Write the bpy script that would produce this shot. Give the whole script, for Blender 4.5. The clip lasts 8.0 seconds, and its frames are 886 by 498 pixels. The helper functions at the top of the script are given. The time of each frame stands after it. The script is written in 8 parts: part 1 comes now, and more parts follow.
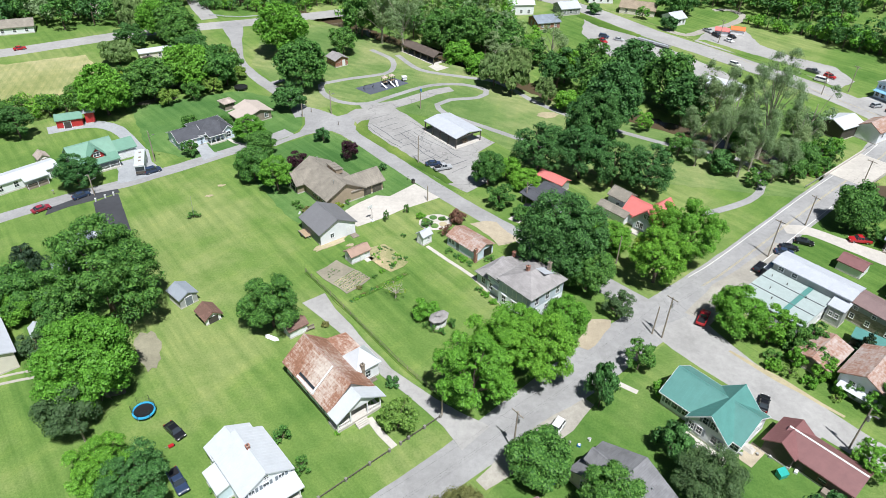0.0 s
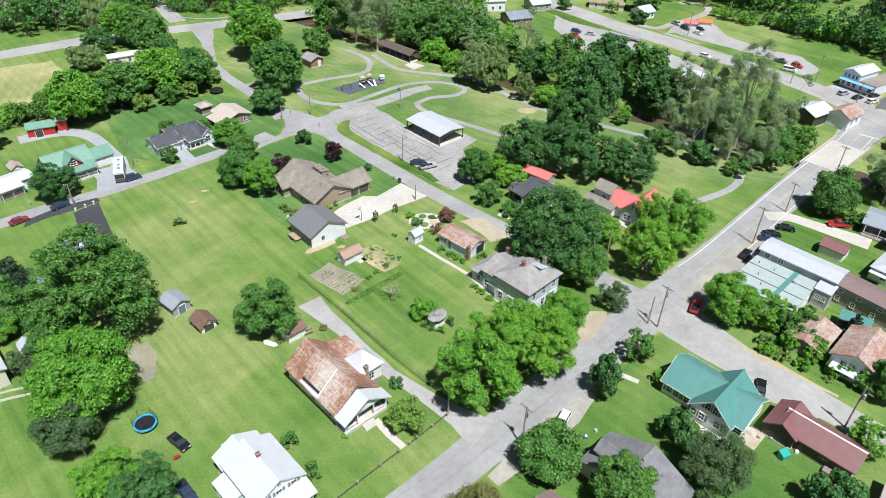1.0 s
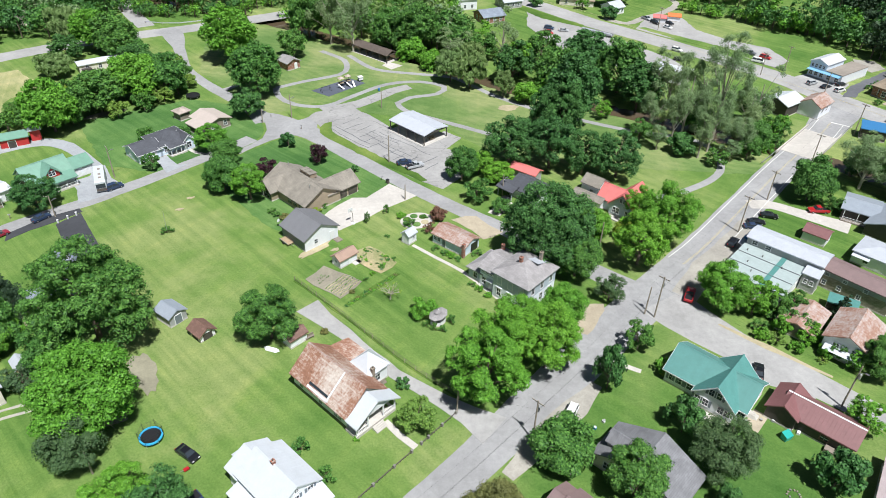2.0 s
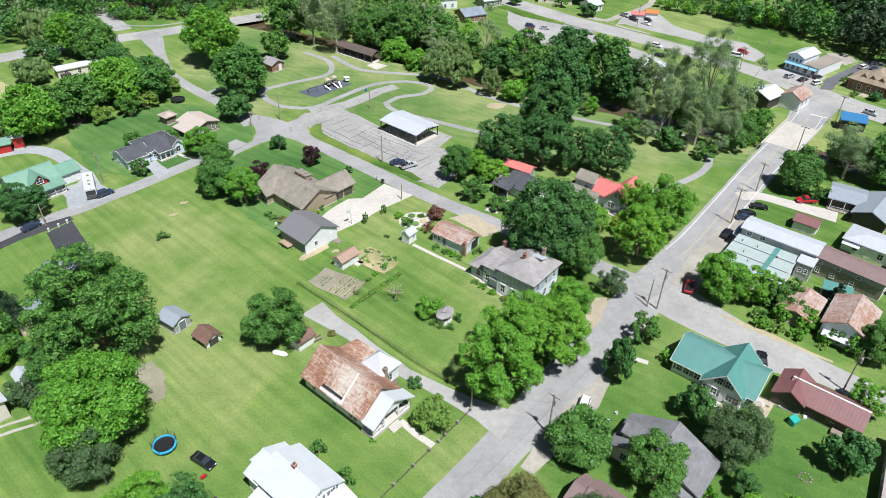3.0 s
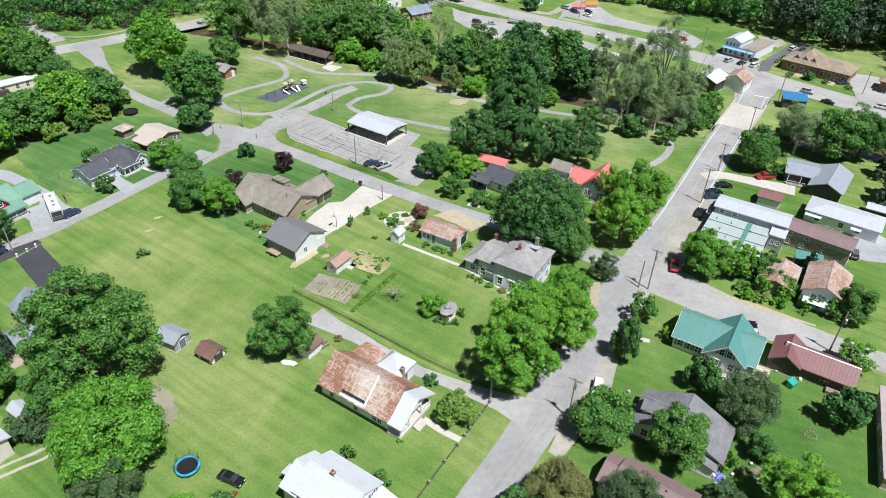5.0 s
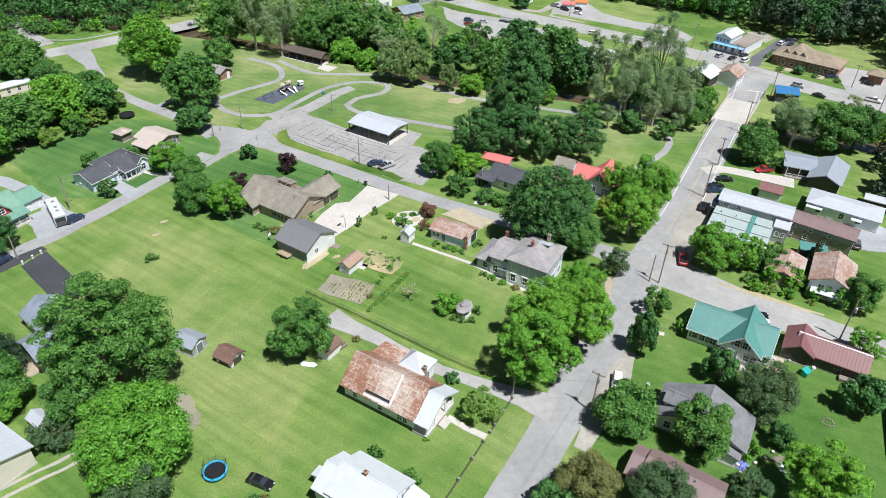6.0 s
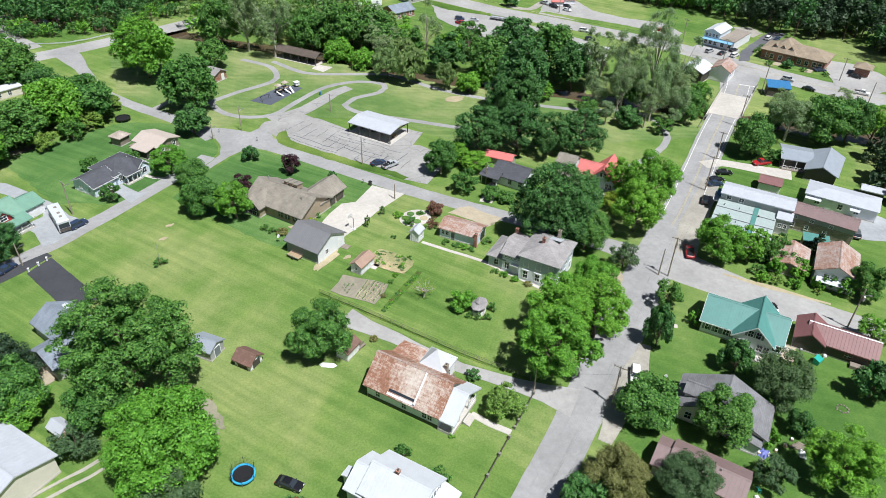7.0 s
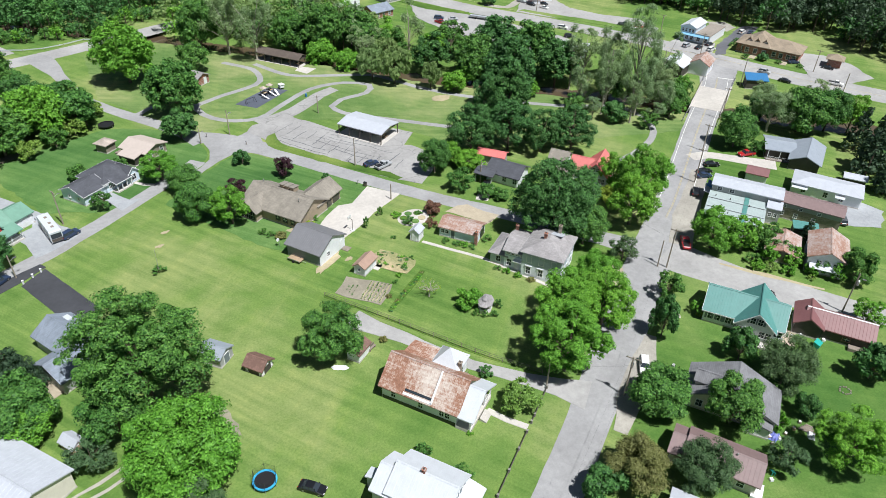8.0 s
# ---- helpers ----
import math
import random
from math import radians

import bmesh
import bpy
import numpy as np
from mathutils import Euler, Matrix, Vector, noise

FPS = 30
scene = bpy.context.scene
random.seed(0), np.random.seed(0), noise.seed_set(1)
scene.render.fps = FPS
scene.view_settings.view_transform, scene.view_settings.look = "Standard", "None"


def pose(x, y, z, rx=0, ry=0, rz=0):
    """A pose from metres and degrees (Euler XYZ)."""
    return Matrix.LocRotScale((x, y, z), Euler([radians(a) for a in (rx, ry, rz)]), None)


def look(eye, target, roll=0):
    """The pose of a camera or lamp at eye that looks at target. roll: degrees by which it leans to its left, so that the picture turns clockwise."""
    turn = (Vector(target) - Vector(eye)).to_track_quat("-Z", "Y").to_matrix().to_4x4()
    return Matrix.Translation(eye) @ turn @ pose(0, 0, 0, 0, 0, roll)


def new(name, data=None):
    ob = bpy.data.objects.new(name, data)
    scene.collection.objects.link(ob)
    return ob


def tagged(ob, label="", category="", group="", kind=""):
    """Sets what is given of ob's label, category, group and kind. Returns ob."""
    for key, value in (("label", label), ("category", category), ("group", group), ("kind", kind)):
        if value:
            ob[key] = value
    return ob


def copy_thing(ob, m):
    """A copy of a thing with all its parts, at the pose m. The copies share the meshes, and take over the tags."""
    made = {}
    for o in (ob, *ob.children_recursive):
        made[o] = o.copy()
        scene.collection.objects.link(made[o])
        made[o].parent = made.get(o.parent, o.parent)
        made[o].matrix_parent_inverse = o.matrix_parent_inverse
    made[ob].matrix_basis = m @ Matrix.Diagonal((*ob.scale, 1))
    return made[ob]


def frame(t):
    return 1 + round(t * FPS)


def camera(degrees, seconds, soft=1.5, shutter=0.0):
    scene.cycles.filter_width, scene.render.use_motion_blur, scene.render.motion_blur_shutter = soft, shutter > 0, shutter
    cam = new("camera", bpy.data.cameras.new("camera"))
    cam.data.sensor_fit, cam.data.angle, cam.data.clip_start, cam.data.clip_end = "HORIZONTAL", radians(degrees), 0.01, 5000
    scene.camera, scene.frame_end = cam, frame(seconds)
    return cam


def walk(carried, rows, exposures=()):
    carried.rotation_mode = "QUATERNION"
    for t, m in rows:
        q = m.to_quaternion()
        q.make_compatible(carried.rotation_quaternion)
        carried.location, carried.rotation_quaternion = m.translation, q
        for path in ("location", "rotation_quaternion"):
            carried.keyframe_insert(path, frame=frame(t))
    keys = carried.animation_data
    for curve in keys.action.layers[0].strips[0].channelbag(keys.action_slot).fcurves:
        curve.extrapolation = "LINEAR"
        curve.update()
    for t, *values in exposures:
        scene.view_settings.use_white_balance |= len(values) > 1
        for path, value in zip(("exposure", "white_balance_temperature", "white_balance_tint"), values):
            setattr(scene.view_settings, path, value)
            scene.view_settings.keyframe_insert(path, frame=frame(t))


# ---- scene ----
cam = camera(66.6, 8.0, soft=0.65)
PATH = [
    (0, (-0.351, 0.145, 85.672), (-0.342, 1.774, 84.513), 1.8),
    (0.5, (-2.942, 0.136, 85.631), (-2.888, 1.764, 84.471), 1.7),
    (1, (-5.639, 0.274, 85.625), (-5.535, 1.898, 84.463), 1.7),
    (1.5, (-8.457, 0.409, 85.589), (-8.301, 2.029, 84.427), 1.6),
    (3, (-17.429, 0.976, 85.369), (-17.15, 2.581, 84.208), 1.7),
    (3.5, (-20.432, 1.305, 85.331), (-20.103, 2.901, 84.171), 1.7),
    (4, (-23.541, 1.683, 85.32), (-23.158, 3.266, 84.16), 1.7),
    (4.5, (-26.65, 2.199, 85.319), (-26.217, 3.769, 84.159), 1.7),
    (6, (-36.048, 4.381, 85.252), (-35.522, 5.922, 84.091), 1.7),
    (6.5, (-39.091, 5.269, 85.271), (-38.542, 6.801, 84.108), 1.7),
    (7, (-42.289, 6.11, 85.256), (-41.708, 7.63, 84.093), 1.7),
    (7.5, (-45.52, 7.1, 85.253), (-44.9, 8.604, 84.09), 1.7),
    (8, (-48.576, 8.151, 85.25), (-47.914, 9.638, 84.087), 1.7),
]
walk(cam, [(t, look(eye, target, roll)) for t, eye, target, roll in PATH], exposures=[(0, 0.33, 6330, 10.0), (8, 0.265, 6330, 10.0)])

# ---- daylight: high clear sun from the south-east ----
SUN_EL, SUN_AZ = 64.0, -68.0
world = bpy.data.worlds.new("sky")
scene.world = world
world.use_nodes = True
wn, wl = world.node_tree.nodes, world.node_tree.links
wn.clear()
sky = wn.new("ShaderNodeTexSky")
sky.sky_type, sky.sun_disc = "NISHITA", False
sky.sun_elevation, sky.sun_rotation = radians(SUN_EL), radians(90 - SUN_AZ)
bg = wn.new("ShaderNodeBackground")
bg.inputs["Strength"].default_value = 0.034
wo = wn.new("ShaderNodeOutputWorld")
wl.new(sky.outputs[0], bg.inputs["Color"])
wl.new(bg.outputs[0], wo.inputs["Surface"])
sun_data = bpy.data.lights.new("sun", "SUN")
sun_data.energy, sun_data.angle, sun_data.color = 5.0, radians(0.53), (1.0, 0.985, 0.965)
sun = new("sun", sun_data)
_d = Vector((math.cos(radians(SUN_AZ)) * math.cos(radians(SUN_EL)), math.sin(radians(SUN_AZ)) * math.cos(radians(SUN_EL)), math.sin(radians(SUN_EL))))
sun.matrix_world = look(_d * 400, (0, 0, 0))


# ---- materials ----
def material(name):
    m = bpy.data.materials.new(name)
    m.use_nodes = True
    t = m.node_tree
    return m, t.nodes, t.links, t.nodes["Principled BSDF"]


def coords(nodes, links, scale, rot=0.0):
    """Object coordinates, scaled and turned about z."""
    tc, mp = nodes.new("ShaderNodeTexCoord"), nodes.new("ShaderNodeMapping")
    mp.inputs["Scale"].default_value = scale if isinstance(scale, tuple) else (scale,) * 3
    if rot:
        turn = nodes.new("ShaderNodeMapping")
        turn.inputs["Rotation"].default_value = (0, 0, radians(rot))
        links.new(tc.outputs["Object"], turn.inputs["Vector"])
        links.new(turn.outputs[0], mp.inputs["Vector"])
    else:
        links.new(tc.outputs["Object"], mp.inputs["Vector"])
    return mp.outputs[0]


def noise_at(nodes, links, scale, detail=4.0, rough=0.6, rot=0.0):
    n = nodes.new("ShaderNodeTexNoise")
    n.inputs["Scale"].default_value, n.inputs["Detail"].default_value, n.inputs["Roughness"].default_value = 1.0, detail, rough
    links.new(coords(nodes, links, scale, rot), n.inputs["Vector"])
    return n.outputs["Fac"]


def ramp(nodes, links, fac, stops):
    r = nodes.new("ShaderNodeValToRGB")
    e = r.color_ramp.elements
    while len(e) < len(stops):
        e.new(0.5)
    for i, (p, c) in enumerate(stops):
        e[i].position, e[i].color = p, (*c, 1) if len(c) == 3 else c
    links.new(fac, r.inputs["Fac"])
    return r.outputs["Color"]


def mix(nodes, links, fac, a, b, kind="MIX"):
    m = nodes.new("ShaderNodeMix")
    m.data_type, m.blend_type = "RGBA", kind
    for sock, v in ((m.inputs[0], fac), (m.inputs[6], a), (m.inputs[7], b)):
        if isinstance(v, (int, float)):
            sock.default_value = v
        elif isinstance(v, tuple):
            sock.default_value = (*v, 1)
        else:
            links.new(v, sock)
    return m.outputs[2]


def bump(nodes, links, bsdf, fac, strength, distance=0.05):
    b = nodes.new("ShaderNodeBump")
    b.inputs["Strength"].default_value, b.inputs["Distance"].default_value = strength, distance
    links.new(fac, b.inputs["Height"])
    links.new(b.outputs[0], bsdf.inputs["Normal"])


def shade(c, k):
    return tuple(min(1.0, v * k) for v in c)


def painted(name, colour, rough=0.6, vary=0.12, metal=0.0, streak=(0.8, 0.8, 0.8), fine=9.0):
    """Paint, siding or coated metal: two scales of wear over one colour."""
    m, n, l, b = material(name)
    a = ramp(n, l, noise_at(n, l, streak, 5, 0.65), [(0.3, shade(colour, 1 - vary)), (0.7, shade(colour, 1 + vary * 0.7))])
    f = ramp(n, l, noise_at(n, l, fine, 3), [(0.3, (0.86,) * 3), (0.7, (1.0,) * 3)])
    l.new(mix(n, l, 0.8, a, f, "MULTIPLY"), b.inputs["Base Color"])
    b.inputs["Roughness"].default_value, b.inputs["Metallic"].default_value = rough, metal
    return m


def rusty(name, rust, pale, share, worn=None):
    """Old stamped tin sheets: rust breaking through a worn pale coat, sheet by sheet."""
    m, n, l, b = material(name)
    br = n.new("ShaderNodeTexBrick")
    br.inputs["Scale"].default_value = 1.0
    br.inputs["Brick Width"].default_value, br.inputs["Row Height"].default_value, br.inputs["Mortar Size"].default_value = 0.46, 0.3, 0.025
    br.inputs["Color1"].default_value, br.inputs["Color2"].default_value, br.inputs["Mortar"].default_value = (1, 1, 1, 1), (0.25, 0.25, 0.25, 1), (0.45, 0.45, 0.45, 1)
    l.new(coords(n, l, 1.0), br.inputs["Vector"])
    big = noise_at(n, l, (0.16, 0.16, 0.16), 5, 0.6)
    mid = noise_at(n, l, (3.0, 0.6, 0.6), 5, 0.75)
    fine = noise_at(n, l, (7.0, 2.6, 2.6), 5, 0.85)
    s = mix(n, l, 0.42, big, mid)
    s = mix(n, l, 0.34, s, fine)
    s = mix(n, l, 0.07, s, br.outputs["Color"])
    row = noise_at(n, l, (0.5, 0.5, 5.0), 2, 0.5)
    s = mix(n, l, 0.14, s, row)
    if worn:
        # a stretch where the pale coat has lasted
        d = n.new("ShaderNodeVectorMath")
        d.operation, d.inputs[1].default_value = "DISTANCE", worn[:3]
        l.new(coords(n, l, 1.0), d.inputs[0])
        mr = n.new("ShaderNodeMapRange")
        mr.inputs["From Min"].default_value, mr.inputs["From Max"].default_value, mr.inputs["To Min"].default_value, mr.inputs["To Max"].default_value = 0.5, worn[3], 0.1, -0.015
        l.new(d.outputs["Value"], mr.inputs["Value"])
        ad = n.new("ShaderNodeMath")
        l.new(s, ad.inputs[0])
        l.new(mr.outputs[0], ad.inputs[1])
        s = ad.outputs[0]
    c = ramp(n, l, s, [(share - 0.12, shade(rust, 0.8)), (share - 0.02, shade(rust, 1.3)), (share + 0.03, tuple((p * 1.3 + q) / 2 for p, q in zip(rust, pale))), (share + 0.12, pale)])
    d = ramp(n, l, br.outputs["Color"], [(0.2, (0.94,) * 3), (0.9, (1.03,) * 3)])
    l.new(mix(n, l, 1.0, c, d, "MULTIPLY"), b.inputs["Base Color"])
    b.inputs["Roughness"].default_value = 0.7
    bump(n, l, b, br.outputs["Color"], 0.3, 0.02)
    return m


def shingle(name, colour, vary=0.08):
    """Asphalt shingles in courses along the ridge."""
    m, n, l, b = material(name)
    br = n.new("ShaderNodeTexBrick")
    br.inputs["Scale"].default_value = 1.0
    br.inputs["Brick Width"].default_value, br.inputs["Row Height"].default_value = 0.9, 0.28
    br.inputs["Mortar Size"].default_value = 0.02
    br.inputs["Color1"].default_value, br.inputs["Color2"].default_value = (*shade(colour, 1 + vary), 1), (*shade(colour, 1 - vary), 1)
    br.inputs["Mortar"].default_value = (*shade(colour, 0.82), 1)
    l.new(coords(n, l, 1.0), br.inputs["Vector"])
    st = ramp(n, l, noise_at(n, l, 0.45, 5, 0.7), [(0.3, (0.72,) * 3), (0.7, (1.12,) * 3)])
    l.new(mix(n, l, 1.0, br.outputs["Color"], st, "MULTIPLY"), b.inputs["Base Color"])
    b.inputs["Roughness"].default_value = 0.9
    bump(n, l, b, noise_at(n, l, 14.0, 2), 0.25, 0.02)
    return m


def paved(name, colour, stain=0.18, grain=18.0, seam=0.0):
    m, n, l, b = material(name)
    big = ramp(n, l, noise_at(n, l, 0.09, 6, 0.65), [(0.32, shade(colour, 1 - stain)), (0.68, shade(colour, 1 + stain * 0.6))])
    mid = ramp(n, l, noise_at(n, l, 0.9, 5, 0.7), [(0.3, (0.84,) * 3), (0.7, (1.05,) * 3)])
    fine = noise_at(n, l, grain, 2)
    g = ramp(n, l, fine, [(0.3, (0.88,) * 3), (0.7, (1.04,) * 3)])
    c = mix(n, l, 1.0, mix(n, l, 1.0, big, mid, "MULTIPLY"), g, "MULTIPLY")
    if seam:
        v = n.new("ShaderNodeTexVoronoi")
        v.feature, v.inputs["Scale"].default_value = "DISTANCE_TO_EDGE", seam
        warp = n.new("ShaderNodeVectorMath")
        warp.operation = "ADD"
        nz = n.new("ShaderNodeTexNoise")
        nz.inputs["Scale"].default_value = 0.25
        l.new(coords(n, l, 1.0), warp.inputs[0])
        l.new(coords(n, l, 1.0), nz.inputs["Vector"])
        sc = n.new("ShaderNodeVectorMath")
        sc.operation, sc.inputs[3].default_value = "SCALE", 7.0
        l.new(nz.outputs["Color"], sc.inputs[0])
        l.new(sc.outputs[0], warp.inputs[1])
        l.new(warp.outputs[0], v.inputs["Vector"])
        crack = ramp(n, l, v.outputs["Distance"], [(0.0, (0.4,) * 3), (0.014, (1.0,) * 3)])
        c = mix(n, l, 0.6, c, crack, "MULTIPLY")
    l.new(c, b.inputs["Base Color"])
    b.inputs["Roughness"].default_value = 0.92
    bump(n, l, b, fine, 0.25, 0.01)
    return m


def grass(name, dark, mid, dry, stripes=0.35, stripe_rot=50.0, mow=-41.0):
    """Mown lawn: lush and dry patches, mower tracks, tufts and clippings."""
    m, n, l, b = material(name)
    big = noise_at(n, l, 0.028, 5, 0.6)
    c = ramp(n, l, big, [(0.36, dark), (0.49, mid), (0.6, dry)])
    patch = ramp(n, l, noise_at(n, l, 0.16, 7, 0.7), [(0.3, (0.8, 0.87, 0.76)), (0.5, (1, 1, 1)), (0.72, (1.2, 1.12, 1.12))])
    track = ramp(n, l, noise_at(n, l, (0.02, 0.55, 0.3), 4, 0.6, stripe_rot), [(0.4, (0.74, 0.82, 0.74)), (0.5, (1, 1, 1)), (0.6, (1.2, 1.12, 1.16))])
    fine = ramp(n, l, noise_at(n, l, (0.09, 1.3, 0.8), 5, 0.7, stripe_rot), [(0.34, (0.84, 0.89, 0.82)), (0.66, (1.12, 1.08, 1.1))])
    cross = ramp(n, l, noise_at(n, l, (0.016, 0.5, 0.3), 3, 0.6, stripe_rot + 78), [(0.52, (1, 1, 1)), (0.64, (1.34, 1.17, 1.2))])
    wave = n.new("ShaderNodeTexWave")
    wave.inputs["Scale"].default_value, wave.inputs["Distortion"].default_value, wave.inputs["Detail"].default_value, wave.inputs["Detail Scale"].default_value = 1.0, 2.2, 3.0, 0.6
    l.new(coords(n, l, (0.115, 0.012, 0.1), mow), wave.inputs["Vector"])
    where = ramp(n, l, noise_at(n, l, 0.045, 3, 0.6), [(0.4, (0.25,) * 3), (0.62, (1,) * 3)])
    mown = ramp(n, l, wave.outputs["Fac"], [(0.15, (0.93, 0.95, 0.93)), (0.85, (1.05, 1.035, 1.03))])
    tuft = noise_at(n, l, 2.6, 5, 0.8)
    t2 = ramp(n, l, tuft, [(0.28, (0.62, 0.69, 0.56)), (0.7, (1.24, 1.17, 1.2))])
    bare = ramp(n, l, noise_at(n, l, 0.13, 7, 0.75), [(0.64, (0, 0, 0)), (0.76, (1, 1, 1))])
    c = mix(n, l, 1.0, c, patch, "MULTIPLY")
    rows = n.new("ShaderNodeMapRange")
    rows.inputs["From Min"].default_value, rows.inputs["From Max"].default_value, rows.inputs["To Min"].default_value, rows.inputs["To Max"].default_value = 0.4, 0.6, stripes * 0.25, min(1.0, stripes * 1.3)
    l.new(noise_at(n, l, 0.024, 4, 0.65, 17.0), rows.inputs["Value"])
    c = mix(n, l, rows.outputs[0], c, track, "MULTIPLY")
    c = mix(n, l, rows.outputs[0], c, fine, "MULTIPLY")
    c = mix(n, l, stripes * 0.4, c, cross, "MULTIPLY")
    c = mix(n, l, 0.9, c, t2, "MULTIPLY")
    c = mix(n, l, where, c, mown, "MULTIPLY")
    bw = n.new("ShaderNodeMath")
    bw.operation, bw.inputs[1].default_value = "MULTIPLY", 0.45
    l.new(bare, bw.inputs[0])
    c = mix(n, l, bw.outputs[0], c, (0.36, 0.34, 0.18))
    l.new(c, b.inputs["Base Color"])
    b.inputs["Roughness"].default_value = 0.95
    b.inputs["Specular IOR Level"].default_value = 0.2
    bump(n, l, b, tuft, 0.5, 0.12)
    return m


def foliage(name, a, c, glow=0.35, rough=0.55):
    """Leaves: hue varies leaf by leaf and tree by tree; light passes through."""
    m, n, l, b = material(name)
    geo, info = n.new("ShaderNodeNewGeometry"), n.new("ShaderNodeObjectInfo")
    leaf = ramp(n, l, geo.outputs["Random Per Island"], [(0.0, a), (0.55, tuple((p + q) / 2 for p, q in zip(a, c))), (1.0, c)])
    tree_tone = ramp(n, l, info.outputs["Random"], [(0.0, (0.86, 0.92, 0.9)), (1.0, (1.14, 1.07, 0.95))])
    col = mix(n, l, 1.0, leaf, tree_tone, "MULTIPLY")
    l.new(col, b.inputs["Base Color"])
    b.inputs["Roughness"].default_value = rough
    b.inputs["Specular IOR Level"].default_value = 0.25
    tr = n.new("ShaderNodeBsdfTranslucent")
    l.new(mix(n, l, 1.0, col, (1.25, 1.35, 0.6), "MULTIPLY"), tr.inputs["Color"])
    ms = n.new("ShaderNodeMixShader")
    ms.inputs[0].default_value = glow
    l.new(b.outputs[0], ms.inputs[1])
    l.new(tr.outputs[0], ms.inputs[2])
    l.new(ms.outputs[0], n["Material Output"].inputs["Surface"])
    return m


def plain(name, colour, rough=0.5, metal=0.0):
    m, n, l, b = material(name)
    c = ramp(n, l, noise_at(n, l, 2.5, 4), [(0.3, shade(colour, 0.88)), (0.7, shade(colour, 1.06))])
    l.new(c, b.inputs["Base Color"])
    b.inputs["Roughness"].default_value, b.inputs["Metallic"].default_value = rough, metal
    return m


def bricked(name, c1, c2, mortar, w=0.4, h=0.16):
    m, n, l, b = material(name)
    br = n.new("ShaderNodeTexBrick")
    br.inputs["Scale"].default_value = 1.0
    br.inputs["Brick Width"].default_value, br.inputs["Row Height"].default_value, br.inputs["Mortar Size"].default_value = w, h, 0.015
    br.inputs["Color1"].default_value, br.inputs["Color2"].default_value, br.inputs["Mortar"].default_value = (*c1, 1), (*c2, 1), (*mortar, 1)
    tc, mp = n.new("ShaderNodeTexCoord"), n.new("ShaderNodeMapping")
    mp.inputs["Rotation"].default_value = (radians(90), 0, radians(20))
    l.new(tc.outputs["Object"], mp.inputs["Vector"])
    l.new(mp.outputs[0], br.inputs["Vector"])
    l.new(mix(n, l, 1.0, br.outputs["Color"], ramp(n, l, noise_at(n, l, 0.8, 5), [(0.3, (0.75,) * 3), (0.7, (1.1,) * 3)]), "MULTIPLY"), b.inputs["Base Color"])
    b.inputs["Roughness"].default_value = 0.9
    return m


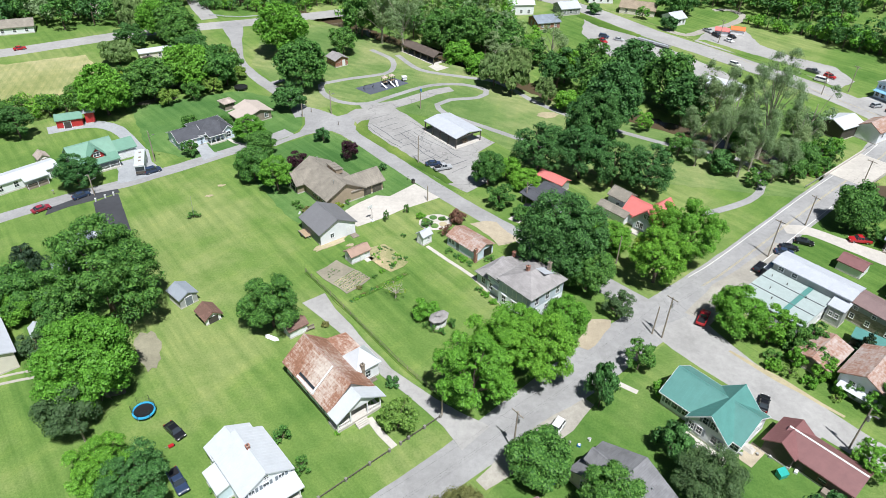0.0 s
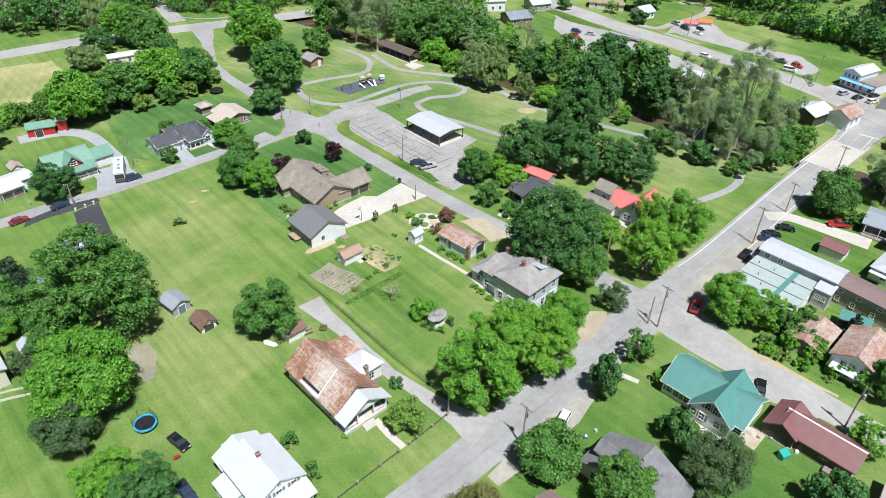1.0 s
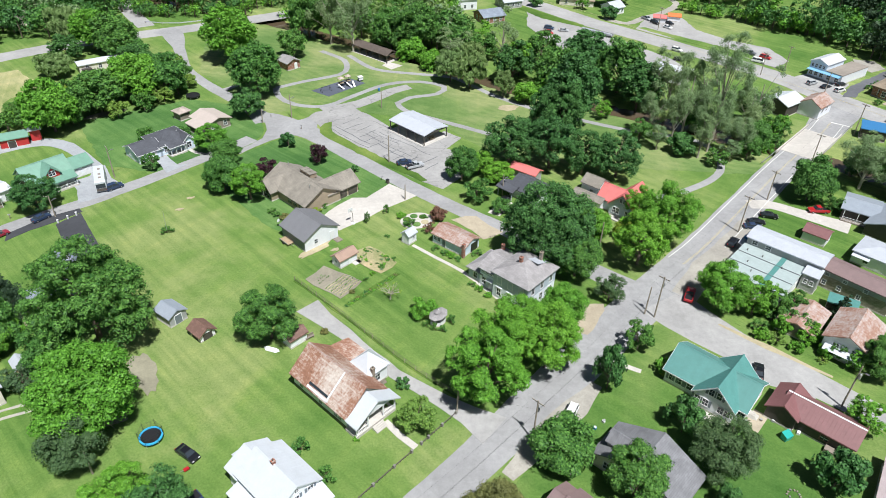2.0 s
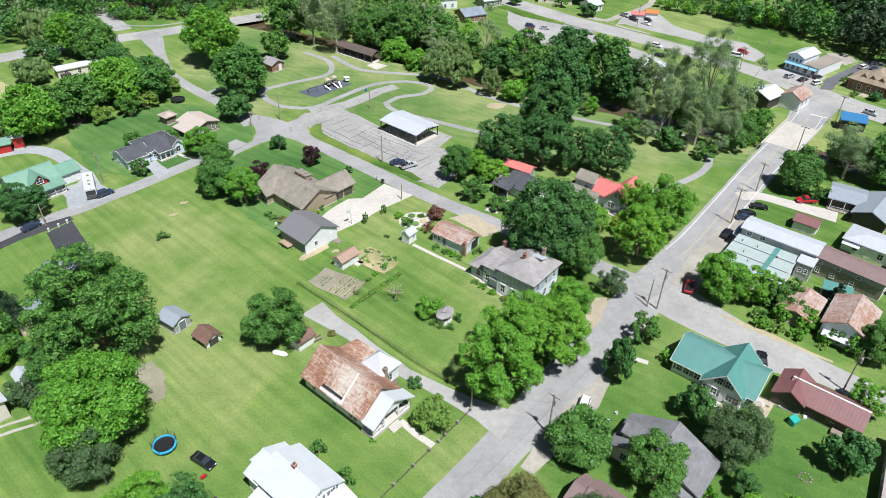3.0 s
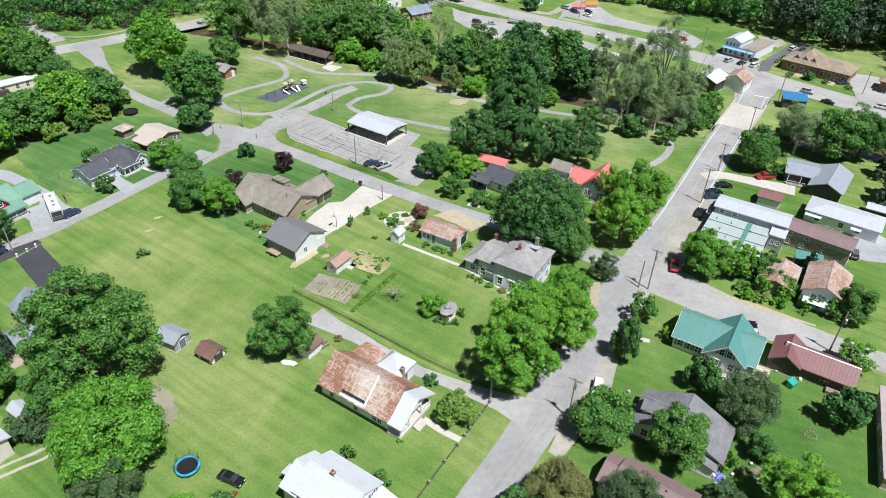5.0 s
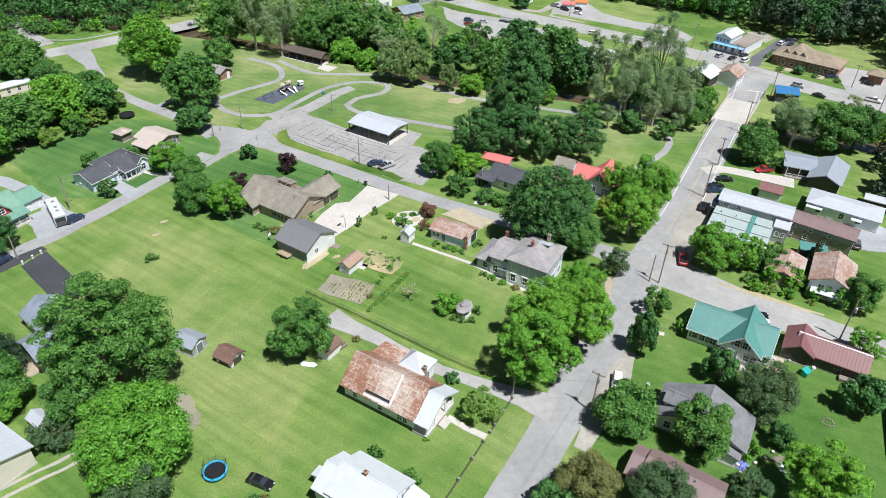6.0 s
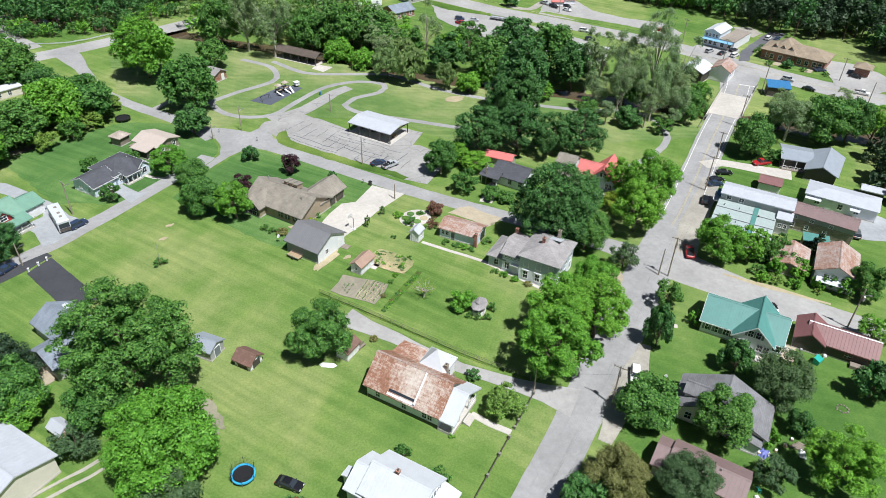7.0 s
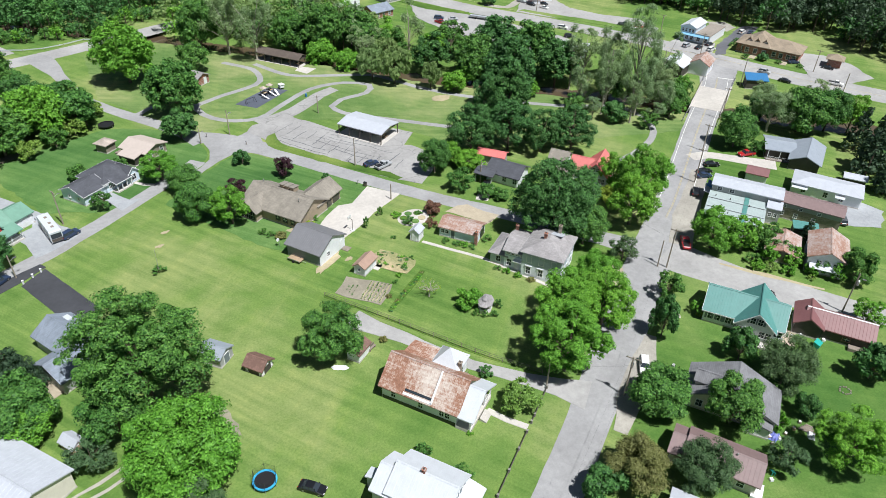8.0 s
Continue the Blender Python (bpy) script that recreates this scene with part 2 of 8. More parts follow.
MAT = dict(
    lawn=grass("lawn", (0.089, 0.182, 0.039), (0.143, 0.236, 0.06), (0.22, 0.284, 0.102), 0.65, 51.5),
    lush=grass("lush_lawn", (0.066, 0.156, 0.044), (0.094, 0.195, 0.056), (0.14, 0.24, 0.078), 0.7, 46), yard=grass("yard_lawn", (0.068, 0.155, 0.034), (0.1, 0.195, 0.044), (0.165, 0.245, 0.074), 0.4, 35),
    park=grass("park_lawn", (0.108, 0.195, 0.058), (0.155, 0.238, 0.08), (0.24, 0.29, 0.125), 0.7, 20),
    hay=grass("hay", (0.255, 0.285, 0.12), (0.32, 0.335, 0.16), (0.40, 0.385, 0.215), 0.5, 75),
    weeds=grass("weeds", (0.05, 0.11, 0.02), (0.09, 0.17, 0.03), (0.17, 0.24, 0.06), 0.0),
    asphalt=paved("asphalt", (0.345, 0.345, 0.345)), lot=paved("old_asphalt", (0.36, 0.355, 0.345), 0.2, 18, 0.085),
    chip=paved("chipseal", (0.39, 0.385, 0.375)), blacktop=paved("worn_blacktop", (0.13, 0.135, 0.15), 0.25), tar=paved("fresh_tarmac", (0.055, 0.058, 0.066), 0.25),
    concrete=paved("concrete", (0.56, 0.53, 0.485), 0.12), deck=paved("bridge_concrete", (0.54, 0.51, 0.465), 0.14),
    gravel=paved("gravel", (0.385, 0.365, 0.32), 0.25, 5.0), tan=paved("tan_gravel", (0.44, 0.38, 0.28), 0.2, 5.0), blue_gravel=paved("blue_gravel", (0.37, 0.39, 0.41), 0.15, 5.0),
    dirt=paved("bare_dirt", (0.29, 0.275, 0.195), 0.3, 4.0), soil=paved("garden_soil", (0.30, 0.275, 0.21), 0.25, 4.0), straw=paved("straw", (0.45, 0.39, 0.25), 0.25, 4.0), dry_soil=grass("dry_garden_soil", (0.22, 0.25, 0.10), (0.34, 0.32, 0.18), (0.44, 0.37, 0.24), 0.2),
    rubber=paved("rubber_mulch", (0.10, 0.115, 0.15), 0.2, 6.0), line_white=paved("road_paint", (0.75, 0.75, 0.72), 0.1), line_yellow=paved("yellow_paint", (0.52, 0.45, 0.27), 0.12),
    rust=rusty("rusty_tin", (0.235, 0.115, 0.072), (0.6, 0.54, 0.48), 0.50, (1.3, -1.9, 5.4, 4.6)), rust_light=rusty("pale_rusty_tin", (0.25, 0.14, 0.10), (0.47, 0.43, 0.41), 0.49), rust_dark=rusty("brown_tin", (0.20, 0.115, 0.09), (0.36, 0.27, 0.23), 0.60),
    tin_white=painted("white_tin", (0.58, 0.615, 0.65), 0.5, 0.06), tin_grey=painted("grey_tin", (0.185, 0.188, 0.20), 0.55, 0.08), tin_light=painted("light_tin", (0.50, 0.53, 0.58), 0.45, 0.08), tin_slate=painted("blue_grey_tin", (0.30, 0.34, 0.39), 0.5, 0.08),
    tin_green=painted("teal_tin", (0.095, 0.265, 0.24), 0.5, 0.10), tin_red=painted("red_tin", (0.66, 0.19, 0.175), 0.5, 0.08), tin_maroon=painted("maroon_tin", (0.22, 0.10, 0.10), 0.5, 0.12), tin_mauve=painted("faded_maroon_tin", (0.235, 0.165, 0.16), 0.55, 0.10),
    tin_clay=painted("faded_brown_tin", (0.37, 0.25, 0.19), 0.6, 0.12), tin_pale_green=painted("pale_green_tin", (0.40, 0.475, 0.465), 0.5, 0.10), tin_rose=painted("faded_rose_tin", (0.50, 0.42, 0.42), 0.55, 0.10), tin_blue=painted("blue_tin", (0.045, 0.19, 0.40), 0.45, 0.05), tin_sage=painted("sage_tin", (0.17, 0.33, 0.25), 0.5, 0.1),
    sh_grey=shingle("grey_shingles", (0.33, 0.315, 0.315)), sh_dark=shingle("dark_shingles", (0.085, 0.09, 0.105)), sh_brown=shingle("brown_shingles", (0.275, 0.25, 0.21)), sh_umber=shingle("umber_shingles", (0.12, 0.095, 0.08)), sh_tan=shingle("tan_shingles", (0.32, 0.26, 0.19)),
    sh_blue=shingle("blue_grey_shingles", (0.235, 0.275, 0.33)), sh_beige=shingle("beige_shingles", (0.46, 0.39, 0.34)), sh_charcoal=shingle("charcoal_shingles", (0.205, 0.208, 0.22)), tin_beige=painted("beige_tin", (0.52, 0.45, 0.40), 0.6, 0.06), felt=paved("roof_felt", (0.3, 0.265, 0.225), 0.15), tin_sky=painted("sky_blue_tin", (0.22, 0.46, 0.68), 0.5, 0.05),
    white=painted("white_siding", (0.80, 0.82, 0.86), 0.6, 0.06), pale_blue=painted("pale_blue_siding", (0.66, 0.77, 0.88), 0.6, 0.07), grey_blue=painted("grey_blue_siding", (0.5, 0.58, 0.65), 0.6, 0.08), sunlit_wall=painted("sunlit_bluish_siding", (0.82, 0.87, 0.93), 0.55, 0.05), grey=painted("grey_siding", (0.36, 0.37, 0.37), 0.6, 0.08),
    cream=painted("cream_siding", (0.70, 0.66, 0.58), 0.6, 0.07), tan_wall=painted("tan_siding", (0.36, 0.29, 0.21), 0.65, 0.1), red_wall=painted("red_siding", (0.50, 0.035, 0.035), 0.6, 0.08), dark_wall=painted("dark_boards", (0.07, 0.06, 0.055), 0.7, 0.2),
    slate_wall=painted("slate_siding", (0.17, 0.20, 0.23), 0.6, 0.1),
    brick=bricked("red_brick", (0.28, 0.09, 0.055), (0.34, 0.13, 0.08), (0.4, 0.36, 0.32), 0.4, 0.14), stone=bricked("rough_stone", (0.26, 0.22, 0.17), (0.38, 0.33, 0.27), (0.2, 0.18, 0.15), 0.7, 0.3),
    trim=plain("white_trim", (0.78, 0.79, 0.81), 0.5), dark_trim=plain("dark_trim", (0.10, 0.085, 0.075), 0.5), glass=plain("window_glass", (0.035, 0.045, 0.055), 0.08), wood=painted("grey_wood", (0.26, 0.22, 0.18), 0.8, 0.25), raw_wood=painted("raw_wood", (0.42, 0.31, 0.2), 0.8, 0.2), pole=painted("pole_wood", (0.33, 0.285, 0.23), 0.85, 0.2),
    steel=plain("galvanised_steel", (0.55, 0.56, 0.57), 0.4, 0.7), black=plain("black_metal", (0.02, 0.02, 0.022), 0.4), tyre=plain("tyre_rubber", (0.02, 0.02, 0.02), 0.8), rim=plain("alloy_rim", (0.5, 0.5, 0.52), 0.3, 0.8), lamp_red=plain("tail_lamp", (0.4, 0.02, 0.02), 0.2), lamp_clear=plain("head_lamp", (0.7, 0.7, 0.7), 0.15),
    bark=painted("bark", (0.13, 0.10, 0.075), 0.9, 0.3, 0, (3, 3, 0.8)), pale_bark=painted("pale_bark", (0.42, 0.38, 0.32), 0.9, 0.3, 0, (3, 3, 0.8)),
    bright=foliage("bright_leaves", (0.062, 0.19, 0.016), (0.185, 0.425, 0.05), 0.08), maple=foliage("maple_leaves", (0.026, 0.1, 0.02), (0.132, 0.3, 0.06), 0.06), deep=foliage("deep_green_leaves", (0.02, 0.078, 0.02), (0.1, 0.25, 0.068), 0.05),
    greyleaf=foliage("grey_green_leaves", (0.13, 0.215, 0.1), (0.32, 0.43, 0.24), 0.28), willow=foliage("willow_leaves", (0.14, 0.245, 0.085), (0.27, 0.38, 0.165), 0.25), needles=foliage("needles", (0.022, 0.05, 0.028), (0.062, 0.115, 0.06), 0.06),
    lime=foliage("light_green_leaves", (0.1, 0.205, 0.034), (0.27, 0.42, 0.09), 0.15), copper=foliage("copper_leaves", (0.12, 0.135, 0.045), (0.24, 0.25, 0.095), 0.22), russet=foliage("russet_leaves", (0.10, 0.055, 0.04), (0.22, 0.12, 0.09), 0.12), purple=foliage("purple_leaves", (0.022, 0.010, 0.018), (0.07, 0.026, 0.04), 0.12), yellow=foliage("yellow_green_leaves", (0.17, 0.27, 0.03), (0.31, 0.40, 0.06), 0.25), dusk=foliage("dusky_leaves", (0.042, 0.095, 0.038), (0.105, 0.18, 0.075), 0.12),
    water=plain("creek_water", (0.10, 0.075, 0.045), 0.12), rock=paved("rock", (0.27, 0.26, 0.235), 0.3, 3.0),
)


# ---- mesh building ----
class Geo:
    """Vertices and faces of one part."""

    def __init__(self):
        self.v, self.f = [], []

    def add(self, verts, faces):
        k = len(self.v)
        self.v += [tuple(p) for p in verts]
        self.f += [tuple(i + k for i in q) for q in faces]
        return self

    def box(self, x, y, z, sx, sy, sz, rz=0.0, rx=0.0, ry=0.0):
        """Centre and full sizes; turned by degrees."""
        m = pose(x, y, z, rx, ry, rz)
        p = [m @ Vector((a * sx / 2, b * sy / 2, c * sz / 2)) for c in (-1, 1) for a, b in ((-1, -1), (1, -1), (1, 1), (-1, 1))]
        return self.add(p, [(3, 2, 1, 0), (4, 5, 6, 7), (0, 1, 5, 4), (1, 2, 6, 5), (2, 3, 7, 6), (3, 0, 4, 7)])

    def prism(self, pts, z0, z1):
        """Upright prism on a counter-clockwise outline."""
        n = len(pts)
        p = [(x, y, z0) for x, y in pts] + [(x, y, z1) for x, y in pts]
        return self.add(p, [tuple(range(n - 1, -1, -1)), tuple(range(n, 2 * n))] + [(i, (i + 1) % n, (i + 1) % n + n, i + n) for i in range(n)])

    def tube(self, a, b, r0, r1=None, n=8):
        a, b = Vector(a), Vector(b)
        r1 = r0 if r1 is None else r1
        d = (b - a).normalized()
        u = d.orthogonal().normalized()
        w = d.cross(u)
        p = [c + (u * math.cos(2 * math.pi * i / n) + w * math.sin(2 * math.pi * i / n)) * r for c, r in ((a, r0), (b, r1)) for i in range(n)]
        return self.add(p, [tuple(range(n - 1, -1, -1)), tuple(range(n, 2 * n))] + [(i, (i + 1) % n, (i + 1) % n + n, i + n) for i in range(n)])

    def ring(self, x, y, z, r, thick, n=24):
        """A flat torus of square section."""
        p, f = [], []
        for i in range(n):
            a = 2 * math.pi * i / n
            for rr, zz in ((r - thick, z - thick), (r + thick, z - thick), (r + thick, z + thick), (r - thick, z + thick)):
                p.append((x + rr * math.cos(a), y + rr * math.sin(a), zz))
        for i in range(n):
            j = (i + 1) % n
            f += [(4 * i + k, 4 * j + k, 4 * j + (k + 1) % 4, 4 * i + (k + 1) % 4) for k in range(4)]
        return self.add(p, f)

    def mesh(self, name, mat, smooth=False):
        me = bpy.data.meshes.new(name)
        me.from_pydata(self.v, [], self.f)
        me.materials.append(mat)
        if smooth:
            me.shade_smooth()
        return me


def part(name, geo, mat, parent, label="", smooth=False):
    ob = new(name, geo.mesh(name, MAT[mat], smooth))
    ob.parent = parent
    return tagged(ob, label) if label else ob


def thing(name, label, category, x=0.0, y=0.0, yaw=0.0, z=0.0, group="", kind=""):
    ob = new(name)
    ob.empty_display_size = 0.5
    ob.matrix_basis = pose(x, y, z, 0, 0, yaw)
    return tagged(ob, label, category, group, kind)


def solid(name, geo, mat, label, category, kind="", group="", smooth=False):
    """A thing that is one mesh, in world coordinates."""
    return tagged(new(name, geo.mesh(name, MAT[mat], smooth)), label, category, group, kind)


# ---- ground ----
CREEK = [(-120, 330), (-75, 300), (-47, 284), (-28, 267), (-8, 253), (12, 233), (34, 212), (65, 191), (84, 178), (100, 165), (121, 149), (138, 134), (165, 118), (230, 85)]


def creek_gap(x, y):
    """Distance to the creek's middle."""
    best = 1e9
    for (ax, ay), (bx, by) in zip(CREEK, CREEK[1:]):
        dx, dy = bx - ax, by - ay
        s = max(0.0, min(1.0, ((x - ax) * dx + (y - ay) * dy) / (dx * dx + dy * dy)))
        best = min(best, math.hypot(x - ax - s * dx, y - ay - s * dy))
    return best


def ground_z(x, y):
    d = creek_gap(x, y)
    s = max(0.0, min(1.0, (6.5 - d) / 3.0))
    z = -2.3 * s * s * (3 - 2 * s)
    h = (x - 176) * 0.82 + (y - 204) * 0.57
    if h > 36:
        z += min(70.0, 0.4 * (h - 36))
    return z


def build_ground():
    xs = [-2600, -1200, -600, -320] + [-240 + 3.0 * i for i in range(162)] + [330, 600, 1200, 2600]
    ys = [-2600, -1000, -300, -80] + [0 + 3.0 * i for i in range(125)] + [400, 460, 600, 1200, 2600]
    g = Geo()
    g.v = [(x, y, ground_z(x, y)) for y in ys for x in xs]
    w = len(xs)
    g.f = [(j * w + i, j * w + i + 1, (j + 1) * w + i + 1, (j + 1) * w + i) for j in range(len(ys) - 1) for i in range(w - 1)]
    solid("ground", g, "lawn", "mown green village lawns with dry patches", "ground", "structure", smooth=True)
    g = Geo()
    k = []
    for i, (x, y) in enumerate(CREEK):
        a, b = CREEK[max(0, i - 1)], CREEK[min(len(CREEK) - 1, i + 1)]
        n = Vector((a[1] - b[1], b[0] - a[0])).normalized() * 6.5
        g.v += [(x - n.x, y - n.y, -1.5), (x + n.x, y + n.y, -1.5)]
        k.append(2 * i)
    g.f = [(i, i + 2, i + 3, i + 1) for i in k[:-1]]
    solid("creek", g, "water", "shallow brown creek between wooded banks", "creek", "structure")


build_ground()


def smooth_line(pts, step=3.0):
    """Catmull-Rom through the points."""
    p = [Vector(q) for q in pts]
    p = [p[0] * 2 - p[1]] + p + [p[-1] * 2 - p[-2]]
    out = []
    for a, b, c, d in zip(p, p[1:], p[2:], p[3:]):
        n = max(1, int((c - b).length / step))
        for i in range(n):
            t = i / n
            out.append(0.5 * (2 * b + (c - a) * t + (2 * a - 5 * b + 4 * c - d) * t * t + (3 * b - a - 3 * c + d) * t ** 3))
    return out + [p[-2]]


LEVEL = [0.02]


def strip(name, pts, width, mat, label, category, wobble=0.12, lift=None, z=None, step=3.0):
    """A road or path: one thin slab that follows a line; width may be a list along it."""
    line = smooth_line(pts, step)
    LEVEL[0] += 0.0012
    top = LEVEL[0] if lift is None else lift
    rng = random.Random(len(name) + int(pts[0][0] * 7))
    g = Geo()
    n = len(line)
    for i, q in enumerate(line):
        d = (line[min(n - 1, i + 1)] - line[max(0, i - 1)]).normalized()
        s = i / (n - 1)
        w = width if isinstance(width, (int, float)) else np.interp(s * (len(width) - 1), range(len(width)), width)
        l, r = w / 2 + rng.uniform(-1, 1) * wobble, w / 2 + rng.uniform(-1, 1) * wobble
        for k, zz in ((l, top), (-r, top), (l + 0.1, -0.25), (-r - 0.1, -0.25)):
            g.v.append((q.x - d.y * k, q.y + d.x * k, zz))
    for i in range(n - 1):
        a, b = 4 * i, 4 * i + 4
        g.f += [(a + 1, b + 1, b, a), (a + 2, a, b, b + 2), (a + 1, a + 3, b + 3, b + 1)]
    return solid(name, g, mat, label, category, "structure")


def patch(name, pts, mat, label, category, lift=None, rough=0.35, seed=1):
    """An area with a slightly uneven edge."""
    rng = random.Random(seed)
    LEVEL[0] += 0.0012
    top = LEVEL[0] if lift is None else lift
    out = []
    for (ax, ay), (bx, by) in zip(pts, pts[1:] + pts[:1]):
        n = max(1, int(math.hypot(bx - ax, by - ay) / 2.0))
        for i in range(n):
            out.append((ax + (bx - ax) * i / n + (rng.uniform(-rough, rough) if i else 0), ay + (by - ay) * i / n + (rng.uniform(-rough, rough) if i else 0)))
    if sum(a[0] * b[1] - b[0] * a[1] for a, b in zip(out, out[1:] + out[:1])) < 0:
        out.reverse()
    return solid(name, Geo().prism(out, -0.2, top), mat, label, category, "structure")


def oval(name, x, y, rx, ry, yaw, mat, label, category, seed=1, rough=0.2):
    rng = random.Random(seed)
    a = radians(yaw)
    pts = []
    for i in range(22):
        t = 2 * math.pi * i / 22
        k = 1 + rng.uniform(-rough, rough)
        px, py = rx * k * math.cos(t), ry * k * math.sin(t)
        pts.append((x + px * math.cos(a) - py * math.sin(a), y + px * math.sin(a) + py * math.cos(a)))
    LEVEL[0] += 0.0012
    return solid(name, Geo().prism(pts, -0.2, LEVEL[0]), mat, label, category, "structure")


# ---- lawns of other colour, fields ----
patch("hay_field", [(-133, 187), (-175, 190), (-190, 215), (-153, 220), (-128, 233), (-115, 219), (-121, 206), (-118, 190)], "hay", "pale cut hay field beside the highway", "field", rough=0.8)
patch("park_lawn", [(-68, 228), (-41, 192), (-27, 200), (-8, 190), (6, 186), (24, 160), (60, 152), (92, 146), (97, 156), (66, 183), (34, 204), (12, 226), (-8, 243), (-28, 259), (-48, 276), (-72, 268)], "park", "sun-dried park lawn by the creek", "lawn", rough=0.5)
patch("house_lawn", [(-46.0, 166.4), (-42.6, 170.3), (-39.0, 173.8), (-35.5, 176.2), (-32.6, 176.8), (-28.4, 173.6), (-22.6, 167.4), (-14, 157.6), (-6, 148.4), (-28, 125), (-37, 133), (-54, 157)], "lush", "lush green mown lawn round the brown house", "lawn")
patch("west_lawn", [(-95, 190), (-66, 205), (-49.5, 198), (-45.4, 193), (-42.8, 187.6), (-41.6, 181.4), (-42.3, 176.8), (-45, 173), (-56, 162.8), (-66, 158), (-80, 163)], "lush", "lush green mown back lawn", "lawn", seed=4)
patch("side_lawn", [(8, 60), (23.5, 75), (35, 86), (43, 93), (51, 86), (66, 66), (96, 34), (80, 10), (30, 12), (-6, 40)], "yard", "green mown lawn round the side street houses", "lawn", seed=6)

# ---- roads, drives and paths ----
strip("highway", [(-230, 185), (-157, 232), (-122, 256), (-99, 267), (-78, 276), (-54, 288), (-20, 306)], 9.0, "chip", "grey two-lane highway", "road")
strip("road_hill", [(-130, 345), (-110, 301), (-97, 278)], 6.5, "chip", "grey side road", "road")
strip("road_park", [(-90, 274), (-85.9, 270.0), (-81.7, 259.0), (-77.6, 246.4), (-73.2, 232.4), (-68.1, 223.4), (-62.3, 215.1), (-57.4, 209.2), (-52.2, 203.0), (-46.4, 195.4), (-41.9, 187.1)], [9, 7, 4.2, 3.6, 3.6, 3.6, 3.8, 4.0, 4.4, 5.0, 6.0], "asphalt", "narrow grey village street", "road")
strip("path_stub", [(-58.4, 210.6), (-55.6, 213.6), (-52.6, 216.6)], [3.0, 2.0, 1.8], "asphalt", "short grey path leaving the street", "path", 0.06)
strip("road_west", [(-125, 104), (-110, 118), (-99.5, 128.4), (-90.5, 136.4), (-83.2, 141.8), (-78.4, 145.1), (-73.4, 149.3), (-68, 153.9), (-62.4, 158.9), (-56.4, 164.4), (-50, 170.3), (-44.4, 176.4)], [4.6, 4.4, 4.4, 4.2, 4.2, 4.2, 4.2, 4.2, 4.2, 4.2, 4.2, 4.6], "asphalt", "narrow grey village street", "road")
patch("street_junction", [(-49.6, 167.4), (-46.3, 167.2), (-42.9, 171.1), (-39.3, 174.5), (-35.5, 177.0), (-32.5, 177.5), (-28.0, 174.2), (-22.2, 168.2), (-19.4, 167.8), (-22.6, 174.4), (-25.4, 177.2), (-26.6, 181.0), (-26.7, 185.7), (-27.6, 189.3), (-29.5, 189.6), (-31.6, 188.0), (-34.8, 186.7), (-38.8, 189.6), (-43.7, 195.2), (-46.3, 200.5), (-48.4, 198.4), (-44.6, 193.3), (-42.0, 187.9), (-40.8, 181.4), (-41.5, 176.3), (-44.4, 172.4)], "asphalt", "wide grey street junction with rounded corners", "road", rough=0.08)
strip("road_middle", [(-44, 191), (-36.2, 186.8), (-25.9, 176.1), (-12.5, 159.1), (3.2, 141.1), (18.8, 125.2), (31.0, 112.4), (41.4, 101.1)], [6.5, 6.6, 5.0, 4.6, 4.5, 4.5, 5.0, 6.5], "asphalt", "grey village street with worn edges", "road")
strip("main_street", [(-76, -4), (-30.8, 35.4), (-10.8, 52.8), (3.3, 64.9), (21.9, 81.6), (40.6, 98.1), (63.5, 117.8), (92.8, 144.9), (107, 157.4), (120.4, 168.8), (131.4, 180.2), (139.9, 189.8)], [6.2, 6.2, 6.2, 6.6, 7.0, 9.0, 9.2, 8.8, 8.6, 8.6, 10, 15], "asphalt", "grey two-lane main street", "road", 0.1)
strip("side_street", [(45.0, 98.6), (47.4, 93.8), (50.4, 89.2), (53.6, 85.1), (57.3, 81.1), (62.0, 76.0), (65.7, 71.8), (73.6, 63.2), (84, 52), (112, 20)], [12, 8.5, 6.4, 5.6, 5.3, 5.4, 5.4, 5, 5, 5], "chip", "pale worn side street", "road")
patch("forecourt", [(54.9, 80.8), (53.2, 78.8), (53.6, 75.7), (56.0, 74.5), (61.0, 71.0), (63.6, 72.6), (58.4, 79.0)], "chip", "worn pale forecourt beside the workshop", "drive", rough=0.2)
strip("street_verge", [(53.2, 90.8), (57.2, 86.5), (62.4, 81.2), (67.4, 75.8)], [0.5, 0.9, 1.1, 0.8], "straw", "dry worn verge along the side street", "verge", 0.35)
strip("far_highway", [(230, 60), (190, 118), (170, 145), (156, 165), (142, 190), (132.4, 211), (120.5, 229), (111, 241.5), (99.5, 256.5), (82.5, 277), (64.5, 304), (44, 326), (12, 352)], [12, 12, 12, 12, 13, 12, 11, 11, 11, 11, 11, 11, 11], "chip", "wide pale highway through the village", "road")
strip("far_lane", [(90, 282), (97.5, 275.5), (107.4, 282.5), (119.8, 291), (130.6, 303.5), (128, 313.5), (120, 312.5)], 3.4, "gravel", "narrow gravel lane", "lane")
patch("parking_lot", [(-29.5, 189.6), (-27.4, 193.2), (-22.4, 194.9), (-16.5, 195.9), (-11.1, 189.7), (-5.8, 181.7), (3.6, 170.5), (11.0, 165.7), (15.4, 158.0), (14.0, 153.6), (9.0, 148.2), (6.0, 145.0), (0.9, 149.2), (-8.0, 159.2), (-18.9, 171.4), (-24.0, 177.0), (-26.1, 183.7)], "lot", "cracked pale asphalt parking lot", "parking lot", rough=0.2)
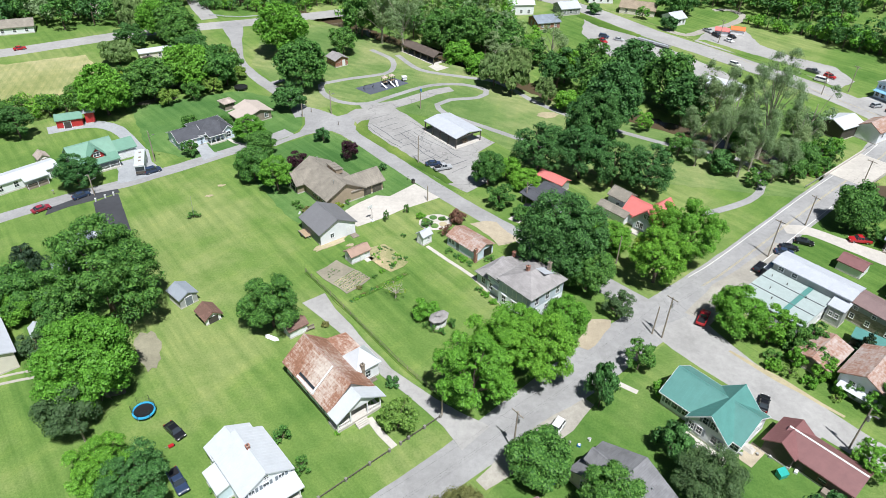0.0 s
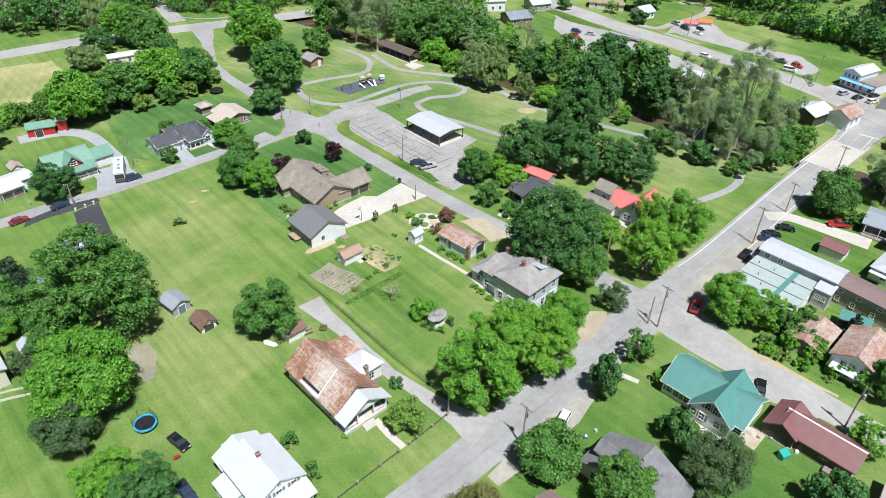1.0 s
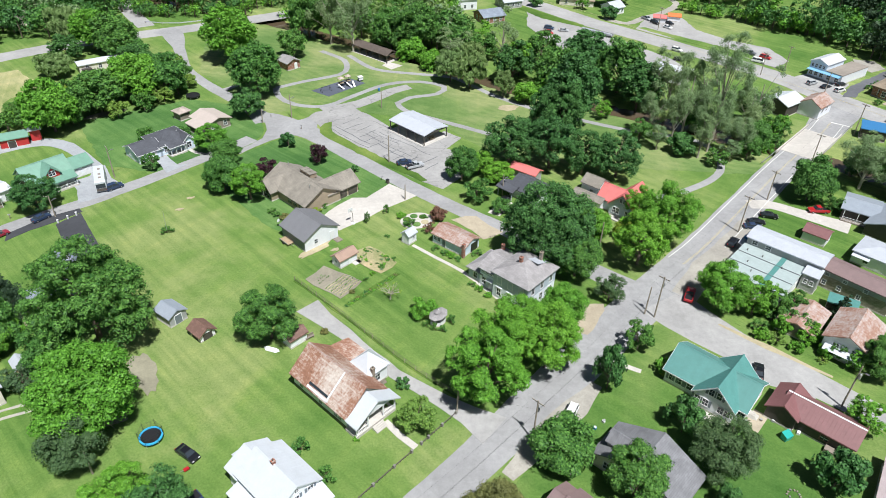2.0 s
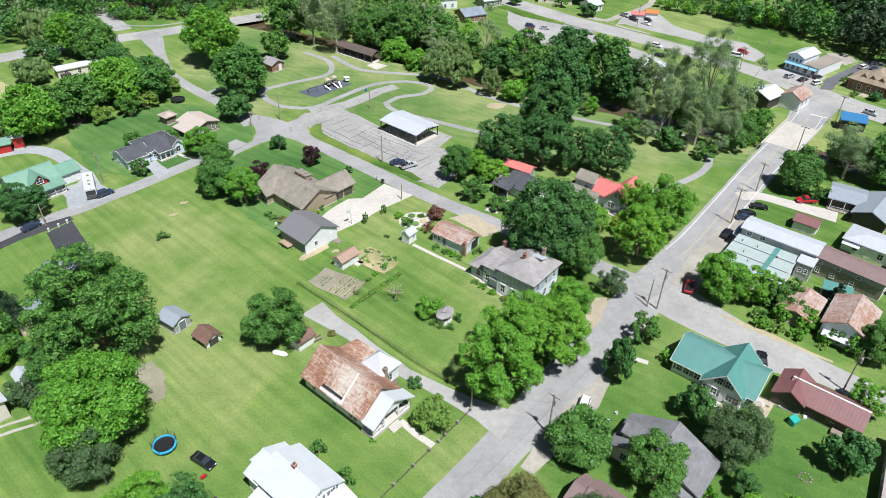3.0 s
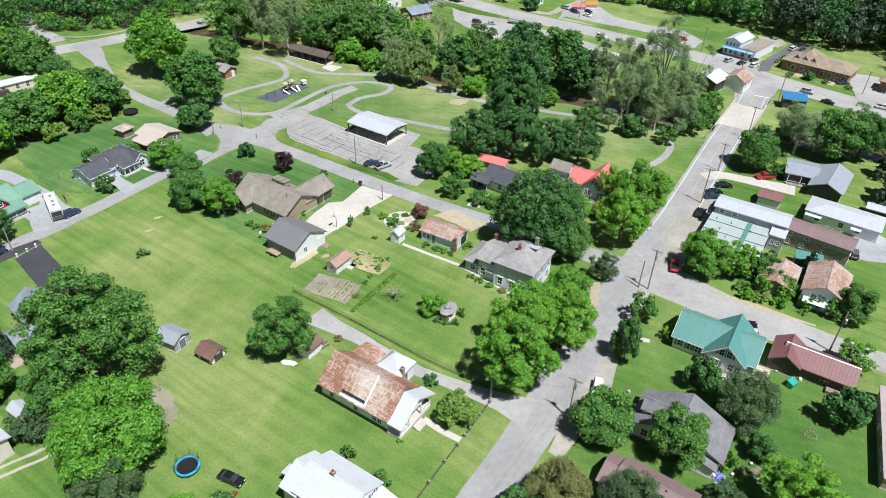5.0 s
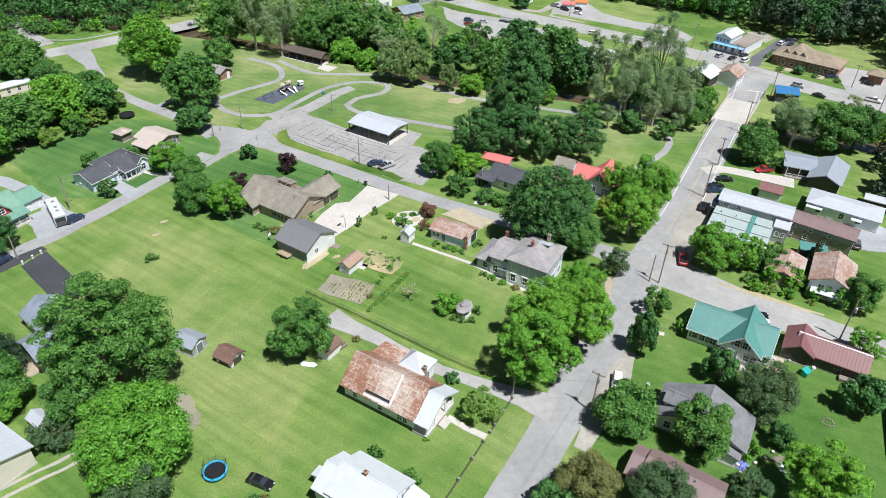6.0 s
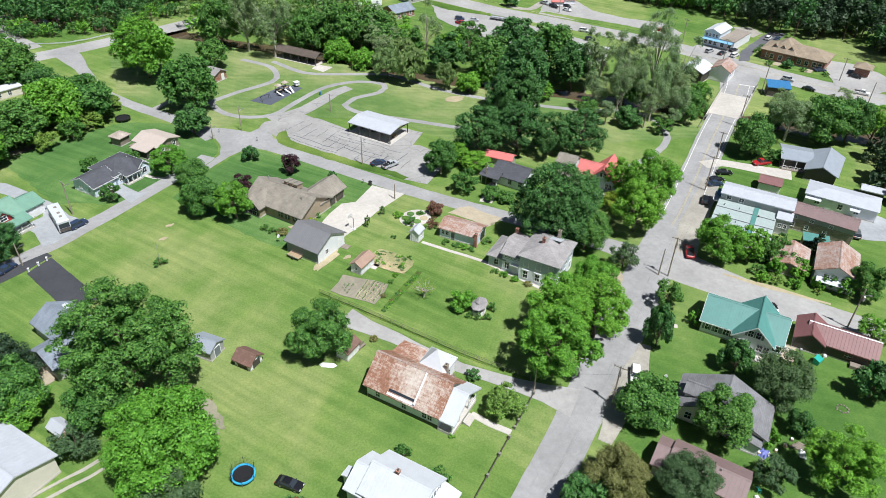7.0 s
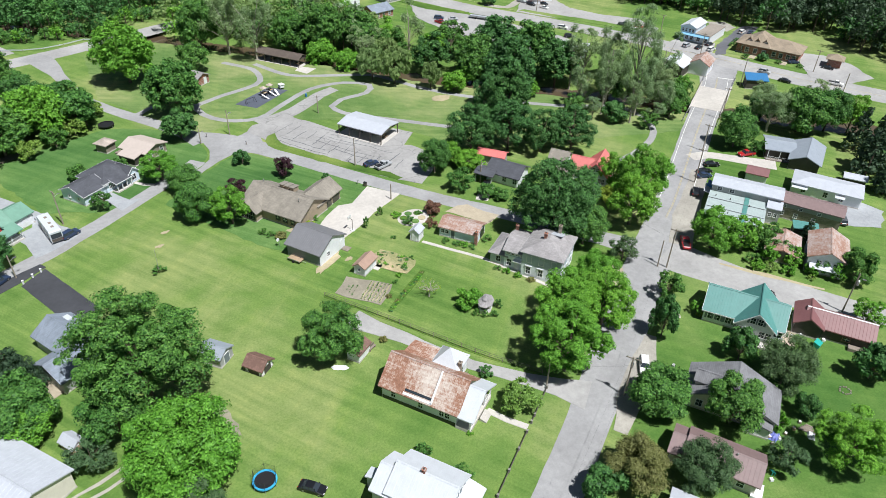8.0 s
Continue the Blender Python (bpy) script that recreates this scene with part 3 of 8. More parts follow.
patch("lot_verge", [(-22.4, 186.1), (-24.7, 184.9), (-25.9, 182.1), (-25.7, 178.8), (-24.1, 176.0), (-19.1, 170.3), (-10.9, 161.0), (-3.0, 153.4), (0.9, 149.0), (2.6, 149.6), (0.4, 153.5), (-7.7, 162.0), (-15.9, 171.1), (-20.5, 176.8), (-22.1, 179.3), (-22.5, 182.3)], "weeds", "long weedy grass verge between the street and the lot", "verge", rough=0.25)


def lot_cracks():
    rng = random.Random(21)
    ax = Vector((0.64, -0.77))
    bx = Vector((0.77, 0.64))
    o = Vector((-9.0, 172.4))
    g = Geo()
    z = LEVEL[0] + 0.004

    def crack(p, d, n):
        w = rng.uniform(0.06, 0.13)
        for _ in range(n):
            e = p + d * rng.uniform(0.8, 1.6) + Vector((rng.uniform(-0.25, 0.25), rng.uniform(-0.25, 0.25)))
            q = (e - p).normalized()
            q = Vector((-q.y, q.x)) * w
            g.add([(p.x - q.x, p.y - q.y, z), (e.x - q.x, e.y - q.y, z), (e.x + q.x, e.y + q.y, z), (p.x + q.x, p.y + q.y, z)], [(0, 1, 2, 3)])
            p = e
    for i in range(8):
        crack(o + ax * rng.uniform(-20, 2) + bx * (-4.6 + i * 1.7), ax, rng.randint(10, 17))
    for i in range(13):
        crack(o + ax * (-19 + i * 3.3) + bx * rng.uniform(-5, 0), bx, rng.randint(3, 6))
    solid("lot_crack", g, "blacktop", "dark open cracks across the old asphalt lot", "pavement crack", "structure")


lot_cracks()
strip("park_drive", [(-25, 193), (-14, 199), (-4, 208), (2, 211.5)], [7, 5, 4.6, 4], "lot", "old asphalt drive in the park", "drive")
strip("park_path", [(-41, 212.6), (-39.5, 205.5), (-34, 199), (-24.5, 197.5), (-16, 205), (-5, 214), (6, 215.5), (13.5, 211), (10.5, 205), (1.5, 202.5), (-2.5, 198.4), (-0.3, 192.5), (5, 188), (16, 180), (28, 171)], 2.0, "asphalt", "winding grey footpath", "path", 0.06)
strip("park_path", [(-28, 247), (-19.5, 237), (-19, 226), (-24, 221.5), (-32, 218), (-41, 212.6)], 2.0, "asphalt", "winding grey footpath", "path", 0.06)
strip("park_path", [(-18, 242), (-9, 228), (4, 223), (16.5, 219), (23, 211), (29.7, 201.5), (41, 190.5), (59, 178), (68, 173.2), (80, 168.5), (84, 160), (82, 152), (78.4, 147), (73, 143), (66.2, 139.6)], 2.0, "asphalt", "winding grey footpath", "path", 0.06)
strip("park_path", [(66.2, 139.6), (60, 137.6), (56, 136.3), (53.6, 139)], 1.8, "asphalt", "winding grey footpath", "path", 0.06)
patch("picnic_slab", [(-6.3, 231.4), (-3.9, 234.6), (0.9, 230.8), (-3.2, 227.1)], "concrete", "pale concrete slab in the grass", "slab", rough=0.05)
patch("playground_pad", [(-29.6, 209.7), (-24, 204.7), (-12.2, 215.3), (-17.6, 219.7)], "rubber", "dark blue-grey rubber playground surface", "playground", rough=0.1)
patch("concrete_drive", [(-7.2, 148.6), (-0.8, 142.2), (-4.6, 139.6), (-9.4, 136.4), (-14.2, 132), (-19.3, 128.4), (-25, 132), (-22, 136.5), (-20, 139), (-16.4, 142.4), (-13, 142.2)], "concrete", "pale concrete driveway", "drive", rough=0.05)
patch("blacktop_drive", [(-82.6, 135.4), (-78.6, 140), (-68.5, 122.8), (-73.5, 119.6)], "tar", "fresh black tarmac driveway", "drive", rough=0.05)
patch("blacktop_apron", [(-91.0, 129.4), (-87.3, 133.4), (-82.2, 137.0), (-78.4, 140.5), (-79.6, 142.0), (-83.6, 139.8), (-88.1, 136.4), (-91.8, 132.4)], "tar", "fresh black tarmac strip along the street", "drive", rough=0.05)
patch("gravel_drive", [(-85.5, 154.4), (-81.9, 157.4), (-82.0, 161.2), (-79.9, 163.1), (-76.3, 156.1), (-71.6, 151.4), (-74.0, 148.9), (-79.0, 145.2), (-80.6, 144.4), (-82.7, 150.5)], "blue_gravel", "blue-grey gravel drive", "drive", rough=0.2)
strip("gravel_lane", [(-80.6, 161.0), (-85.1, 166.4), (-92.8, 174.6), (-99.3, 177.4), (-105.4, 176.0), (-111.5, 172.4)], [3, 3, 3.6, 4.4, 4.8, 4.8], "blue_gravel", "blue-grey gravel lane to the red barn", "lane")
patch("gravel_drive", [(-69.4, 167.6), (-67.0, 170.0), (-63.8, 165.1), (-61.4, 162.0), (-59.0, 162.2), (-63.4, 157.8), (-65.3, 161.3)], "blue_gravel", "blue-grey gravel drive", "drive", rough=0.15)
strip("farm_drive", [(6.2, 69.4), (2.4, 73.0), (-1.4, 76.4), (-5.0, 79.6), (-8.9, 83.2), (-13.2, 88.3), (-17.6, 94.0), (-21.6, 98.4), (-25.0, 102.6)], [6.6, 3.4, 2.4, 2.3, 2.4, 2.4, 2.6, 3.4, 5.0], "chip", "old grey driveway beside the rusty house", "drive", 0.15)
patch("gravel_apron", [(25.2, 91), (29, 98.5), (33, 98.5), (32.5, 96.5), (27.2, 90)], "tan", "tan gravel parking spot by the street", "drive")
patch("gravel_apron", [(6.4, 130.9), (10.0, 132.3), (12.6, 132.0), (15.0, 127.8), (17.6, 125.0), (14.7, 123.1), (12.6, 122.4), (10.6, 126.2)], "tan", "tan gravel apron at the garage", "drive")
patch("carport_drive", [(15.4, 133.4), (20.3, 139.3), (22.3, 137.0), (17.9, 131.6)], "concrete", "short concrete driveway", "drive", rough=0.1)
strip("pale_drive", [(80, 132.5), (85, 132.3), (92, 126.5), (99, 120.5)], [4, 3.8, 4.4, 5.5], "concrete", "pale concrete driveway", "drive")
patch("gravel_lot", [(92, 92), (96, 99), (104, 99), (106, 93), (99, 88)], "blue_gravel", "grey gravel lot behind the shops", "lot")
strip("gravel_verge", [(50, 99.5), (56, 106), (63, 112.5), (70, 118.5), (77, 125.5)], [5, 5.5, 5, 5, 4], "gravel", "gravel parking verge along the street", "verge", 0.3)
strip("gravel_verge", [(6.5, 61), (14, 67.4), (20.5, 73), (25.4, 77.6)], [2.4, 4.2, 4.4, 1.6], "gravel", "gravel verge along the street", "verge", 0.3)
patch("store_lot", [(131.5, 206), (136.5, 213), (143.6, 216.5), (149.0, 205.6), (153.5, 206.6), (147, 199.6), (141.5, 196)], "chip", "grey asphalt lot by the blue store", "lot")
patch("store_lot", [(144.0, 195.4), (152.4, 204.3), (174.3, 217.1), (180.8, 219.6), (185.0, 216.2), (177.9, 211.6), (158.2, 203.6), (148.0, 194.6)], "blacktop", "dark asphalt drive beside the brick building", "lot", seed=3)
patch("store_lot", [(166, 220), (169.5, 229.5), (176.5, 227.0), (175.6, 218.9), (168, 216)], "gravel", "gravel lot behind the blue store", "lot", seed=13)
patch("brick_lot", [(168.6, 178.6), (177.6, 185.6), (183.4, 181), (185.4, 171), (181, 157), (169.1, 156.4), (160.4, 166.4), (164.4, 172.4)], "chip", "grey asphalt lot beside the brick building", "lot", seed=5)
patch("shop_lot", [(59.4, 296.5), (77.7, 269.6), (89.5, 252), (99.8, 233.5), (103.2, 220), (90.7, 214.6), (63.5, 238.7), (54.5, 273.1)], "chip", "wide pale asphalt shop lot", "lot", seed=6)
patch("display_lot", [(98.5, 268), (111.1, 285.8), (124.4, 283.3), (123.8, 265.6), (131.1, 253.3), (143.2, 242.4), (143.5, 228.5), (135, 222), (125.1, 240), (112.2, 252.8)], "chip", "pale asphalt sales lot beside the highway", "lot", seed=7)
patch("highway_island", [(55.0, 308.7), (67.1, 288.4), (78.7, 273.9), (76.9, 270.9), (62.8, 283.2), (53.1, 304.2)], "weeds", "grass strip beside the highway", "verge", seed=8)
patch("highway_island", [(100, 269.5), (103.4, 270), (114, 257.5), (127, 243.5), (134.6, 232), (131.6, 230), (124, 240), (112, 252.8)], "lawn", "grass strip beside the highway", "verge", seed=9)
strip("farm_track", [(-95, 67), (-75, 77.2), (-68, 79.8), (-62, 83)], 0.5, "gravel", "worn wheel track in the grass", "track", 0.08)
strip("farm_track", [(-96, 68.6), (-76, 78.8), (-69, 81.4), (-63, 84.6)], 0.5, "gravel", "worn wheel track in the grass", "track", 0.08)
strip("garden_walk", [(-3.2, 121.4), (1.5, 116.3), (6.4, 111.2), (10.5, 104.8), (15, 97.6)], 0.8, "concrete", "narrow pale garden walk", "path", 0.03)
strip("front_walk", [(-11, 72.9), (-9, 70), (-6.5, 67.3)], 1.1, "concrete", "concrete front walk", "path", 0.03)
strip("garden_walk", [(31, 82), (34, 80)], 1.0, "concrete", "short concrete walk", "path", 0.03)
strip("house_walk", [(-60.6, 171), (-58, 168.6), (-55.5, 167.5)], 1.0, "concrete", "short concrete walk", "path", 0.03)
oval("dirt_patch", -52.0, 87.2, 5.2, 2.2, 118, "dirt", "worn bare dirt patch in the lawn", "dirt patch", 3)
oval("dirt_patch", 31.5, 193, 3.6, 2.0, 20, "straw", "dry bare patch in the park lawn", "dirt patch", 4)
oval("dirt_patch", -53.8, 77.2, 2.0, 1.4, 20, "dirt", "worn bare dirt under the swing", "dirt patch", 5)
oval("brush_heap", -89, 195, 5.5, 1.8, 30, "dirt", "grey heap of old brush", "brush heap", 6)
oval("mulch_bed", -27, 134, 4, 1.4, -48, "straw", "dry straw mulch bed by the house", "garden bed", 7)
oval("mulch_bed", -24.5, 121.2, 4.2, 1.2, 40, "straw", "dry straw patch by the garage", "garden bed", 8)
for _x, _y in ((-56.5, 140), (-55, 145), (-20, 121)):
    oval("dirt_patch", _x, _y, 0.9, 0.5, 20, "straw", "small dry patch in the lawn", "dirt patch", int(_y), 0.3)


def sprout(g, x, y, r, n, rng, z=0.12):
    """A low plant of folded leaves."""
    for k in range(n):
        t, e = rng.uniform(0, 6.28), rng.uniform(0.2, 0.9)
        d = r * rng.uniform(0.6, 1.2)
        g.add([(x, y, z), (x + 0.6 * d * math.cos(t + 0.5), y + 0.6 * d * math.sin(t + 0.5), z + 0.05 + e * r), (x + d * math.cos(t), y + d * math.sin(t), z + 0.04 + e * r * 0.6), (x + 0.6 * d * math.cos(t - 0.5), y + 0.6 * d * math.sin(t - 0.5), z + 0.05 + e * r)], [(0, 1, 2, 3)])


def beds():
    # the tilled bed: bare earth at one end, rows across the rest
    bed = thing("vegetable_bed", "tilled vegetable bed with rows of young plants, bare at one end", "garden bed", -20.2, 109.9, -40, 0, "vegetable beds")
    rng = random.Random(1)
    L, W = 9.9, 6.5
    edge = [(x * L / 2 + rng.uniform(-0.15, 0.15), y * W / 2 + rng.uniform(-0.15, 0.15)) for x, y in ((-1, -0.9), (-0.5, -1), (0, -1), (0.5, -1), (1, -1), (1, -0.3), (1, 0.4), (0.96, 1), (0.3, 1), (-0.3, 0.95), (-1, 0.85), (-1, 0))]
    part("soil", Geo().prism(edge, -0.1, 0.1), "soil", bed)
    for i in range(11):
        xx = -3.2 + i * 0.75
        y0, y1 = (-W * 0.44, W * 0.46) if i > 4 else (-W * rng.uniform(0.1, 0.4), W * rng.uniform(0.05, 0.3))
        if i in (3, 4):
            continue
        part("ridge", Geo().box(xx, (y0 + y1) / 2, 0.1, 0.3, y1 - y0, 0.1), "soil" if i < 5 else "straw", bed)
        g = Geo()
        yy = y0
        while yy < y1:
            if rng.random() < (0.9 if i > 4 else 0.6):
                sprout(g, xx + rng.uniform(-0.1, 0.1), yy, rng.uniform(0.14, 0.3), 6, rng)
            yy += rng.uniform(0.25, 0.55)
        tagged(part("plant_row", g, "maple" if i % 3 else "greyleaf", bed), kind="stuff")
    # the weedy bed: scattered clumps on dry earth
    bed = thing("vegetable_bed", "dry weedy vegetable bed with scattered clumps of plants", "garden bed", -11.9, 116.9, -48, 0, "vegetable beds")
    L, W = 9.6, 5.8
    edge = [(x * L / 2 + rng.uniform(-0.3, 0.3), y * W / 2 + rng.uniform(-0.3, 0.3)) for x, y in ((-1, -0.8), (-0.5, -1), (0, -1), (0.5, -1), (1, -0.9), (1, -0.3), (1, 0.4), (0.9, 1), (0.3, 1), (-0.3, 1), (-0.9, 1), (-1, 0))]
    part("soil", Geo().prism(edge, -0.1, 0.1), "dry_soil", bed)
    for i in range(34):
        x, y, r = rng.uniform(-0.46, 0.46) * L, rng.uniform(-0.42, 0.42) * W, rng.uniform(0.18, 0.55)
        g = Geo()
        for k in range(4):
            sprout(g, x + rng.uniform(-r, r), y + rng.uniform(-r, r) * 0.6, r * 0.7, 7, rng)
        part("plant", g, rng.choice(("maple", "bright", "greyleaf", "deep")), bed)


beds()


def painted_lines():
    def line(pts, off, w, mat, label, gap=None):
        ln = smooth_line(pts, 2.0)
        g = Geo()
        for i in range(len(ln) - 1):
            if gap and (i // gap) % 2:
                continue
            d = (ln[i + 1] - ln[i]).normalized()
            n = Vector((-d.y, d.x))
            a, b = ln[i] + n * off, ln[i + 1] + n * off
            g.add([(a.x - n.x * w, a.y - n.y * w, 0.092), (b.x - n.x * w, b.y - n.y * w, 0.092), (b.x + n.x * w, b.y + n.y * w, 0.092), (a.x + n.x * w, a.y + n.y * w, 0.092)], [(0, 1, 2, 3)])
        solid("road_marking", g, mat, label, "road marking", "structure")
    upper = [(54, 109.9), (63.5, 117.8), (92.8, 144.9), (107, 157.4), (120.4, 168.8), (128.4, 176.6)]
    line(upper, 0.12, 0.05, "line_yellow", "faded yellow centre line")
    line(upper, -0.14, 0.05, "line_yellow", "faded yellow centre line")
    line(upper, 3.5, 0.08, "line_white", "worn white edge line")
    line(upper[1:], -3.5, 0.08, "line_white", "worn white edge line")
    line([(128.6, 176.6), (133, 172.8)], 0, 0.25, "line_white", "white stop line")
    far = [(170, 145), (156, 165), (143, 190), (129, 213), (108, 252), (86, 290), (57, 323)]
    line(far, 0.0, 0.1, "line_yellow", "faded yellow centre line")


painted_lines()
strip("flower_strip", [(-6.9, 111.4), (-10.4, 108.4), (-14.2, 105.0), (-17.5, 101.9)], 0.9, "weeds", "narrow weedy flower strip beside the beds", "garden bed", 0.3)


def strip_plants():
    rng = random.Random(8)
    for i in range(26):
        k = rng.random()
        x, y = -6.9 - 10.6 * k + rng.uniform(-0.3, 0.3), 111.4 - 9.5 * k + rng.uniform(-0.3, 0.3)
        t = thing("border_plant", "small leafy plant in the flower strip", "plant", x, y, 0, 0, "border plants")
        g = Geo()
        for j in range(3):
            sprout(g, rng.uniform(-0.2, 0.2), rng.uniform(-0.2, 0.2), rng.uniform(0.2, 0.45), 8, rng, 0.0)
        part("leaves", g, rng.choice(("maple", "bright", "deep", "copper")), t)


strip_plants()


# ---- bridge ----
def bridge():
    a, b = Vector((106.3, 156.8)), Vector((120.8, 169.2))
    mid, d = (a + b) / 2, b - a
    yaw = math.degrees(math.atan2(d.y, d.x))
    br = thing("bridge", "concrete road bridge over the creek with low parapets", "bridge", mid.x, mid.y, yaw)
    L = d.length
    part("deck", Geo().box(0, 0, -0.3, L, 9.2, 0.82), "deck", br)
    for s in (-1, 1):
        p = Geo().box(0, s * 4.75, 0.25, L + 6, 0.35, 0.95)
        part("parapet", p, "deck", br)
        part("pier", Geo().box(s * L * 0.42, 0, -1.4, 0.8, 9.4, 2.0), "deck", br)
        for e in (-1, 1):
            g = Geo()
            x = e * (L / 2 + 3)
            for i in range(5):
                g.box(x + e * i * 2.4, s * (4.8 + 0.05 * i), 0.35, 0.14, 0.14, 0.9)
            g.box(x + e * 4.8, s * 4.85, 0.62, 10.4, 0.06, 0.3)
            part("guard_rail", g, "steel", br)


bridge()


# ---- houses ----
def wall_face(blk, side, u, z, out):
    """Place on a block's wall: point and turn. side: f (-y), b (+y), l (-x), r (+x)."""
    cx, cy, L, W, rot = blk
    if side in "fb":
        s = -1 if side == "f" else 1
        p, a = Vector((u, s * (W / 2 + out), z)), 0 if side == "f" else 180
    else:
        s = -1 if side == "l" else 1
        p, a = Vector((s * (L / 2 + out), u, z)), -90 if side == "l" else 90
    m = pose(cx, cy, 0, 0, 0, rot)
    q = m @ p
    return q, a + rot


def at_wall(geo_fn, blk, side, u, z, out):
    q, a = wall_face(blk, side, u, z, out)
    m = pose(q.x, q.y, q.z, 0, 0, a)
    g = geo_fn()
    g.v = [tuple(m @ Vector(p)) for p in g.v]
    return g


class House:
    def __init__(self, name, label, x, y, yaw, wall="white", roof="tin_white", trim="trim", category="house", group="", edge=None):
        self.ob = thing(name, label, category, x, y, yaw, 0, group)
        self.wall, self.roof, self.trim, self.edge = wall, roof, trim, edge

    def block(self, cx, cy, L, W, eave, ridge, rot=0.0, style="gable", over=0.4, wall=None, roof=None, base=0.0, rib=0.0, walls=True, plinth=True, cap=None):
        wall, roof = wall or self.wall, roof or self.roof
        edge = self.edge or roof
        m = pose(cx, cy, 0, 0, 0, rot)
        hl, hw = L / 2, W / 2

        def put(name, g, mat, label="", smooth=False):
            g.v = [tuple(m @ Vector(p)) for p in g.v]
            return part(name, g, mat, self.ob, label, smooth)

        if walls:
            if style == "gable":
                pr = [(-hw, base), (hw, base), (hw, eave), (0, ridge - 0.06), (-hw, eave)]
                g = Geo().add([(sx * hl, y, z) for sx in (-1, 1) for y, z in pr], [(0, 4, 3, 2, 1), (5, 6, 7, 8, 9), (0, 1, 6, 5), (1, 2, 7, 6), (2, 3, 8, 7), (3, 4, 9, 8), (4, 0, 5, 9)])
            elif style == "shed":
                pr = [(-hw, base), (hw, base), (hw, ridge - 0.06), (-hw, eave - 0.06)]
                g = Geo().add([(sx * hl, y, z) for sx in (-1, 1) for y, z in pr], [(0, 3, 2, 1), (4, 5, 6, 7), (0, 1, 5, 4), (1, 2, 6, 5), (2, 3, 7, 6), (3, 0, 4, 7)])
            else:
                g = Geo().box(0, 0, (base + eave) / 2, L, W, eave - base)
            put("wall", g, wall)
            if plinth and base == 0:
                put("plinth", Geo().box(0, 0, 0.14, L + 0.1, W + 0.1, 0.32), "concrete")
        th = 0.14
        if style in ("gable", "shed"):
            runs = ((-1, eave, ridge), (1, eave, ridge)) if style == "gable" else ((-1, eave, ridge),)
            for s, e, r in runs:
                run = hw if style == "gable" else W
                k = (r - e) / run
                y_hi = 0.0 if style == "gable" else hw + over
                z_hi = r if style == "gable" else r + over * k
                y_lo, z_lo = s * (hw + over), e - over * k
                x0 = hl + over
                p = [(-x0, y_lo, z_lo), (x0, y_lo, z_lo), (x0, y_hi, z_hi), (-x0, y_hi, z_hi)]
                if s > 0:
                    p = [p[1], p[0], p[3], p[2]]
                # one sheet: its ribs are folds in the same surface
                xs = [(-x0, 0.0), (x0, 0.0)]
                if rib:
                    n = max(2, int(2 * x0 / rib))
                    xs = [(-x0, 0.0)]
                    for i in range(1, n):
                        c = -x0 + 2 * x0 * i / n
                        xs += [(c - 0.03, 0.0), (c, 0.018), (c + 0.03, 0.0)]
                    xs.append((x0, 0.0))
                k2 = len(xs)
                g = Geo()
                g.v = [(x, y_lo, z_lo + th + d) for x, d in xs] + [(x, y_hi, z_hi + th + d) for x, d in xs] + [(-x0, y_lo, z_lo - 0.04), (x0, y_lo, z_lo - 0.04), (x0, y_hi, z_hi - 0.04), (-x0, y_hi, z_hi - 0.04)]
                q = 2 * k2
                g.f = [(i, i + 1, i + 1 + k2, i + k2) for i in range(k2 - 1)]
                g.f += [tuple([q, q + 1] + list(range(k2 - 1, -1, -1))), tuple([q + 2, q + 3] + list(range(k2, 2 * k2))), (q + 3, q + 2, q + 1, q), (q + 1, q + 2, 2 * k2 - 1, k2 - 1), (q + 3, q, 0, k2)]
                if s > 0:
                    g.f = [tuple(reversed(f)) for f in g.f]
                put("roof_slope", g, roof)
                put("fascia", Geo().box(0, y_lo + s * 0.03, z_lo + 0.02, 2 * x0 + 0.06, 0.05, 0.2), edge)
                for e2 in (-1, 1):
                    ang = math.degrees(math.atan2(z_hi - z_lo, abs(y_hi - y_lo)))
                    put("bargeboard", Geo().box(e2 * (x0 + 0.03), (y_lo + y_hi) / 2, (z_lo + z_hi) / 2 + 0.03, 0.05, math.hypot(y_hi - y_lo, z_hi - z_lo), 0.2, 0, -s * ang), edge)
            if style == "gable":
                put("ridge_cap", Geo().add([(sx * (hl + over), y, z + ridge) for sx in (-1, 1) for y, z in ((-0.18, th - 0.03), (0.18, th - 0.03), (0, th + 0.07))], [(0, 2, 1), (3, 4, 5), (0, 1, 4, 3), (1, 2, 5, 4), (2, 0, 3, 5)]), cap or roof)
        elif style == "hip":
            x0, y0 = hl + over, hw + over
            r = max(0.0, x0 - y0)
            ry = max(0.0, y0 - x0)
            z0 = eave - 0.05
            v = [(-x0, -y0, z0), (x0, -y0, z0), (x0, y0, z0), (-x0, y0, z0), (-x0, -y0, z0 + 0.16), (x0, -y0, z0 + 0.16), (x0, y0, z0 + 0.16), (-x0, y0, z0 + 0.16), (-r, -ry, ridge + 0.1), (r, ry, ridge + 0.1)]
            f = [(3, 2, 1, 0), (0, 1, 5, 4), (1, 2, 6, 5), (2, 3, 7, 6), (3, 0, 4, 7)]
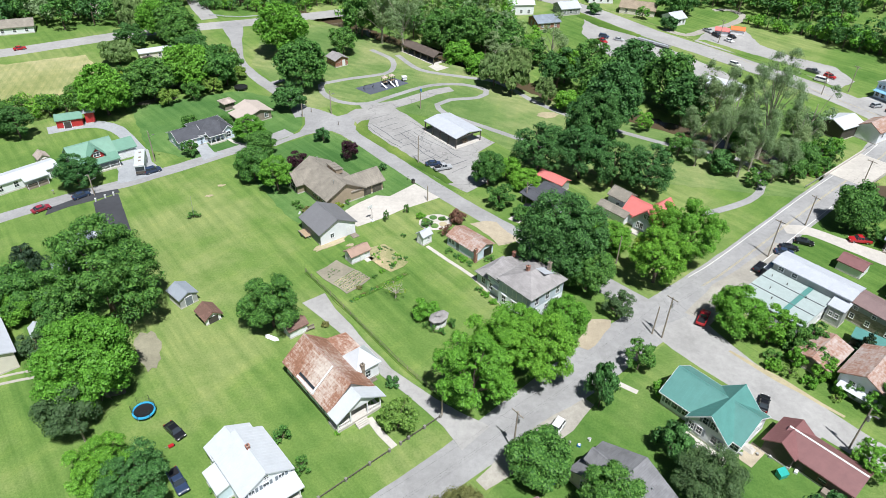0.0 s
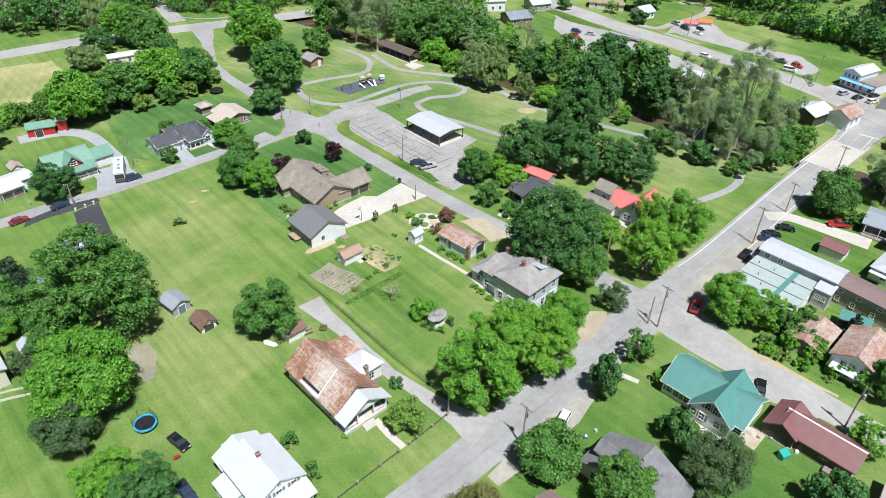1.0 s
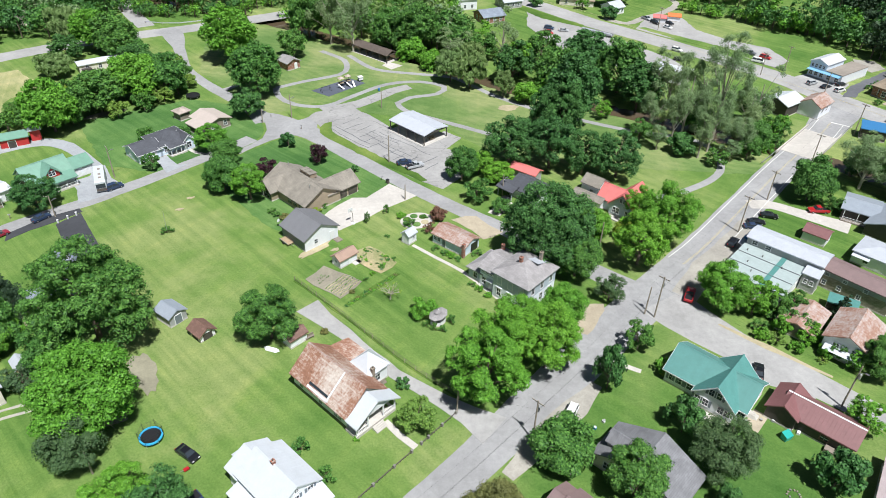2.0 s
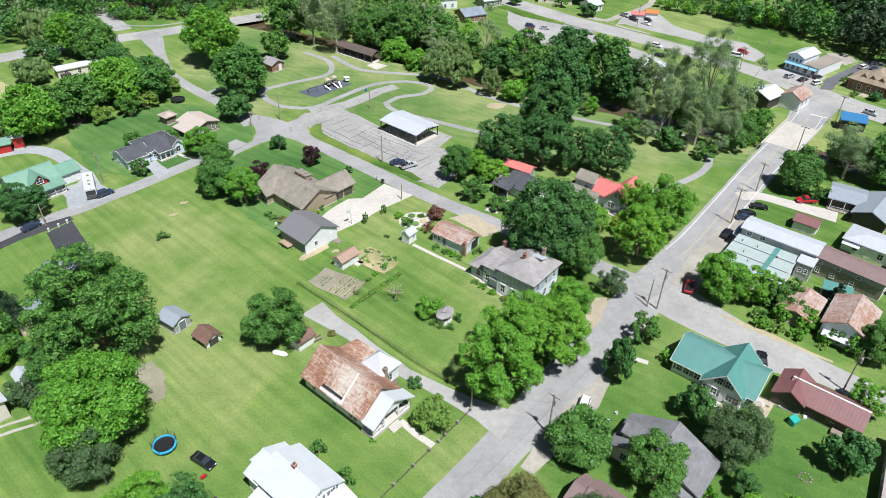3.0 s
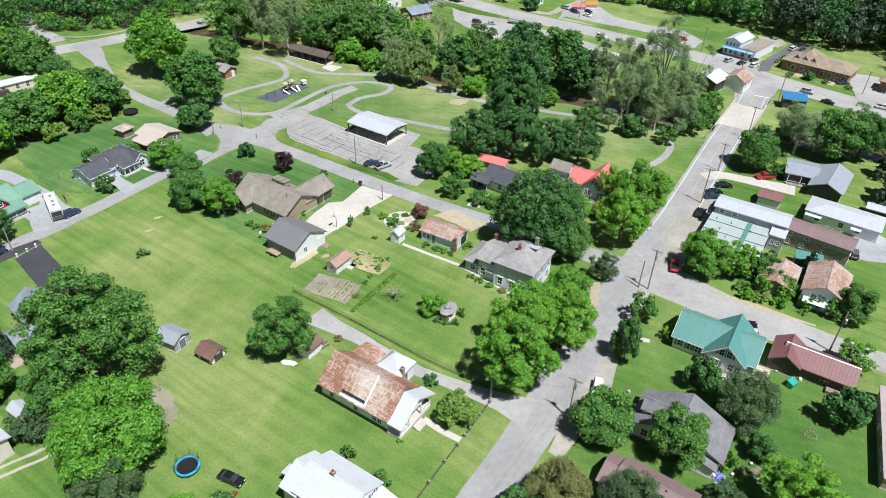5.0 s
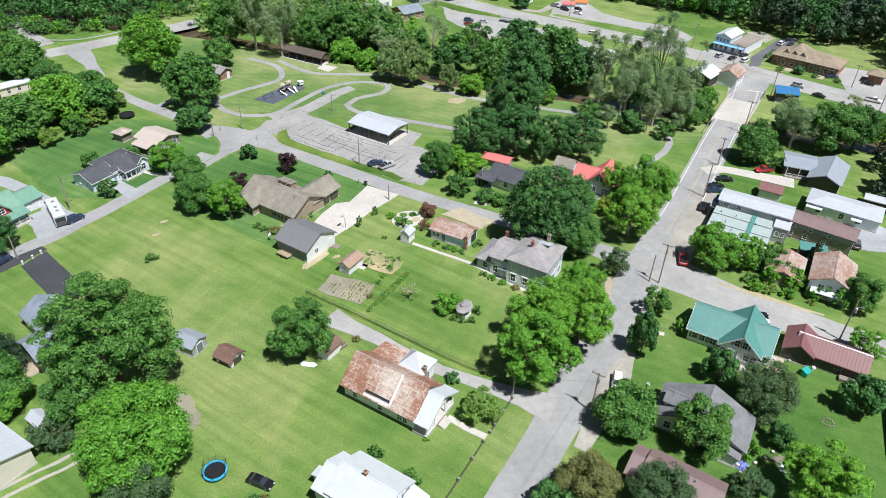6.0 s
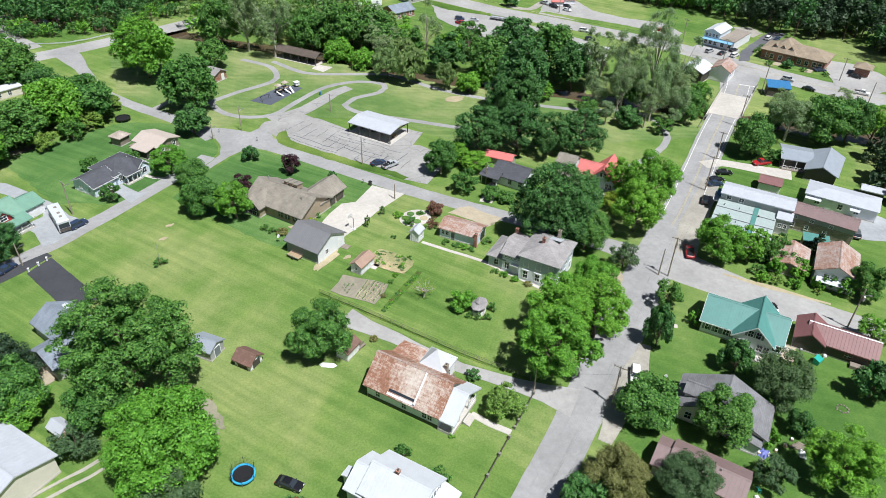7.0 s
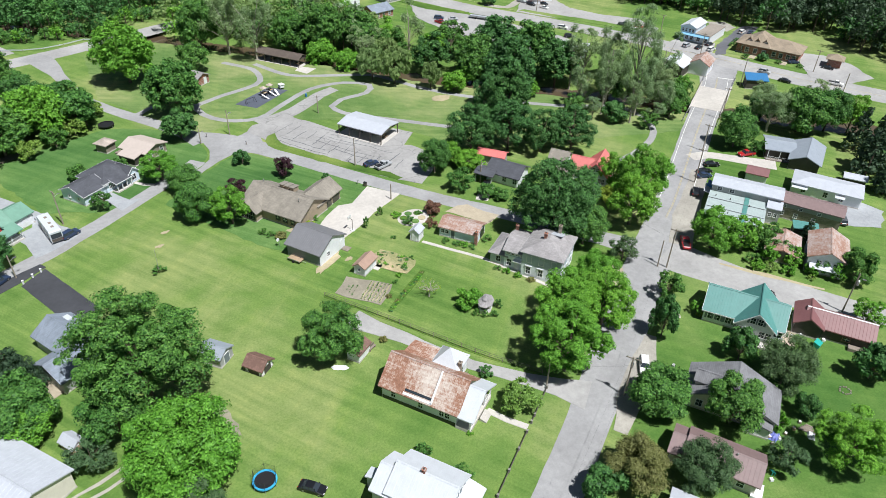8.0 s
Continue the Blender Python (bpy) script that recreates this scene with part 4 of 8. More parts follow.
            if r > 0.01:
                f += [(4, 5, 9, 8), (5, 6, 9), (6, 7, 8, 9), (7, 4, 8)]
            elif ry > 0.01:
                f += [(4, 5, 8), (5, 6, 9, 8), (6, 7, 9), (7, 4, 8, 9)]
            else:
                f += [(4, 5, 8), (5, 6, 8), (6, 7, 8), (7, 4, 8)]
            put("roof", Geo().add(v, f), roof)
            for e2 in (-1, 1):
                put("fascia", Geo().box(0, e2 * (y0 + 0.03), z0 + 0.05, 2 * x0 + 0.1, 0.05, 0.2), edge)
                put("fascia", Geo().box(e2 * (x0 + 0.03), 0, z0 + 0.05, 0.05, 2 * y0, 0.2), edge)
        else:
            x0, y0 = hl + over, hw + over
            xs = [(-x0, 0.0), (x0, 0.0)]
            if rib:
                n = int(2 * x0 / rib)
                xs = [(-x0, 0.0)]
                for i in range(1, n):
                    c = -x0 + 2 * x0 * i / n
                    xs += [(c - 0.035, 0.0), (c, 0.022), (c + 0.035, 0.0)]
                xs.append((x0, 0.0))
            k2 = len(xs)
            g = Geo()
            g.v = [(x, -y0, eave + 0.14 + d) for x, d in xs] + [(x, y0, eave + 0.14 + d) for x, d in xs] + [(-x0, -y0, eave - 0.02), (x0, -y0, eave - 0.02), (x0, y0, eave - 0.02), (-x0, y0, eave - 0.02)]
            q = 2 * k2
            g.f = [(i, i + 1, i + 1 + k2, i + k2) for i in range(k2 - 1)]
            g.f += [tuple([q, q + 1] + list(range(k2 - 1, -1, -1))), tuple([q + 2, q + 3] + list(range(k2, 2 * k2))), (q + 3, q + 2, q + 1, q), (q + 1, q + 2, 2 * k2 - 1, k2 - 1), (q + 3, q, 0, k2)]
            put("roof", g, roof)
        return (cx, cy, L, W, rot)

    def window(self, blk, side, u, z, w=0.95, h=1.35, shutter=None, cross=True):
        f = part("window", at_wall(lambda: Geo().box(0, 0, h / 2 + 0.06, w + 0.24, 0.09, 0.12).box(0, 0, -h / 2 - 0.06, w + 0.34, 0.14, 0.12).box(-w / 2 - 0.06, 0, 0, 0.12, 0.09, h).box(w / 2 + 0.06, 0, 0, 0.12, 0.09, h), blk, side, u, z, 0.045), "trim" if self.trim == "trim" else self.trim, self.ob)
        part("pane", at_wall(lambda: Geo().box(0, 0, 0, w, 0.03, h), blk, side, u, z, 0.02), "glass", f)
        if cross:
            part("glazing_bar", at_wall(lambda: Geo().box(0, 0, 0, w, 0.05, 0.06).box(0, 0, 0, 0.045, 0.045, h), blk, side, u, z, 0.04), "trim", f)
        if shutter:
            for s in (-1, 1):
                part("shutter", at_wall(lambda: Geo().box(s * (w / 2 + 0.34), 0, 0, 0.4, 0.06, h + 0.1), blk, side, u, z, 0.04), shutter, f)

    def windows(self, blk, side, us, z, w=0.95, h=1.35, shutter=None):
        for u in us:
            self.window(blk, side, u, z, w, h, shutter)

    def door(self, blk, side, u, w=0.95, h=2.05, mat="trim", base=0.15):
        d = part("door", at_wall(lambda: Geo().box(0, 0, 0, w, 0.06, h).box(0, -0.03, h * 0.2, w * 0.6, 0.05, h * 0.35), blk, side, u, base + h / 2, 0.03), mat, self.ob)
        part("door_frame", at_wall(lambda: Geo().box(-w / 2 - 0.06, 0, 0, 0.12, 0.1, h).box(w / 2 + 0.06, 0, 0, 0.12, 0.1, h).box(0, 0, h / 2 + 0.06, w + 0.24, 0.1, 0.12), blk, side, u, base + h / 2, 0.04), self.trim, d)

    def garage_door(self, blk, side, u, w=2.7, h=2.2, mat="trim"):
        def panels():
            g = Geo().box(0, 0, 0, w, 0.05, h)
            for i in range(4):
                g.box(0, -0.03, -h / 2 + (i + 0.5) * h / 4, w * 0.96, 0.04, h / 4 * 0.86)
            return g
        part("garage_door", at_wall(panels, blk, side, u, h / 2 + 0.08, 0.03), mat, self.ob)

    def chimney(self, x, y, z0, z1, mat="brick", w=0.6):
        c = part("chimney", Geo().box(x, y, (z0 + z1) / 2, w, w, z1 - z0).box(x, y, z1 - 0.05, w + 0.14, w + 0.14, 0.16), mat, self.ob)
        part("flue", Geo().tube((x, y, z1), (x, y, z1 + 0.25), 0.13), "dark_trim", c)

    def posts(self, pts, h, w=0.14, mat=None, z0=0.0):
        for x, y in pts:
            part("post", Geo().box(x, y, (h + z0) / 2, w, w, h - z0), mat or self.trim, self.ob)

    def slab(self, x, y, sx, sy, h=0.3, mat="concrete", name="porch_floor"):
        part(name, Geo().box(x, y, h / 2, sx, sy, h), mat, self.ob)

    def rail(self, a, b, z0=0.3, h=0.9, mat=None):
        a, b = Vector(a), Vector(b)
        d = b - a
        n = max(2, int(d.length / 0.3))
        yaw = math.degrees(math.atan2(d.y, d.x))
        mid = (a + b) / 2
        g = Geo().box(mid.x, mid.y, z0 + h, d.length, 0.07, 0.06, yaw).box(mid.x, mid.y, z0 + 0.12, d.length, 0.05, 0.05, yaw)
        for i in range(n + 1):
            q = a + d * i / n
            g.box(q.x, q.y, z0 + h / 2, 0.04, 0.04, h)
        part("railing", g, mat or self.trim, self.ob)

    def vent(self, x, y, z, mat="steel", h=0.5):
        part("vent_pipe", Geo().tube((x, y, z - 0.3), (x, y, z + h), 0.08).tube((x, y, z + h), (x, y, z + h + 0.1), 0.14, 0.1), mat, self.ob)


def old_tin_house():
    h = House("farmhouse", "white farmhouse with rusty tin roof and a front porch", -18.9, 79.8, -49.3, "white", "rust")
    b = h.block(0.5, 0.2, 13.5, 8.2, 3.2, 6.7, over=0.45, rib=0.62, cap="rust_light")
    h.windows(b, "f", (-4.6, 0.4, 4.2, 5.2), 1.75, 0.75, 1.2)
    # long skylight cut into the near slope, with its white flashing
    sk = part("roof_light", Geo().box(0.4, -3.62, 3.6, 4.9, 0.42, 0.12, 0, 40.5), "glass", h.ob, "long dark roof light")
    part("flashing", Geo().box(0.4, -4.08, 3.2, 5.2, 0.42, 0.1, 0, 40.5), "trim", sk)
    part("flashing", Geo().box(2.95, -2.2, 5.2, 0.32, 5.4, 0.06, 0, 39.9), "trim", h.ob, "white metal strip over the roof seam")
    h.block(9.05, 0.2, 1.8, 8.4, 3.1, 5.7, over=0.45, roof="tin_white", walls=False, rib=0.6)
    # black strip along the foot of the front and left walls
    part("crawlspace", Geo().box(0.5, -3.93, 0.36, 13.3, 0.1, 0.72).box(-6.3, 0.2, 0.36, 0.1, 8.0, 0.72), "black", h.ob, "black strip along the foot of the wall")
    h.slab(8.6, 0, 2.6, 8.4, 0.6)
    h.posts([(9.7, y) for y in (-3.9, -1.5, 1.7, 4.2)], 3.2, 0.18)
    h.rail((9.7, -3.9), (9.7, -1.5), 0.6, 0.8)
    h.rail((9.7, 1.7), (9.7, 4.2), 0.6, 0.8)
    part("beam", Geo().box(9.7, 0.2, 3.2, 0.16, 8.2, 0.24), "trim", h.ob)
    part("gable_wall", Geo().add([(9.85, -3.8, 3.3), (9.85, 4.2, 3.3), (9.85, 0.2, 5.5), (9.75, -3.8, 3.3), (9.75, 4.2, 3.3), (9.75, 0.2, 5.5)], [(0, 1, 2), (5, 4, 3), (0, 2, 5, 3), (2, 1, 4, 5), (1, 0, 3, 4)]), "white", h.ob)
    for i in range(4):
        part("step", Geo().box(10.3 + 0.3 * i, 0, 0.3 - 0.06 * i, 0.32, 2.2, 0.6 - 0.14 * i), "concrete", h.ob)
    h.block(-3.8, 6.0, 5.0, 4.0, 2.5, 3.25, rot=180, style="shed", over=0.3, rib=0.62)
    w = h.block(1.3, 6.1, 4.4, 4.4, 3.2, 6.0, style="hip", over=0.35, roof="tin_white")
    h.window(w, "r", 0, 1.6)
    h.chimney(3.7, 5.0, 2.0, 4.7, "stone", 0.55)
    h.slab(3.8, 6.2, 1.2, 2.4, 0.25, "wood", "landing")
    h.rail((4.3, 5.2), (4.3, 7.2), 0.25, 0.9, "wood")


def white_tin_house():
    h = House("house", "white two-storey house with white metal roof and brick chimney", -26.5, 61.0, -49.3, "white", "tin_white")
    b = h.block(0.2, 0, 8.8, 7.4, 4.4, 6.5, over=0.4, rib=0.6)
    for z in (1.5, 3.6):
        h.windows(b, "r", (-2.4, -0.2, 2.2), z, 0.85, 1.3, "slate_wall" if z > 3 else None)
        h.windows(b, "f", (-3, 0, 3), z, 0.85, 1.3)
    h.window(b, "r", 0, 5.3, 0.6, 0.7)
    h.chimney(-0.4, 0, 6.0, 7.2, w=0.5)
    h.block(-5.3, -0.6, 2.4, 6.6, 3.8, 5.6, over=0.35, rib=0.6)
    h.block(-7.0, -1.0, 1.4, 3.4, 2.5, 3.4, rot=-90, style="shed", over=0.2, rib=0.6)
    h.block(5.9, 0.1, 7.6, 2.6, 2.6, 3.3, rot=90, style="shed", over=0.2, rib=0.6, walls=False)
    h.slab(5.9, 0, 2.5, 7.4, 0.5)
    h.posts([(7.0, y) for y in (-3.5, -1.2, 1.2, 3.5)], 2.6, 0.16)
    h.block(-1.5, -4.7, 4.4, 2.2, 2.4, 3.1, style="shed", over=0.2, rib=0.6, wall="pale_blue")


def brown_house():
    h = House("house", "brown single-storey house with tan siding and shingle roof", -28.3, 144.6, -50.5, "tan_wall", "sh_brown", "dark_trim")
    b = h.block(0, 0, 16.2, 10.2, 2.9, 5.6, over=0.55)
    h.windows(b, "f", (2.0, 4.0, 6.2), 1.6, 1.1, 1.3)
    c = h.block(-4.8, -4.9, 4.6, 4.6, 2.9, 5.0, rot=90, over=0.5)
    h.windows(c, "l", (-1.3, 0, 1.3), 1.5, 1.1, 2.0)
    h.window(c, "l", 0, 3.4, 1.6, 0.9)
    g2 = h.block(4.7, 6.4, 8.8, 6.2, 2.9, 4.9, rot=90, over=0.5)
    h.garage_door(g2, "f", -0.4, 2.6, 2.2, "dark_trim")
    h.garage_door(g2, "f", 2.7, 2.6, 2.2, "dark_trim")
    for i in range(3):
        d = part("dormer", Geo().box(-1.6 + 1.5 * i, 2.2, 5.2, 1.0, 1.8, 1.1), "tan_wall", h.ob)
        part("dormer_roof", Geo().box(-1.6 + 1.5 * i, 2.2, 5.85, 1.3, 2.3, 0.12, 0, -8), "sh_brown", d)
    h.vent(5.6, -1.6, 5.2)
    h.vent(-6.4, 0.9, 5.6)


def grey_garage():
    h = House("garage", "grey metal garage with white gable end", -25.6, 126.5, -51.0, "slate_wall", "tin_grey")
    b = h.block(0, 0, 8.4, 8.8, 3.1, 5.3, over=0.4, rib=0.45)
    part("gable_cladding", Geo().add([(4.23, y, z) for y, z in ((-4.4, 0.1), (4.4, 0.1), (4.4, 3.1), (0, 5.2), (-4.4, 3.1))] + [(4.27, y, z) for y, z in ((-4.4, 0.1), (4.4, 0.1), (4.4, 3.1), (0, 5.2), (-4.4, 3.1))], [(4, 3, 2, 1, 0), (5, 6, 7, 8, 9), (0, 1, 6, 5), (1, 2, 7, 6), (2, 3, 8, 7), (3, 4, 9, 8), (4, 0, 5, 9)]), "white", h.ob, "white board gable end")
    h.window((0, 0, 8.5, 8.8, 0), "r", -1.5, 1.6, 0.8, 1.0)
    h.door((0, 0, 8.5, 8.8, 0), "r", 2.8, 0.95, 2.05, "trim")
    h.slab(5.2, 3.6, 1.6, 1.6, 0.15, "wood", "landing")


def small_sheds():
    h = House("garden_shed", "white garden shed with faded brown tin roof", -17.9, 116.4, 41, "white", "tin_clay", category="shed", group="sheds")
    b = h.block(0, 0, 4.6, 2.6, 2.1, 2.9, over=0.25, rib=0.6)
    h.door(b, "f", 0.4, 0.9, 1.8)
    h.window(b, "l", 0, 1.3, 0.5, 0.6)
    h.slab(1.6, -2.0, 1.8, 1.2, 0.1)
    h = House("garden_shed", "small white shed with pale blue roof", -3.9, 123.0, 44, "white", "tin_light", category="shed", group="sheds")
    b = h.block(0, 0, 2.5, 2.1, 2.4, 3.2, rot=0, over=0.2, rib=0.5)
    h.door(b, "l", 0, 0.8, 1.9, "trim")
    h.window(b, "f", 0.3, 1.5, 0.5, 0.7)
    h = House("garden_shed", "grey gambrel shed with pale metal roof", -49.9, 100.9, -42, "grey", "tin_slate", category="shed", group="sheds")
    b = h.block(0, 0, 4.2, 3.6, 2.3, 3.2, rot=0, over=0.25, rib=0.5)
    h.door(b, "r", 0, 1.4, 1.9, "slate_wall")
    h = House("garden_shed", "low shed with rusty red tin roof, open front", -43.5, 96.0, -46, "white", "rust_dark", category="shed", group="sheds")
    b = h.block(0, 0, 3.4, 3.0, 1.6, 2.6, rot=0, over=0.35, rib=0.5)
    # dark panels on the closed walls paint the shaded inside of the open front
    h.door(b, "r", 0, 1.9, 1.5, "dark_wall", 0.02)
    h.door(b, "f", 0, 2.2, 1.2, "dark_wall", 0.02)
    h = House("garden_shed", "small white shed with rusty roof under a tree", -26.6, 92.8, 41, "white", "rust_dark", category="shed", group="sheds")
    b = h.block(0, 0, 3.6, 2.4, 2.0, 2.7, over=0.25, rib=0.5)
    h.door(b, "f", 0.3, 0.9, 1.7)
    h = House("garden_shed", "wooden shed with a pale metal roof", -72.4, 89.6, -52, "raw_wood", "tin_light", category="shed", group="sheds")
    b = h.block(0, 0, 3.0, 2.2, 1.6, 2.4, over=0.15, rib=0.5)
    h.door(b, "r", 0, 1.2, 1.5, "raw_wood")
    h = House("garden_shed", "white shed with a faded maroon roof", 88.2, 116.9, -49, "white", "tin_maroon", category="shed", group="sheds")
    b = h.block(0, 0, 5.0, 4.2, 2.3, 3.3, over=0.25, rib=0.6)
    h.garage_door(b, "r", 0, 2.0, 1.9)
    h = House("garden_shed", "small green-roofed shed among bushes", 79.0, 92.6, -40, "dark_wall", "tin_green", category="shed", group="sheds")
    h.block(0, 0, 5.0, 2.6, 2.3, 2.6, style="shed", over=0.2, rib=0.6)
    h = House("garden_shed", "dark low shed at the wood's edge", 110.5, 105.8, -49, "dark_wall", "tin_light", category="shed", group="sheds")
    h.block(0, 0, 5.0, 3.0, 2.0, 2.6, over=0.3, rib=0.6)
    h = House("garden_shed", "small wooden shed with arched pale door", -103.5, 154.0, 45, "cream", "sh_beige", category="shed", group="sheds")
    b = h.block(0, 0, 3.2, 2.6, 2.1, 3.0, rot=90, over=0.2)
    h.door(b, "l", 0, 1.2, 1.7, "raw_wood")
    h = House("garden_shed", "little shed with pale roof beside the beige house", -66.0, 191.0, -45, "wood", "sh_beige", category="shed", group="sheds")
    h.block(0, 0, 3.4, 3.2, 2.4, 3.2, over=0.4, style="hip")


def blue_garage():
    h = House("garage", "pale blue garage with rusty tin roof", 6.2, 121.0, -45.5, "pale_blue", "rust_light", category="garage")
    b = h.block(0, 0, 8.8, 5.2, 2.5, 3.6, over=0.3, rib=0.6)
    h.windows(b, "f", (-3.6, -2.6), 1.5, 0.7, 0.9)
    h.door(b, "f", -1.2, 0.85, 1.9, "slate_wall")
    # no real door: black panel paints the shade inside the open bay
    h.garage_door(b, "r", 0.9, 2.4, 2.1, "black")
    h.chimney(4.3, -2.75, 0, 3.5, "brick", 0.6)


def blue_house():
    h = House("house", "pale blue two-storey house with grey shingle hip roof", 17.6, 103.1, -48, "grey_blue", "sh_grey", edge="grey")
    # eave shade put into the wall colours: pale sunlit storey below, grey-blue above
    part("lower_wall", Geo().box(0, 0, 1.5, 8.2, 9.4, 3.0), "sunlit_wall", h.ob, "lower storey wall coloured as its sunlit part")
    part("lower_wall", Geo().box(-5.9, 0.4, 1.6, 4.6, 8.2, 3.2), "sunlit_wall", h.ob, "lower storey wall coloured as its sunlit part")
    b = h.block(0, 0, 8.2, 9.4, 6.0, 8.0, style="hip", over=0.45, base=3.0, plinth=False)
    for z in (1.7, 4.5):
        h.windows(b, "f", (-2.6, 0, 2.6), z, 0.9, 1.6, None)
        h.windows(b, "r", (-3, 0, 3), z, 0.9, 1.6, None)
    # grey-blue boards over the upper windows carry on the painted eave shade; white lintels
    for u in (-2.6, 0, 2.6):
        part("shutter", at_wall(lambda: Geo().box(0, 0, 0, 1.0, 0.06, 1.7), b, "f", u, 4.5, 0.06), "grey_blue", h.ob)
        part("lintel", at_wall(lambda: Geo().box(0, 0, 0, 1.5, 0.14, 0.18), b, "f", u, 2.75, 0.07), "trim", h.ob)
    part("roof_panel", Geo().box(1.0, 2.55, 7.3, 2.5, 3.6, 0.08, 0, -21.5), "tin_light", h.ob, "pale metal patch on the roof")
    h.chimney(-0.8, -0.6, 7.2, 8.9)
    h.chimney(1.0, 3.6, 6.6, 8.8, "stone")
    w = h.block(-5.9, 0.4, 4.6, 8.2, 4.5, 5.9, rot=0, style="gable", over=0.4, base=3.2, plinth=False)
    h.windows(w, "f", (-1.5, -0.5, 0.5, 1.5), 3.9, 0.6, 0.45)
    h.door(w, "f", 0.5, 0.9, 2.05)
    h.window(w, "f", -1.2, 1.6, 0.9, 1.5)
    part("porch_roof", Geo().box(-5.2, -4.3, 2.75, 1.8, 0.9, 0.14), "trim", h.ob)
    v = h.block(-9.6, 0.3, 3.6, 7.4, 2.7, 4.0, rot=0, style="hip", over=0.4)
    h.window(v, "f", 0, 1.5, 0.9, 1.3)
    h.chimney(-8.2, 3.6, 3.2, 6.2)


def gazebo():
    g = thing("gazebo", "white octagonal garden gazebo with grey shingle roof", "gazebo", -0.2, 95.9, 48)
    g.scale = (1.0, 0.72, 0.84)
    R = 1.75
    pts = [(R * math.cos(math.pi * (i + 0.5) / 4), R * math.sin(math.pi * (i + 0.5) / 4)) for i in range(8)]
    part("floor", Geo().prism([(x * 1.05, y * 1.05) for x, y in pts], 0, 0.25), "concrete", g)
    for i, (x, y) in enumerate(pts):
        part("post", Geo().box(x, y, 1.25, 0.13, 0.13, 2.1), "trim", g)
        x2, y2 = pts[(i + 1) % 8]
        if i != 6:
            a = math.degrees(math.atan2(y2 - y, x2 - x))
            part("panel", Geo().box((x + x2) / 2, (y + y2) / 2, 0.7, math.hypot(x2 - x, y2 - y), 0.05, 0.75, a), "trim", g)
    e = [(x * 1.28, y * 1.28, 2.25) for x, y in pts] + [(x * 1.28, y * 1.28, 2.36) for x, y in pts] + [(x * 0.42, y * 0.42, 2.95) for x, y in pts]
    part("roof", Geo().add(e, [tuple(range(7, -1, -1))] + [(i, (i + 1) % 8, (i + 1) % 8 + 8, i + 8) for i in range(8)] + [(i + 8, (i + 1) % 8 + 8, (i + 1) % 8 + 16, i + 16) for i in range(8)] + [tuple(range(16, 24))]), "sh_grey", g)
    cap = [(x * 0.34, y * 0.34, 2.95) for x, y in pts] + [(x * 0.34, y * 0.34, 3.2) for x, y in pts] + [(x * 0.56, y * 0.56, 3.2) for x, y in pts] + [(0, 0, 3.7)]
    part("cupola", Geo().add(cap, [(i, (i + 1) % 8, (i + 1) % 8 + 8, i + 8) for i in range(8)] + [tuple(range(23, 15, -1))] + [(i + 16, (i + 1) % 8 + 16, 24) for i in range(8)]), "sh_grey", g, "small raised roof lantern")
    part("finial", Geo().tube((0, 0, 3.6), (0, 0, 3.95), 0.08, 0.03), "trim", g)


def teal_house():
    h = House("house", "white house with teal metal roof and a front gable", 44.8, 75.4, -48.5, "white", "tin_green", edge="trim")
    b = h.block(0.1, 0, 13.8, 8.4, 3.0, 5.7, over=0.45, rib=0.5)
    h.windows(b, "f", (-5.6, -4.4, -2.4), 1.7, 1.0, 1.3, "slate_wall")
    h.windows(b, "r", (-2, 2), 1.7)
    c = h.block(2.3, -0.9, 9.4, 6.6, 3.2, 6.2, rot=90, over=0.45, rib=0.5)
    h.windows(c, "l", (-2.5, -1.4), 1.7, 0.9, 1.3)
    h.windows(c, "l", (-0.6, 0.7), 4.3, 0.8, 1.3, "slate_wall")
    h.windows(c, "l", (1.2, 2.6), 1.7, 0.9, 1.3, "slate_wall")
    h.window(b, "f", 6.3, 1.7, 1.4, 1.3)
    h.slab(3.0, -6.9, 7.5, 1.6, 0.4)
    h.slab(8.6, -2.0, 2.4, 4.6, 0.12, "tan", "patio")


